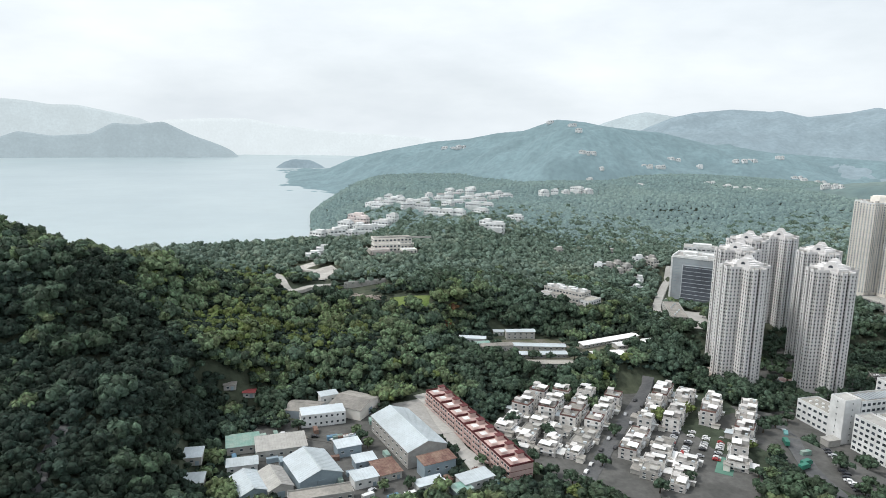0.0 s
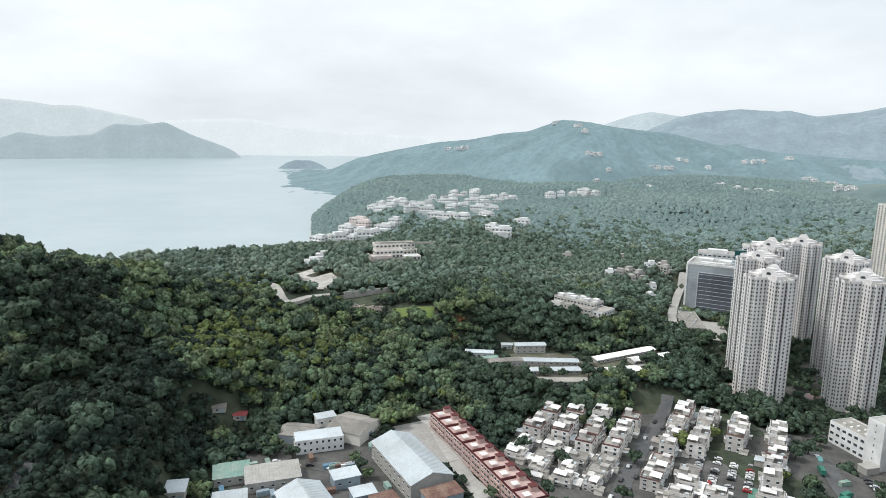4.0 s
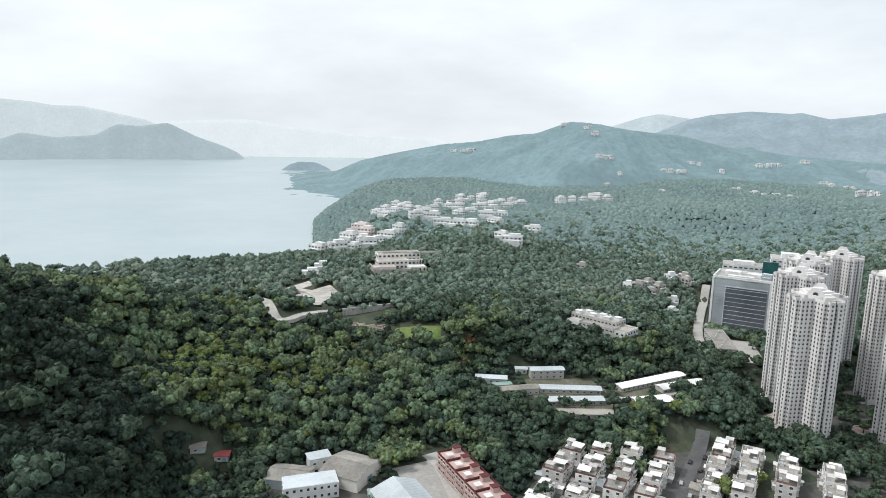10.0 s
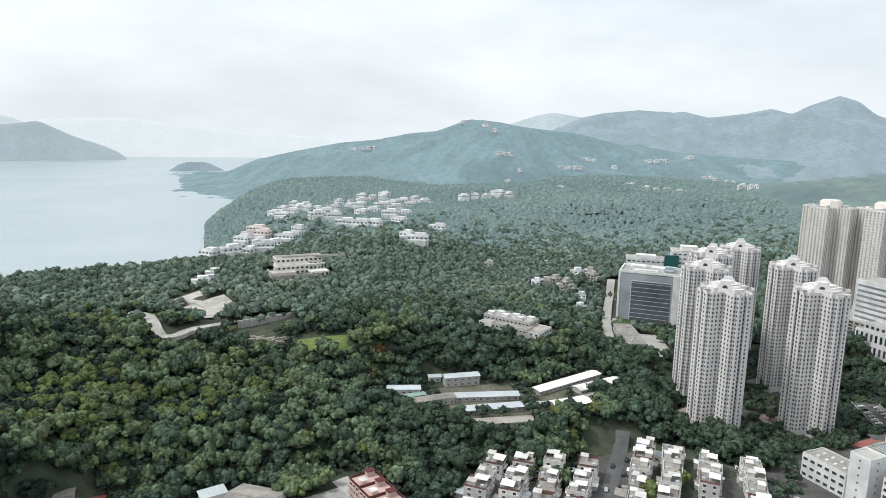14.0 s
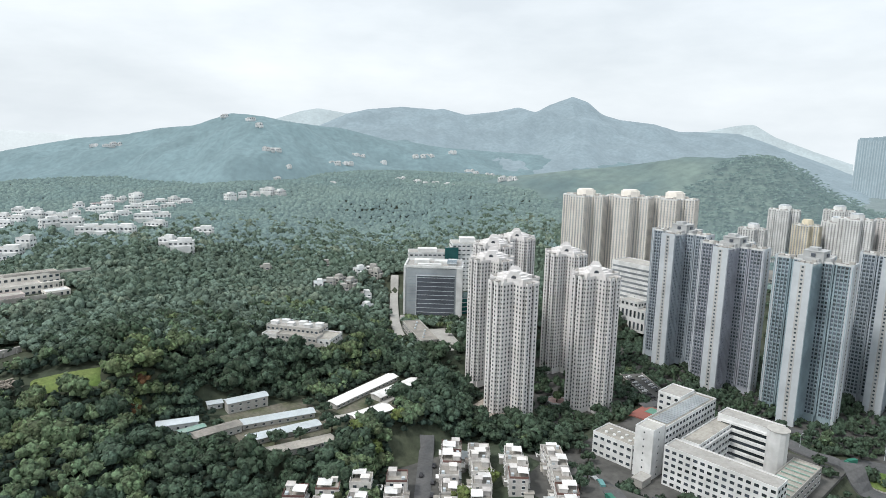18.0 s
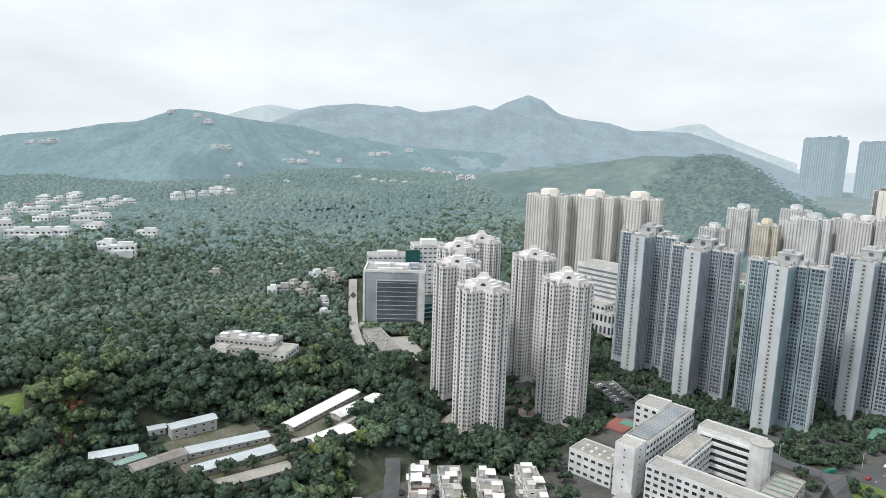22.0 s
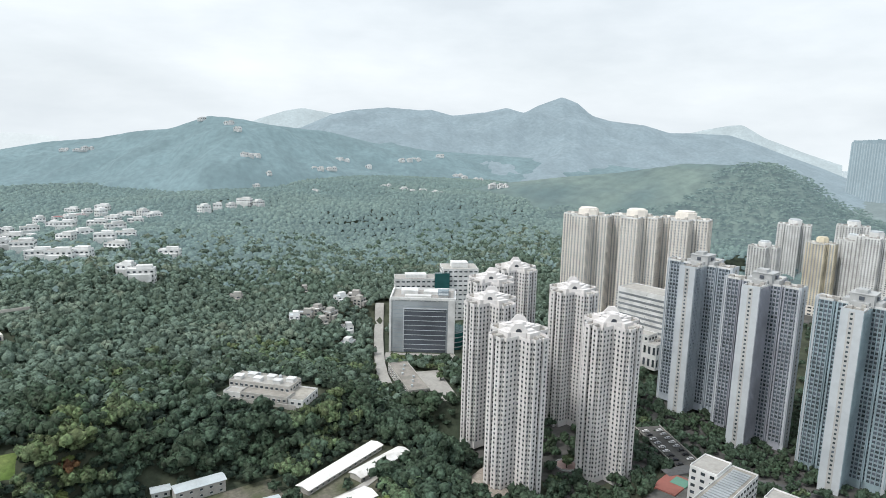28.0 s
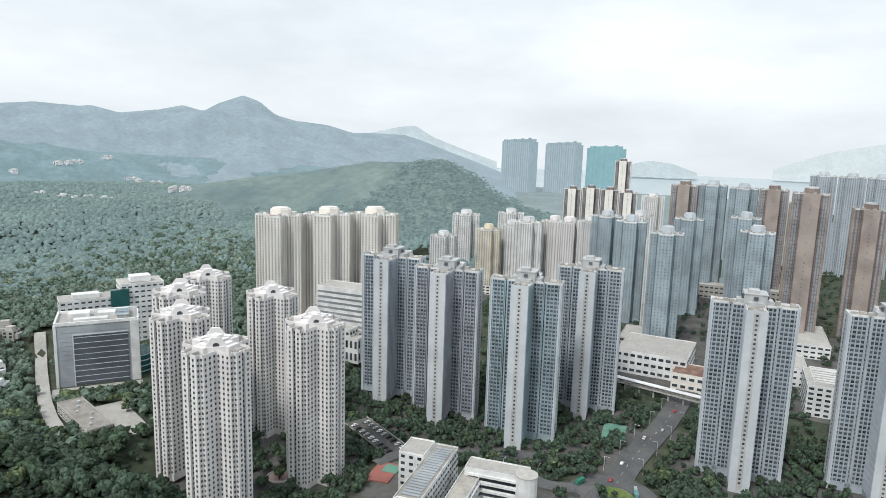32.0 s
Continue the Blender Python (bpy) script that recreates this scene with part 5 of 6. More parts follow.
child("ridge_wall", Boxes().add((20, 17, 14.0), (60, 0.8, 2.0), -8).mesh("ridge_wall", M["plaza"]), mans, "long pale roof terrace wall")
child("terrace_wall", Boxes().add((-3, -17, 1.5), (42, 0.8, 7)).add((-26, -4, 2.5), (0.8, 26, 8)).mesh("terrace_wall", M["plaza"]), mans)
clear(26, 712, 30, 32, 12)
clear(20, 684, 24, 8, 12)
villa(-59, 717, gz(-59, 717), 16, 10, 5, 10, "white", "low white building beside a plaza", "white", floors=1)
villa(-50, 738, gz(-50, 738), 14, 9, 5, 0, "white", "low white building beside a plaza", "white", floors=1)
for x, y in ((314, 814), (267, 727), (280, 732), (295, 740), (300, 724), (286, 712), (330, 762), (349, 770), (344, 750), (308, 706), (294, 678), (240, 801)):
    villa(x, y, gz(x, y), vr.uniform(9, 14), vr.uniform(8, 10), vr.uniform(5, 8), vr.uniform(-40, 40), vr.choice(("white", "concrete", "white", "pink_wall")), "small house in a valley hamlet", vr.choice(("concrete", "metal_roof", "sheet_white")), "valley hamlet", 2)


# ---- roads and paved ground ----
def strip(name, pts, width, mat, label, lift=0.25, kind="structure", kerb=False, verge=2.5):
    """A road laid along the ground through the given points."""
    c = np.array(pts, float)
    run = np.r_[0, np.cumsum(np.hypot(*np.diff(c, axis=0).T))]
    s = np.arange(0, run[-1] + 3, 4.0)
    x, y = np.interp(s, run, c[:, 0]), np.interp(s, run, c[:, 1])
    k = np.ones(5) / 5
    x, y = (np.convolve(np.pad(v, 2, mode="edge"), k, "valid") for v in (x, y))
    tx, ty = np.gradient(x), np.gradient(y)
    n = np.hypot(tx, ty)
    nx_, ny_ = -ty / n, tx / n
    v, f = [], []
    for i in range(len(s)):
        z = max(gz(x[i] + nx_[i] * width / 2, y[i] + ny_[i] * width / 2), gz(x[i] - nx_[i] * width / 2, y[i] - ny_[i] * width / 2), gz(x[i], y[i])) + lift
        for q in (-width / 2, width / 2):
            v.append((x[i] + nx_[i] * q, y[i] + ny_[i] * q, z))
        for q in (-width / 2 - 0.3, width / 2 + 0.3):
            v.append((x[i] + nx_[i] * q, y[i] + ny_[i] * q, z - 2.5))
        if i:
            a, b = 4 * (i - 1), 4 * i
            f += [(a, b, b + 1, a + 1)[::-1], (a + 2, a, b, b + 2), (a + 1, a + 3, b + 3, b + 1)]
        if i % 2 == 0:
            clear(x[i], y[i], 5, width / 2 + verge, math.degrees(math.atan2(ty[i], tx[i])))
    me = mesh_from(name, v, f, mat)
    me.flip_normals() if me.polygons[0].normal.z < 0 else None
    ob = tagged(new(name, me), label, "road", kind=kind)
    if kerb:
        d = Boxes()
        for i in range(0, len(s) - 1, 3):
            d.add((x[i], y[i], gz(x[i], y[i]) + lift + 0.35), (3.0, 0.2, 0.02), math.degrees(math.atan2(ty[i], tx[i])))
        dash = child("lane_dash", d.mesh("lane_dash", M["line_white"]), ob, "white dashed lane line", "stuff")
    return ob


def patch(name, cx, cy, w, d, turn, mat, label, z=None, lift=0.3, soft=False):
    z = max(gz(cx + a * w / 3, cy + b * d / 3) for a in (-1, 0, 1) for b in (-1, 0, 1)) + lift if z is None else z
    ob = new(name, Boxes().add((0, 0, -1.0), (w, d, 2.0)).mesh(name, mat))
    ob.matrix_world = pose(cx, cy, z, 0, 0, turn)
    if not soft:
        clear(cx, cy, w / 2, d / 2, turn)
    return tagged(ob, label, "pavement", kind="structure")


def drape(name, cx, cy, w, d, turn, mat, label, lift=0.5):
    """A sheet of paving or grass laid on the slope of the ground."""
    nu, nv = max(3, int(w / 3)), max(3, int(d / 3))
    ca, sa = math.cos(radians(turn)), math.sin(radians(turn))
    v = []
    for j in range(nv + 1):
        for i in range(nu + 1):
            a, b = (i / nu - 0.5) * w, (j / nv - 0.5) * d
            x, y = cx + a * ca - b * sa, cy + a * sa + b * ca
            edge = i in (0, nu) or j in (0, nv)
            v.append((x, y, gz(x, y) + (lift if not edge else -0.6)))
    f = [(j * (nu + 1) + i, j * (nu + 1) + i + 1, (j + 1) * (nu + 1) + i + 1, (j + 1) * (nu + 1) + i) for j in range(nv) for i in range(nu)]
    clear(cx, cy, w / 2, d / 2, turn)
    return tagged(new(name, mesh_from(name, v, f, mat, True)), label, "pavement", kind="structure")


patch("pavement", 176, 340, 156, 98, VT, M["paved"], "worn grey concrete ground of the village", -3.90)
patch("pavement", 108, 356, 86, 70, VT, M["paved"], "worn grey ground between village houses", -3.94)
patch("pavement", -17, 333, 96, 104, 15, M["paved"], "stained concrete ground of the yard", 0.10, soft=True)
clear(-8, 328, 40, 46, 15)
clear(-45, 318, 22, 22, 15)
patch("pavement", 34, 378, 30, 52, 20, M["concrete"], "pale concrete forecourt beside the terrace", 0.16)
patch("pavement", 130, 470, 50, 50, 0, M["camp_ground"], "bare trodden ground of the camp", 9.6, soft=True)
patch("pavement", 192, 472, 60, 34, 18, M["camp_ground"], "bare trodden ground between barracks", 9.65, soft=True)
patch("pavement", 242, 322, 32, 104, 20, M["paved"], "pale concrete lorry yard", -1.9)
patch("pavement", 320, 338, 112, 116, 9, M["paved"], "school forecourt paving", -8.9)
patch("pavement", 480, 400, 130, 240, 9, M["paved"], "estate paving between towers", -19.9, soft=True)
patch("pavement", 490, 195, 90, 130, 7, M["paved"], "estate paving beside the main road", -19.9, soft=True)
patch("pavement", 335, 480, 110, 110, 0, M["paved"], "paved podium round cream towers", -13.9, soft=True)
patch("pavement", 262, 450, 30, 26, 20, M["rubble"], "rubble-strewn bare plot beside a tower")
patch("pavement", 730, 260, 270, 350, 0, M["paved"], "town centre paving", -17.8, soft=True)
patch("pavement", 900, 450, 300, 420, 0, M["paved"], "town centre paving between towers", -17.7, soft=True)
patch("pavement", 309, 570, 58, 20, 70, M["concrete"], "pale paved lane and parking beside an annex")
patch("pavement", 334, 628, 58, 16, -37, M["concrete"], "pale forecourt below the louvred front")
strip("road_village", [(96, 280), (108, 297), (150, 358), (188, 411), (200, 428)], 8, M["asphalt"], "grey village lane", 0.3)
strip("road_east", [(262, 372), (258, 355), (246, 332), (235, 300), (232, 270)], 9, M["asphalt"], "road curving past a lorry yard", 0.5)
strip("road_hill", [(-150, 350), (-139, 327), (-134, 307), (-132, 285), (-132, 271), (-130, 259), (-125, 246), (-118, 230)], 5.5, M["asphalt"], "dark road winding through the wood", 0.6, kerb=True, verge=-3.2)
strip("road_yard", [(-62, 362), (-40, 360), (-14, 350), (-12, 320), (-4, 300)], 8, M["paved"], "concrete lane through the yard", 0.3)
strip("road_forecourt", [(33, 415), (40, 400), (44, 370), (50, 345), (56, 320), (60, 300)], 9, M["concrete"], "pale concrete lane beside the terrace", 0.35)
strip("road_plaza", [(-112, 566), (-94, 570), (-79, 570), (-72, 553), (-66, 534), (-58, 534), (-50, 552), (-33, 572), (-3, 586), (14, 590)], 7, M["plaza"], "pale curving plaza road on the hill", 0.5, verge=3)
strip("road_plaza_spur", [(-76, 690), (-54, 663), (-42, 629), (-42, 579)], 8, M["plaza"], "pale road between trees to the cape", 0.5, verge=3)
drape("pavement_plaza", -100, 574, 28, 14, 4, M["plaza"], "pale paved car park on the hill")
drape("pavement_plaza", -46, 634, 46, 74, 18, M["plaza"], "pale paved turning ground between trees")
drape("lawn", -66, 578, 24, 13, 20, M["grass"], "oval grass island in the plaza road")
drape("pavement_plaza", -66, 690, 30, 20, 20, M["plaza"], "pale paved plaza between trees")
strip("road_annex", [(276, 582), (287, 610), (303, 641), (332, 692), (362, 742)], 8, M["concrete"], "pale lane beside the louvred block", 2.2)
strip("road_camp", [(150, 462), (170, 458), (190, 462), (205, 470)], 4, M["concrete"], "pale path through the camp", 0.5)
strip("road_main", [(418, 281), (450, 281), (480, 278), (533, 271), (585, 268), (640, 262)], 17, M["asphalt"], "dark dual carriageway leading into the town", 1.0, kerb=True)
strip("road_main_south", [(412, 262), (405, 235), (398, 200), (390, 150)], 13, M["asphalt"], "dark road leaving the roundabout", 1.0, kerb=True)
strip("road_main_west", [(395, 290), (385, 312), (395, 335), (400, 360)], 10, M["asphalt"], "dark road leaving the roundabout past the school", 1.0)
strip("road_estate", [(356, 408), (376, 402), (398, 404), (420, 372), (440, 330)], 8, M["asphalt"], "estate road between school and towers", 1.0)
ring = [(411 + 21 * math.cos(radians(a)), 279 + 21 * math.sin(radians(a))) for a in range(0, 361, 12)]
strip("road_roundabout", ring, 13, M["asphalt"], "dark roundabout carriageway", 1.1)
isl = thing("roundabout_island", pose(411, 279, gz(411, 279) + 0.6), "round grassed roundabout island with a kerb", "traffic island")
child("lawn", prism_mesh("lawn", [(12 * math.cos(radians(a)), 12 * math.sin(radians(a))) for a in range(0, 360, 15)], 0, 0.9, M["grass"]), isl)
child("kerb", parapet([(12.2 * math.cos(radians(a)), 12.2 * math.sin(radians(a))) for a in range(0, 360, 15)], 0, 0.7, 0.4, M["concrete"]), isl)
child("flower_bed", prism_mesh("flower_bed", [(4 * math.cos(radians(a)), 4 * math.sin(radians(a))) for a in range(0, 360, 24)], 0.9, 1.4, M["leaf_bright"]), isl)
patch("court", 500, 300, 26, 16, 9, M["court_green"], "green ball court between towers", -18.6)
patch("court", 352, 398, 22, 14, 10, M["court_red"], "red and green school court", gz(352, 398) + 0.9)
patch("court", 357, 396, 9, 9, 10, M["court_green"], "green half of a school court", gz(352, 398) + 1.0)
patch("court", 310, 520, 20, 9, 0, M["court_red"], "red playground beside towers", -11.8)
patch("court", 194, 313, 20, 9, VT, M["court_green"], "green ball court in the village", -3.75)
drape("lawn", 34, 526, 36, 18, -8, M["grass"], "rough grass plot on the hill")
ruin = thing("rubble_heap", pose(0, 541, gz(0, 541) + 0.3), "heap of demolished timber and rubble beside a grass plot", "rubble", kind="stuff")
rr, rb = random.Random(31), Boxes()
for i in range(120):
    px, py = rr.uniform(-14, 14), rr.uniform(-5, 5)
    rb.add((px, py - px * 0.5, rr.uniform(0.2, 2.2)), (rr.uniform(0.6, 4.0), rr.uniform(0.3, 1.4), rr.uniform(0.2, 0.8)), rr.uniform(0, 180))
child("debris", rb.mesh("debris", M["rubble"]), ruin, kind="stuff")
clear(0, 541, 14, 7, -25)

# deck car park beside the estate road
deck = thing("deck_car_park", pose(394, 430, -18, 0, 0, 64), "two-level concrete deck car park", "car park")
child("upper_deck", Boxes().add((0, 0, 6), (60, 18, 0.8)).mesh("upper_deck", M["paved"]), deck)
child("lower_deck", Boxes().add((0, 0, 0.3), (60, 18, 0.6)).mesh("lower_deck", M["asphalt"]), deck)
child("deck_rail", Boxes().add((0, 8.9, 6.9), (60, 0.2, 1.0)).add((0, -8.9, 6.9), (60, 0.2, 1.0)).mesh("deck_rail", M["concrete"]), deck)
for i in range(11):
    for s in (-1, 1):
        p = child("column", bpy.data.meshes.get("deck_column") or box_mesh("deck_column", (0.7, 0.7, 5.6), M["concrete"]), deck)
        p.matrix_basis = pose(-29 + i * 5.8, s * 8.4, 0)
clear(394, 430, 31, 10, 64)

# mall and footbridge
mall = thing("shopping_mall", pose(655, 300, -18, 0, 0, 0), "pale shopping mall with glazed bands", "mall")
wing(mall, 0, 0, 0, 60, 60, 20, 0, "white", 3, 6, (4.0, 2.4), roof="concrete", joined=True)
wing(mall, -34, -34, 0, 30, 26, 14, 0, "beige", 2, 6, (4.0, 2.4), roof="rust_roof")
clear(650, 295, 50, 45)
carp = thing("office_block", pose(628, 165, -18, 0, 0, 4), "white block with rooftop frames", "office block")
wing(carp, 0, 0, 0, 46, 34, 24, 0, "white", 6, 5, (3.4, 1.8), roof="concrete", joined=True)
rf = Boxes()
for i in range(7):
    rf.add((-18 + 6 * i, 0, 27), (0.6, 26, 0.8)).add((-18 + 6 * i, -12, 25.5), (0.6, 0.6, 3)).add((-18 + 6 * i, 12, 25.5), (0.6, 0.6, 3))
child("roof_frame", rf.mesh("roof_frame", M["white"]), carp)
fb = thing("footbridge", pose(580, 282, -19, 0, 0, 80), "covered white footbridge across the road", "footbridge")
child("bridge_deck", Boxes().add((0, 0, 6.5), (90, 5, 0.8)).mesh("bridge_deck", M["concrete"]), fb)
child("bridge_roof", Boxes().add((0, 0, 10.2), (90, 5.6, 0.4)).mesh("bridge_roof", M["white"]), fb)
for i in range(8):
    p = child("bridge_pier", bpy.data.meshes.get("bridge_pier") or box_mesh("bridge_pier", (1, 2, 10), M["concrete"]), fb)
    p.matrix_basis = pose(-42 + 12 * i, 0, 0)


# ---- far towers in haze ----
# Added glowing sheet in haze colour, laid over the dark far ground.
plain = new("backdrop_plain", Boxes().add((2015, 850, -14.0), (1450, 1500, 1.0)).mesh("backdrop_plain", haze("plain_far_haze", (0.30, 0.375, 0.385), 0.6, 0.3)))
tagged(plain, "added haze-coloured sheet over the low land before the water", "backdrop", kind="structure")
# Tower colours carry the distance haze as bluish emission.
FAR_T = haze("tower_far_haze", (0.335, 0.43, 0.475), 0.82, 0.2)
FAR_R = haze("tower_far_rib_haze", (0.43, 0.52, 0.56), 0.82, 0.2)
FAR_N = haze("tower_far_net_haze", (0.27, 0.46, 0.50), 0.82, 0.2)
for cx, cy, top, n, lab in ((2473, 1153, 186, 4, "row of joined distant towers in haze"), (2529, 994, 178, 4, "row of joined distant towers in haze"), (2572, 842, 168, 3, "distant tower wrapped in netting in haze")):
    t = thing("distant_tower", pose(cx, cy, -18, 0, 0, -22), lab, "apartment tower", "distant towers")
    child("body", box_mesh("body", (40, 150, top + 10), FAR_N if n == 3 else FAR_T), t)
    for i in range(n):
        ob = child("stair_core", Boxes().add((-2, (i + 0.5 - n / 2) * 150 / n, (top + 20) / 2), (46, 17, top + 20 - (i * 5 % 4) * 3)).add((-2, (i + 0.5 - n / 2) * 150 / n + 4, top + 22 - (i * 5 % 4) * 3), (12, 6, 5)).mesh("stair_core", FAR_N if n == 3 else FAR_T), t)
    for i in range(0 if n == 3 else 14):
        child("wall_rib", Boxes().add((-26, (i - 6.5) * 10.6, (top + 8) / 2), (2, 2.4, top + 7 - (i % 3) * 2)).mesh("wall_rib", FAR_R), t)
for cx, cy, top, wall in ((1710, 580, 138, "brown_wall"), (1500, 640, 78, "brown_wall"), (1505, 600, 82, "brown_wall"), (1510, 560, 80, "brown_wall"), (1250, 420, 92, "white"), (1512, 520, 76, "brown_wall")):
    wing_tower(cx, cy, -18, top + 18, 8, M[wall], "brown apartment tower behind the town" if wall != "white" else "round-topped white tower behind the town", 8, 19, 32, M["beige"], "towers behind the town", False)


# ---- hamlets on the far slopes ----
HAMLETS = [(863, 1812, 97), (881, 1813, 94), (754, 1660, 82), (728, 1652, 82), (946, 1810, 74), (1082, 1811, 93), (1059, 1822, 92), (1117, 1818, 94), (769, 1405, 59), (784, 1370, 55), (791, 1348, 53), (817, 1343, 52), (821, 1307, 52),
           (1194, 1826, 104), (1173, 1709, 55), (1169, 1662, 50), (1194, 1642, 47), (948, 1272, 67), (957, 1244, 69)]
HAMLETS_2 = [(553, 1632, 115), (571, 1639, 115), (543, 1632, 117), (535, 1554, 53), (576, 1588, 80), (617, 1448, 50), (276, 2137, 108), (257, 2182, 106), (296, 2146, 110), (583, 1855, 185), (553, 1728, 171), (534, 1919, 193)]
hr = random.Random(21)
for x, y, z in HAMLETS + HAMLETS_2:
    for i in range(1 if z in (53, 80) else 2):
        a = math.atan2(y - 150, x)
        dx, dy = i * hr.uniform(-16, 16), i * hr.uniform(-5, 5)
        px, py = x - math.sin(a) * dx + math.cos(a) * dy, y + math.cos(a) * dx + math.sin(a) * dy
        villa(px, py, z - 1.5, hr.uniform(9, 18), hr.uniform(7, 9), hr.uniform(5, 9), hr.uniform(-30, 30), "white", "pale house on a hazy wooded slope", "concrete", "hillside hamlets")


# ---- retaining wall, podiums, street furniture and yard clutter ----
rw = thing("retaining_wall", pose(-2, 574, gz(-2, 574) - 3, 0, 0, 22), "grey concrete retaining wall under a hill road", "wall")
child("panel", Boxes().add((0, 0, 4), (40, 1.2, 8)).mesh("panel", M["concrete"]), rw)
for i in range(6):
    child("buttress", Boxes().add((-17.5 + 7 * i, -1.0, 3.5), (0.8, 1.0, 7)).mesh("buttress", M["concrete"]), rw)
clear(0, 562, 22, 12, 22)
for x, y, w, d, h, wall, label in ((850, 430, 90, 170, 14, "beige", "beige podium under white towers"), (1008, 280, 60, 160, 18, "concrete", "grey podium under a wall of towers"),
                                   (800, 205, 80, 90, 14, "white", "white podium with glazed bands"), (880, 570, 110, 110, 12, "beige", "beige podium below the hill"), (720, 320, 50, 50, 12, "concrete", "podium under a slim glass tower"),
                                   (575, 585, 110, 90, 9, "concrete", "low podium under beige towers"), (690, 200, 44, 40, 16, "white", "white low block beside the station"), (700, 420, 60, 80, 12, "white", "white low block with a flat roof")):
    t = thing("podium_block", pose(x, y, -18.5 if x > 600 else -2, 0, 0, 4), label, "podium", "town podiums")
    wing(t, 0, 0, 0, w, d, h, 0, wall, 3, 6, (4.0, 1.8), roof="concrete", joined=True)
lamp = thing("street_lamp", pose(440, 292, -19), "grey street lamp with a long arm", "street lamp", "street lamps")
child("pole", Boxes().add((0, 0, 5), (0.22, 0.22, 10)).mesh("pole", M["metal_roof"]), lamp)
child("arm", Boxes().add((0, -1.4, 10), (0.14, 3.0, 0.14)).mesh("arm", M["metal_roof"]), lamp)
child("lamp_head", Boxes().add((0, -2.8, 9.9), (0.4, 0.9, 0.2)).mesh("lamp_head", M["white"]), lamp)
for x, y, a in ((470, 289, 0), (500, 286, 0), (530, 281, 0), (560, 278, 0), (450, 270, 180), (480, 267, 180), (510, 263, 180), (540, 259, 180), (397, 240, 90), (393, 215, 90), (388, 190, 90), (384, 165, 90), (390, 318, 90), (392, 340, 90)):
    copy_thing(lamp, pose(x, y, gz(x, y), 0, 0, a))
paint = (M["blue_roof"], M["green_roof"], M["rust_roof"], M["white"], M["metal_wall"])
yr = random.Random(5)
CONT = []
for k, m in enumerate(paint):
    c = thing("container", pose(-20 + 3 * k, 352, 0.1, 0, 0, 15), ("blue", "green", "rusty", "white", "grey")[k] + " steel container standing in the yard", "container", "yard containers")
    ob = child("box", ribbed("box", 6.0, 2.4, 10, m, 2.6, 0.07), c)
    ob.matrix_basis = pose(0, 0, 1.3)
    child("door", Boxes().add((3.06, 0, 1.3), (0.1, 2.2, 2.3)).mesh("door", M["metal_wall"]), c)
    CONT.append(c)
for x, y in ((-45, 327), (-50, 329), (-40, 328), (-70, 332), (-74, 330), (-8, 312), (-14, 306), (0, 290), (12, 288), (20, 290), (62, 292), (66, 298), (-60, 356), (-52, 358), (-30, 362), (2, 372), (-62, 312), (-18, 328), (40, 302), (10, 330), (244, 318)):
    copy_thing(yr.choice(CONT), pose(x, y, gz(x, y) + 0.12, 0, 0, yr.choice((15, 25, 105, 110)) + yr.uniform(-8, 8)))
for x, y, r, mat in ((-44, 333, 3.0, "rubble"), (-53, 333, 2.4, "rust_roof"), (-58, 336, 2.6, "green_roof"), (44, 306, 2.0, "rubble"), (-36, 354, 2.4, "rubble"), (56, 312, 2.5, "rust_roof")):
    t = thing("scrap_pile", pose(x, y, 0.1), "heap of mixed scrap and timber in the yard", "scrap", kind="stuff")
    b = Boxes()
    for i in range(46):
        d = r * math.sqrt(yr.random())
        a = yr.uniform(0, 6.28)
        b.add((d * math.cos(a), d * math.sin(a), yr.uniform(0, 1) * (1.2 - d / r) * 1.6 + 0.2), (yr.uniform(0.3, 1.8), yr.uniform(0.2, 0.7), yr.uniform(0.15, 0.5)), yr.uniform(0, 180))
    child("heap", b.mesh("heap", M[mat]), t, kind="stuff")
pg = thing("playground", pose(324, 452, -13.7), "round pink-paved playground with a low ring wall", "playground")
child("ring_wall", parapet([(7 * math.cos(radians(a)), 7 * math.sin(radians(a))) for a in range(0, 360, 20)], 0, 1.0, 0.4, M["white"]), pg)
child("paving", prism_mesh("paving", [(6.8 * math.cos(radians(a)), 6.8 * math.sin(radians(a))) for a in range(0, 360, 20)], 0, 0.15, M["pink_wall"]), pg)
child("shelter", Boxes().add((0, 0, 2.6), (4, 4, 0.3)).add((0, 0, 1.3), (0.4, 0.4, 2.6)).mesh("shelter", M["red_sheet"]), pg)
clear(324, 452, 8, 8)

# ---- woods ----
ico = bmesh.new()
bmesh.ops.create_icosphere(ico, subdivisions=2, radius=1.0)
ico.verts.ensure_lookup_table()
LV = np.array([v.co[:] for v in ico.verts])
LF = np.array([[v.index for v in f.verts] for f in ico.faces if f.calc_center_median().z > -0.55])
ico.free()
ico = bmesh.new()
bmesh.ops.create_icosphere(ico, subdivisions=1, radius=1.0)
ico.verts.ensure_lookup_table()
SV = np.array([v.co[:] for v in ico.verts])
SF = np.array([[v.index for v in f.verts] for f in ico.faces if f.calc_center_median().z > -0.5])
ico.free()
rng = np.random.default_rng(7)


def lumps(count, spread, fine, size=(0.28, 0.46)):
    """One crown: a heap of knobbly leaf clumps, unit sized."""
    bv, bf = (LV, LF) if fine else (SV, SF)
    vs, fs = [], []
    for i in range(count):
        if i == 0:
            c, r = np.array([0, 0, 0.05]), 0.62
        else:
            a = i * 2.4 + rng.uniform(-0.4, 0.4)
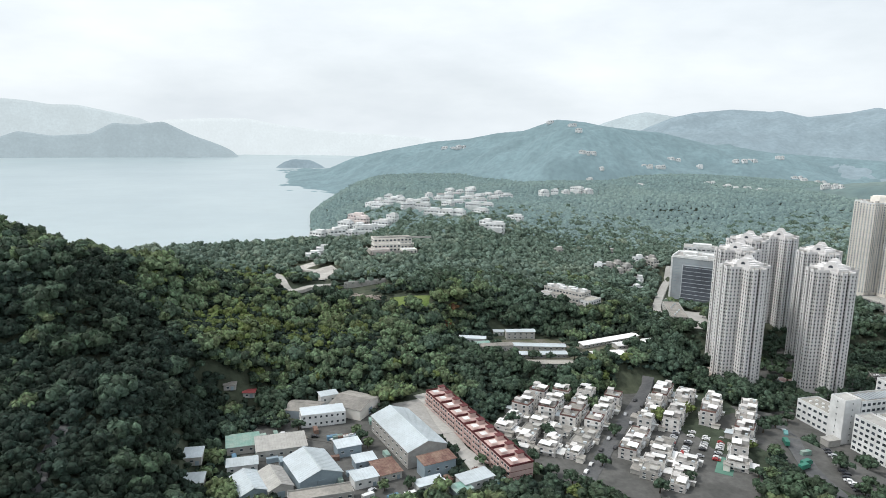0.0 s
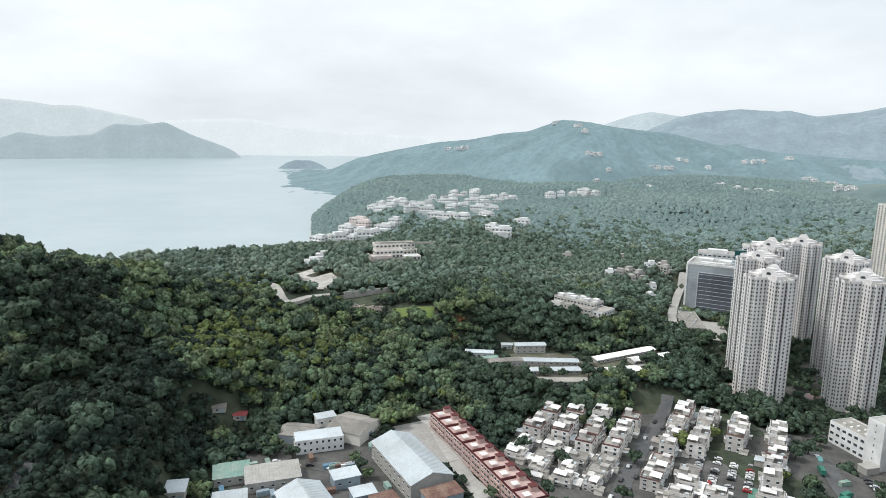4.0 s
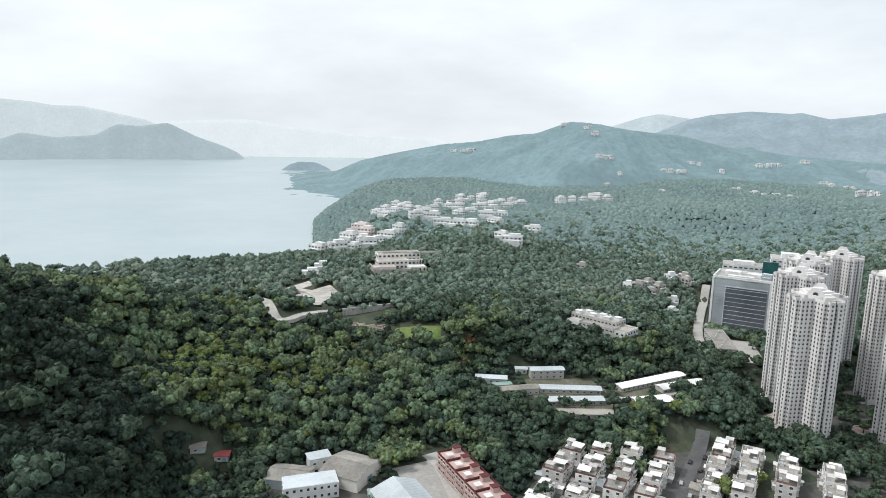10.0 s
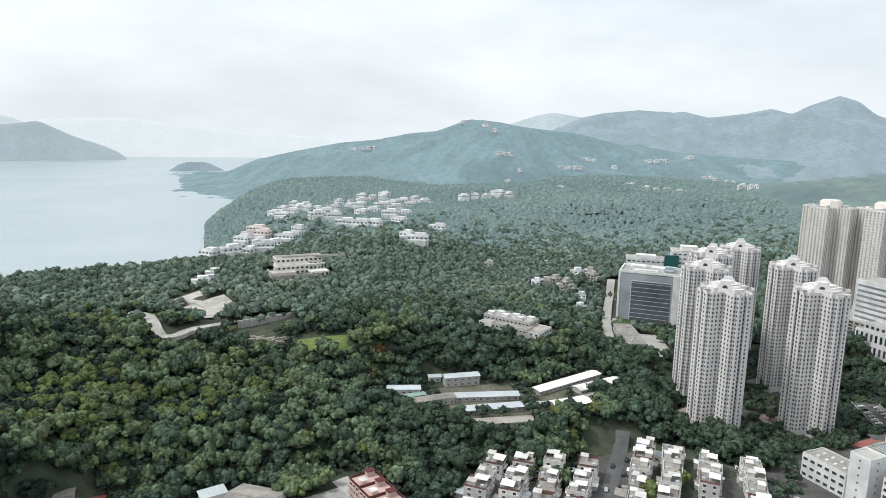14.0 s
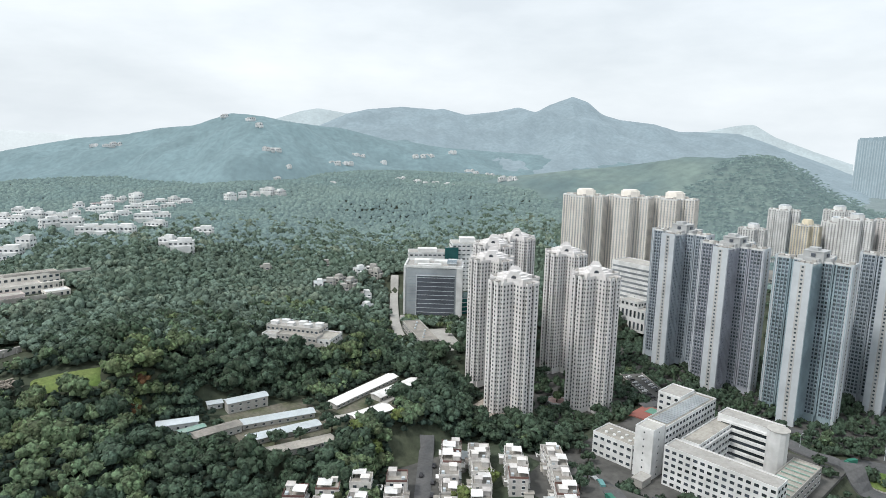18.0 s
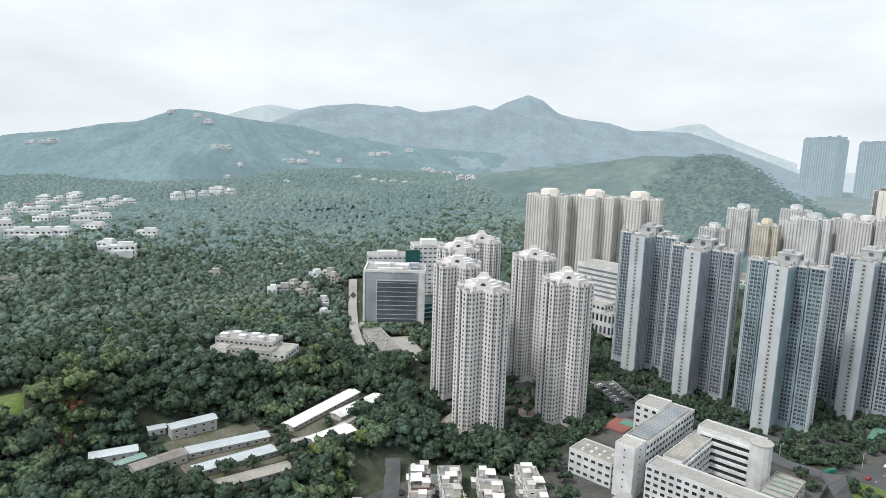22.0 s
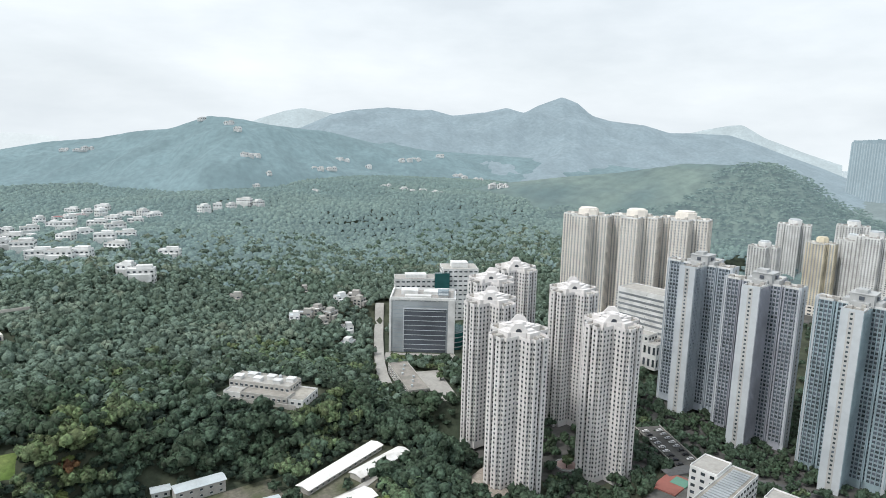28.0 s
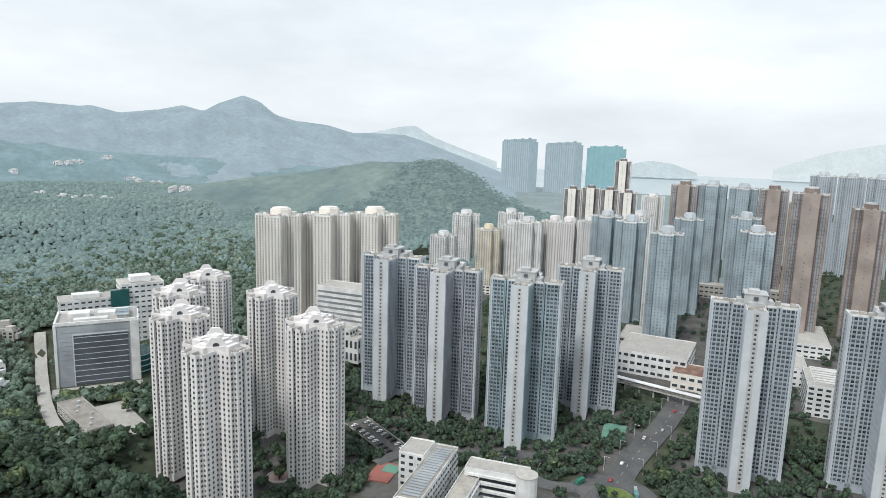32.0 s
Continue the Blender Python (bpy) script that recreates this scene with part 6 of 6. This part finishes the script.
            e = rng.uniform(0.25, 1.0) * spread
            c = np.array([math.cos(a) * e, math.sin(a) * e, rng.uniform(-0.15, 0.55) * (1.15 - e)])
            r = rng.uniform(*size)
        k = 1 + rng.uniform(-0.22, 0.22, len(bv))
        vs.append(c + bv * (r * k)[:, None] * np.array([1, 1, 0.9]))
        fs.append(bf + sum(len(q) for q in vs[:-1]))
    return np.concatenate(vs), np.concatenate(fs)


def leafy(count, spread, leaves, leaf, size):
    """A crown of clumps with single leaf sprays standing off them."""
    v, f = lumps(count, spread, False, size)
    v = v * 0.94
    c = v[f]
    n = np.cross(c[:, 1] - c[:, 0], c[:, 2] - c[:, 0])
    area = np.linalg.norm(n, axis=1) + 1e-9
    n = n / area[:, None]
    w = area * (n[:, 2] > -0.45)
    some = rng.choice(len(f), leaves, p=w / w.sum())
    b = rng.dirichlet((1, 1, 1), leaves)
    at_ = (c[some] * b[:, :, None]).sum(1) + n[some] * rng.uniform(0.0, 0.10, (leaves, 1))
    up = n[some] + rng.normal(0, 0.55, (leaves, 3))
    up /= np.linalg.norm(up, axis=1)[:, None]
    e1 = np.cross(up, rng.normal(0, 1, (leaves, 3)))
    e1 /= np.linalg.norm(e1, axis=1)[:, None]
    e2 = np.cross(up, e1)
    r = leaf * rng.uniform(0.55, 1.35, (leaves, 1))
    tri = np.stack([at_ + e1 * r, at_ - e1 * r * 0.5 + e2 * r * 0.8, at_ - e1 * r * 0.5 - e2 * r * 0.8], 1).reshape(-1, 3)
    return np.concatenate([v, tri]), np.concatenate([f, np.arange(len(tri)).reshape(-1, 3) + len(v)])


def join_crowns(name, spots, kinds, mat, label, size, tall, parent=None):
    """Many crowns joined into one mesh; spots are rows of x, y, z."""
    vs, fs, off = [], [], 0
    which = rng.integers(0, len(kinds), len(spots))
    for k, (kv, kf) in enumerate(kinds):
        p = spots[which == k]
        if not len(p):
            continue
        a = rng.uniform(0, 6.28, len(p))
        r = rng.uniform(size[0], size[1], len(p))
        h = r * rng.uniform(tall[0], tall[1], len(p))
        x = kv[None, :, 0] * np.cos(a)[:, None] - kv[None, :, 1] * np.sin(a)[:, None]
        y = kv[None, :, 0] * np.sin(a)[:, None] + kv[None, :, 1] * np.cos(a)[:, None]
        v = np.stack([x * r[:, None] + p[:, 0:1], y * r[:, None] + p[:, 1:2], kv[None, :, 2] * h[:, None] + p[:, 2:3] + (r * 0.75)[:, None]], -1)
        f = kf[None] + (np.arange(len(p)) * len(kv))[:, None, None] + off
        vs.append(v.reshape(-1, 3))
        fs.append(f.reshape(-1, 3))
        off += len(p) * len(kv)
    v, f = np.concatenate(vs), np.concatenate(fs)
    me = bpy.data.meshes.new(name)
    me.vertices.add(len(v))
    me.vertices.foreach_set("co", v.ravel())
    me.loops.add(f.size)
    me.loops.foreach_set("vertex_index", f.ravel().astype(np.int32))
    me.polygons.add(len(f))
    me.polygons.foreach_set("loop_start", np.arange(0, f.size, 3, dtype=np.int32))
    me.materials.append(mat)
    me.update(calc_edges=True)
    ob = new(name, me)
    return tagged(ob, label, "trees", kind="stuff")


CL = np.array(CLEAR)


def free(x, y, pad=2.0):
    ok = np.ones(len(x), bool)
    for cx, cy, hx, hy, a in CL:
        near = (np.abs(x - cx) < 140) & (np.abs(y - cy) < 140) & ok
        if not near.any():
            continue
        dx, dy = x[near] - cx, y[near] - cy
        u, v = dx * math.cos(a) + dy * math.sin(a), -dx * math.sin(a) + dy * math.cos(a)
        ok[np.flatnonzero(near)[(np.abs(u) < hx + pad) & (np.abs(v) < hy + pad)]] = False
    return ok


def scatter(x0, x1, y0, y1, step, pad, keep=1.0):
    x, y = np.meshgrid(np.arange(x0, x1, step), np.arange(y0, y1, step))
    x, y = x.ravel() + rng.uniform(-0.45, 0.45, x.size) * step, y.ravel() + rng.uniform(-0.45, 0.45, y.size) * step
    ok = free(x, y, pad) & (rng.random(len(x)) < keep)
    x, y = x[ok], y[ok]
    z = ground_z(x, y)
    ok = z > SEA + 1.5
    return np.stack([x, y, z], -1)[ok]


NEAR_KIND = [leafy(c, 0.92, 88, 0.17, (0.24, 0.42)) for c in (8, 7, 8, 7, 8, 7)]
MID_KIND = [leafy(c, 0.9, 34, 0.21, (0.28, 0.46)) for c in (5, 4, 4, 5)]
UND_KIND = [leafy(1, 0.5, 8, 0.30, (0.3, 0.4)) for c in range(4)]
FAR_KIND = [leafy(1, 0.8, 7, 0.28, (0.3, 0.4)) for c in range(4)]
near = scatter(-300, 270, 195, 660, 7.8, 2.5)
steep = scatter(-260, 260, 220, 560, 6.6, 2.5)
rise = np.hypot(ground_z(steep[:, 0] + 3, steep[:, 1]) - ground_z(steep[:, 0] - 3, steep[:, 1]), ground_z(steep[:, 0], steep[:, 1] + 3) - ground_z(steep[:, 0], steep[:, 1] - 3)) / 6
near = np.concatenate([near, steep[rise > 0.6]])
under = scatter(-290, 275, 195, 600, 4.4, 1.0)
# Undergrowth is near black to paint the shade in canopy gaps.
join_crowns("woods_undergrowth", under, UND_KIND, M["leaf_shaded"], "undergrowth and saplings, canopy shade put into their colour", (3.2, 4.8), (0.6, 0.95))
near = near[rng.random(len(near)) > (near[:, 1] - 520) / 130]
n1 = noise.noise
# Random tone, lowered on the left hill for shade, eastward for vignetting.
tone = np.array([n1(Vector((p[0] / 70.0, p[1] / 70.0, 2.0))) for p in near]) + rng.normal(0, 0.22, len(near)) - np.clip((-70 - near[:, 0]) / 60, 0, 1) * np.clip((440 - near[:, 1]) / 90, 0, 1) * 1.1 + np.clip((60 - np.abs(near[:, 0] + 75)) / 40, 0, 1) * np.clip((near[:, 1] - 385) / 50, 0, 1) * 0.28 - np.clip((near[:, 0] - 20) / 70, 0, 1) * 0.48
giant = rng.random(len(near)) < 0.05
join_crowns("woods_near_tall", near[giant & (tone < 0.1)], NEAR_KIND, M["leaf_dark"], "broad dark crowns standing above the canopy", (7.0, 10.0), (0.95, 1.25))
join_crowns("woods_near_broad", near[giant & (tone >= 0.1)], NEAR_KIND, M["leaf"], "broad green crowns standing above the canopy", (7.0, 9.5), (0.9, 1.2))
# Left hill crowns get the darkened leaf that paints its shade.
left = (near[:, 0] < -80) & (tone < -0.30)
join_crowns("woods_near_deep", near[left], NEAR_KIND, M["leaf_shaded"], "dense woodland on the steep hill, shade put into its leaf colour", (3.4, 7.2), (0.9, 1.35))
join_crowns("woods_near_dark", near[(tone < -0.12) & ~left], NEAR_KIND, M["leaf_dark"], "dense dark green woodland canopy on a hillside", (3.4, 7.4), (0.9, 1.35))
join_crowns("woods_near", near[(tone >= -0.12) & (tone < 0.36)], NEAR_KIND, M["leaf"], "dense mid-green woodland canopy on a hillside", (3.2, 7.2), (0.9, 1.4))
join_crowns("woods_near_bright", near[tone >= 0.36], NEAR_KIND, M["leaf_bright"], "scattered yellow-green tree crowns in a wood", (2.8, 6.0), (0.9, 1.3))
mid = np.concatenate([scatter(-400, 520, 535, 1130, 8.6, 1.5), scatter(520, 640, 500, 575, 7.5, 1.0), scatter(520, 800, 640, 1130, 9, 3)])
mid = mid[(rng.random(len(mid)) < (mid[:, 1] - 525) / 120) | (mid[:, 0] > 270)]
mid = mid[rng.random(len(mid)) < (1130 - mid[:, 1]) / 260]
# Random tone, again lowered eastward to paint in vignetting.
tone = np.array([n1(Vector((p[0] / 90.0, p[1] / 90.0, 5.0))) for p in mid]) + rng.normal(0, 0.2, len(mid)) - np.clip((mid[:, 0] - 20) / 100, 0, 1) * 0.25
# Crowns beyond this line take the leaf colours paled for haze.
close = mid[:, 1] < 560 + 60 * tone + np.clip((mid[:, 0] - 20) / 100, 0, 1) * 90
join_crowns("woods_slope_dark", mid[(tone < 0.05) & close], MID_KIND, M["leaf_dark"], "dark dense woodland on the middle slope", (3.6, 7.6), (0.9, 1.35))
join_crowns("woods_slope", mid[(tone >= 0.05) & close], MID_KIND, M["leaf"], "mid-green dense woodland on the middle slope", (3.6, 7.2), (0.9, 1.35))
fill = scatter(-220, 640, 560, 1130, 6.8, 1.0)
# Past this distance the fill takes the leaf colour with haze in it.
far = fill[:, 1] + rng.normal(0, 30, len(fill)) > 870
join_crowns("woods_mid_undergrowth", fill[~far], UND_KIND, M["leaf_slope_haze"], "low trees filling the wooded middle slope", (4.6, 6.6), (0.7, 1.1))
join_crowns("woods_far_undergrowth", np.concatenate([fill[far], scatter(640, 830, 700, 1140, 7.5, 1.0)]), UND_KIND, M["leaf_far_haze"], "low hazy trees filling the valley", (4.6, 6.8), (0.7, 1.1))
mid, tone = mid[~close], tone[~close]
join_crowns("woods_mid_dark", mid[tone < 0], MID_KIND, M["leaf_slope_haze"], "darker wooded slope behind the camp, paled for haze", (3.4, 8.2), (0.8, 1.35))
join_crowns("woods_mid", mid[tone >= 0], MID_KIND, M["leaf_mid_haze"], "mid-green wooded slope behind the camp, paled for haze", (3.2, 7.8), (0.8, 1.35))
town = np.concatenate([scatter(270, 560, 110, 575, 5.6, 1.0, 0.7), scatter(560, 1050, 130, 560, 12, 2.0, 0.5), scatter(1050, 1260, 100, 560, 12, 2.0, 0.7)])
join_crowns("woods_town", town, MID_KIND, M["leaf_dark"], "dark trees and shrubs between estate towers", (2.6, 5.0), (0.9, 1.4))
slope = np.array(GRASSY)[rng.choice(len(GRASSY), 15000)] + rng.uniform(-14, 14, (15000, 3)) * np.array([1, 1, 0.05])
join_crowns("backdrop_woods_hill", slope, FAR_KIND, M["leaf_far_haze"], "hazy scrub and woods on a rounded hill", (2.4, 6.4), (0.35, 0.6))
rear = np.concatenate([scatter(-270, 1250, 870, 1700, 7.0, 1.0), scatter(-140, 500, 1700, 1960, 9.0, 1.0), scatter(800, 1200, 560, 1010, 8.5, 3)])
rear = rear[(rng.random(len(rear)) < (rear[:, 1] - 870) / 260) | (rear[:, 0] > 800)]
join_crowns("backdrop_woods", rear, FAR_KIND, M["leaf_far_haze"], "hazy woods filling the valley", (4.6, 8.2), (0.7, 1.2))


# trees that stand apart
def tree(x, y, base, r, h, leaf, label, group):
    t = thing("tree", pose(x, y, base), label, "tree", group)
    b = bmesh.new()
    rings = []
    for k, (z, q) in enumerate(((0, 0.05), (h * 0.2, 0.036), (h * 0.5, 0.024), (h * 0.75, 0.012))):
        rings.append([b.verts.new((q * h * math.cos(radians(a)) + 0.1 * k * 0.2 * r, q * h * math.sin(radians(a)), z)) for a in range(0, 360, 60)])
    for lo, hi in zip(rings, rings[1:]):
        for i in range(6):
            b.faces.new((lo[i], lo[(i + 1) % 6], hi[(i + 1) % 6], hi[i]))
    for a in (20, 140, 260):
        ca, sa = math.cos(radians(a)), math.sin(radians(a))
        p = [b.verts.new((ca * 0.02 * h, sa * 0.02 * h, h * 0.35)), b.verts.new((-sa * 0.02 * h, ca * 0.02 * h, h * 0.37)), b.verts.new((0, 0, h * 0.42)), b.verts.new((ca * r * 0.6, sa * r * 0.6, h * 0.68))]
        for q in ((0, 1, 3), (1, 2, 3), (2, 0, 3)):
            b.faces.new([p[i] for i in q])
    me = bpy.data.meshes.new("trunk")
    b.to_mesh(me)
    b.free()
    me.materials.append(M["bark"])
    child("trunk", me, t, "brown trunk with limbs")
    kv, kf = leafy(9, 0.95, 150, 0.16, (0.26, 0.44))
    v = kv * np.array([r, r, h * 0.52]) + np.array([0, 0, h * 0.50])
    ob = child("crown", mesh_from("crown", v.tolist(), kf.tolist(), leaf), t)
    return t


KEEP = [tree(88, 318, 0, 4.0, 9, M["leaf_dark"], "leafy tree among village houses", "street trees"), tree(205, 290, 0, 4.5, 9.5, M["leaf"], "leafy tree beside the village", "street trees"),
        tree(425, 300, -18, 4.6, 10, M["leaf_dark"], "dark street tree beside the road", "street trees"), tree(13, 398, 0.5, 5.0, 10, M["leaf_bright"], "bright yellow-green tree beside a hall", "street trees")]
PARK = [(92, 301), (98, 293), (86, 309), (104, 301), (96, 311), (101, 284), (90, 291), (80, 300), (109, 292), (88, 372), (106, 354), (126, 318), (146, 352), (82, 338), (180, 366), (200, 372), (226, 388), (166, 300), (146, 290), (214, 326), (236, 346), (128, 270), (170, 262), (190, 275), (205, 300),
        (222, 314), (248, 352), (254, 368), (258, 388), (246, 398), (228, 424), (-4, 348), (0, 340), (-6, 357), (48, 333), (66, 302), (60, 318), (-52, 366), (-40, 366), (-72, 362), (-80, 335), (20, 297), (8, 296)]
ESTATE = [(300, 440), (312, 434), (322, 450), (310, 500), (325, 490), (335, 475), (362, 470), (372, 480), (360, 500), (330, 420), (340, 412), (322, 412), (366, 412), (380, 392), (312, 412), (300, 418), (290, 430), (280, 440),
          (405, 450), (412, 460), (420, 470), (428, 480), (418, 440), (424, 452), (432, 464), (404, 470), (436, 500), (446, 510), (396, 318), (400, 330), (405, 342), (412, 355), (420, 365), (428, 350), (420, 335), (425, 320), (436, 310), (432, 395)]
ESTATE_2 = [(446, 305), (456, 308), (468, 305), (478, 300), (488, 296), (520, 286), (530, 290), (540, 288), (436, 262), (446, 258), (456, 256), (440, 248), (450, 244), (432, 250), (428, 238), (420, 225), (440, 225), (452, 232), (424, 210),
            (430, 195), (520, 250), (530, 245), (516, 190), (510, 180), (520, 175), (440, 170), (446, 185), (545, 310), (555, 300), (500, 352), (505, 365), (430, 330), (440, 325), (392, 345), (376, 300), (370, 292), (390, 255), (380, 245)]
CAMP = [(99, 480), (98, 464), (152, 482), (156, 468), (150, 445), (119, 446), (132, 445), (160, 484), (182, 464), (204, 474), (152, 456), (104, 446)]
LANE = [(292, 590), (312, 540), (322, 548), (330, 560), (336, 572), (318, 576), (300, 520), (290, 505), (282, 498), (276, 488), (268, 478), (276, 470), (284, 392), (276, 384), (270, 372), (252, 300), (262, 310), (268, 322), (256, 285), (266, 296),
        (274, 308), (280, 316), (246, 275), (258, 268), (242, 262), (230, 255), (216, 262), (200, 255), (182, 252), (165, 248), (150, 255), (270, 280), (285, 290), (296, 280), (310, 270), (325, 268), (340, 275)]
tr_ = random.Random(3)
for k, (x, y) in enumerate(PARK + ESTATE + ESTATE_2 + LANE + CAMP):
    s = tr_.uniform(0.75, 1.25)
    o = copy_thing(KEEP[3 if k in (5, 14, 15, 19) else tr_.choice((0, 0, 1, 2, 2))], pose(x, y, gz(x, y) - 0.4, 0, 0, tr_.uniform(0, 360)))
    o.scale = (s, s, s * tr_.uniform(0.85, 1.15))
red_tree = tree(70, 607, gz(70, 607), 5, 9, M["leaf_rust"], "rust-red flowering tree in the wood", "red trees")
for x, y in ((62, 505), (70, 520)):
    copy_thing(red_tree, pose(x, y, gz(x, y)))


# ---- cars ----
def car(x, y, z, turn, paint, label, length=4.4, height=1.45, name="car", category="car"):
    t = thing(name, pose(x, y, z, 0, 0, turn), label, category, "parked cars" if name == "car" else "lorries")
    hl, hw = length / 2, 0.9 if name == "car" else 1.2
    side = [(-hl, 0.35), (hl, 0.35), (hl, 0.75), (hl * 0.55, 0.85), (hl * 0.25, height), (-hl * 0.6, height), (-hl * 0.9, 0.9), (-hl, 0.85)] if name == "car" else \
        [(-hl, 0.5), (hl, 0.5), (hl, 1.7), (hl * 0.9, 2.3), (hl * 0.62, 2.3), (hl * 0.6, height), (-hl, height)]
    n = len(side)
    v = [(a, -hw, b) for a, b in side] + [(a, hw, b) for a, b in side]
    f = [tuple(range(n)), tuple(range(n, 2 * n))[::-1]] + [(i, n + i, n + (i + 1) % n, (i + 1) % n) for i in range(n)]
    child("body", mesh_from("body", v, f, paint), t)
    if name == "car":
        child("glazing", Boxes().add((-hl * 0.16, 0, height - 0.3), (hl * 0.72, 1.84, 0.36)).add((hl * 0.4, 0, 1.08), (0.5, 1.5, 0.3)).mesh("glazing", M["glass_one"]), t)
    else:
        child("glazing", Boxes().add((hl * 0.86, 0, 1.8), (0.7, 2.44, 0.6)).mesh("glazing", M["glass_one"]), t)
    wheel = bpy.data.meshes.get("wheel")
    if wheel is None:
        ring_ = [(0.33 * math.cos(radians(a)), 0.33 * math.sin(radians(a))) for a in range(0, 360, 36)]
        wheel = prism_mesh("wheel", ring_, -0.11, 0.11, M["tyre"])
    for sx in (-1, 1):
        for sy in (-1, 1):
            o = child("wheel", wheel, t)
            o.matrix_basis = pose(sx * hl * 0.62, sy * (hw - 0.08), 0.33, 90, 0, 0)
    return t


PAINT = [material("car_white", (0.75, 0.75, 0.75), 0.35, 0.03, 1, spec=0.5), material("car_silver", (0.45, 0.46, 0.48), 0.3, 0.03, 1, spec=0.5), material("car_black", (0.03, 0.03, 0.035), 0.3, 0.03, 1, spec=0.5),
         material("car_red", (0.35, 0.03, 0.03), 0.35, 0.03, 1, spec=0.5), material("lorry_green", (0.05, 0.22, 0.16), 0.5, 0.05, 1), material("cab_teal", (0.14, 0.31, 0.31), 0.5, 0.05, 1)]
CARS = [car(168, 338, -3.8, VT, PAINT[0], "white car parked in rows"), car(171, 335, -3.8, VT, PAINT[1], "silver car parked in rows"), car(174, 332, -3.8, VT, PAINT[2], "black car parked in rows"), car(177, 329, -3.8, VT, PAINT[3], "red car parked in rows")]
cr = random.Random(11)
u, v_ = Vector((math.cos(radians(VT)), math.sin(radians(VT)), 0)), Vector((-math.sin(radians(VT)), math.cos(radians(VT)), 0))
for i in range(4):
    for j in range(11):
        if cr.random() < 0.78:
            p = Vector((190, 339, -3.8)) + v_ * (i * 8.5 - 13) + u * (j * 2.9 - 15)
            copy_thing(CARS[cr.choice((0, 0, 0, 1, 1, 2, 2, 3))], pose(p.x, p.y, -3.8, 0, 0, VT + 90 + cr.choice((0, 180)) + cr.uniform(-4, 4)))
for i in range(16):
    p = Vector((106, 294, 0)).lerp(Vector((192, 414, 0)), i / 16 + cr.uniform(0, 0.03))
    p = p + v_ * cr.choice((3.2, -3.0))
    copy_thing(CARS[cr.choice((0, 1, 2))], pose(p.x, p.y, gz(p.x, p.y) + 0.32, 0, 0, VT + cr.uniform(-3, 3)))
for i in range(18):
    copy_thing(CARS[cr.choice((0, 0, 1, 2))], pose(394 + math.cos(radians(64)) * (i % 9 - 4) * 5.6 - math.sin(radians(64)) * (5 if i < 9 else -5), 430 + math.sin(radians(64)) * (i % 9 - 4) * 5.6 + math.cos(radians(64)) * (5 if i < 9 else -5), -11.6, 0, 0, 154))
for x, y, a in ((455, 284, -5), (500, 279, 172), (520, 270, -8), (430, 285, 0), (402, 301, 140), (400, 262, 60), (428, 270, 20), (560, 268, 174), (402, 225, 80), (396, 190, 260), (-168, 380, 100), (-161, 340, 280), (-172, 392, 98)):
    copy_thing(CARS[cr.choice((0, 0, 1, 3))], pose(x, y, gz(x, y) + 1.15, 0, 0, a))
for i in range(14):
    copy_thing(CARS[cr.choice((0, 1, 2, 2))], pose(258 + cr.uniform(-2, 2) - i * 1.2, 318 - i * 3.2, 0.1 - 0.2 * i * 0, 0, 0, 150))
for x, y, a, k in ((240, 330, 70, 4), (236, 306, 20, 4), (232, 302, 20, 4), (250, 345, 60, 5), (254, 352, 70, 0), (420, 268, 20, 5), (415, 300, 160, 4)):
    car(x, y, gz(x, y) + 1.0, a, PAINT[k], "small lorry standing in a concrete yard", 7.5, 3.0, "lorry", "lorry")
for x, y in ((-30, 355), (-20, 352), (-48, 360), (2, 296), (-38, 330)):
    copy_thing(CARS[cr.choice((0, 1, 2))], pose(x, y, 0.45, 0, 0, cr.uniform(0, 180)))
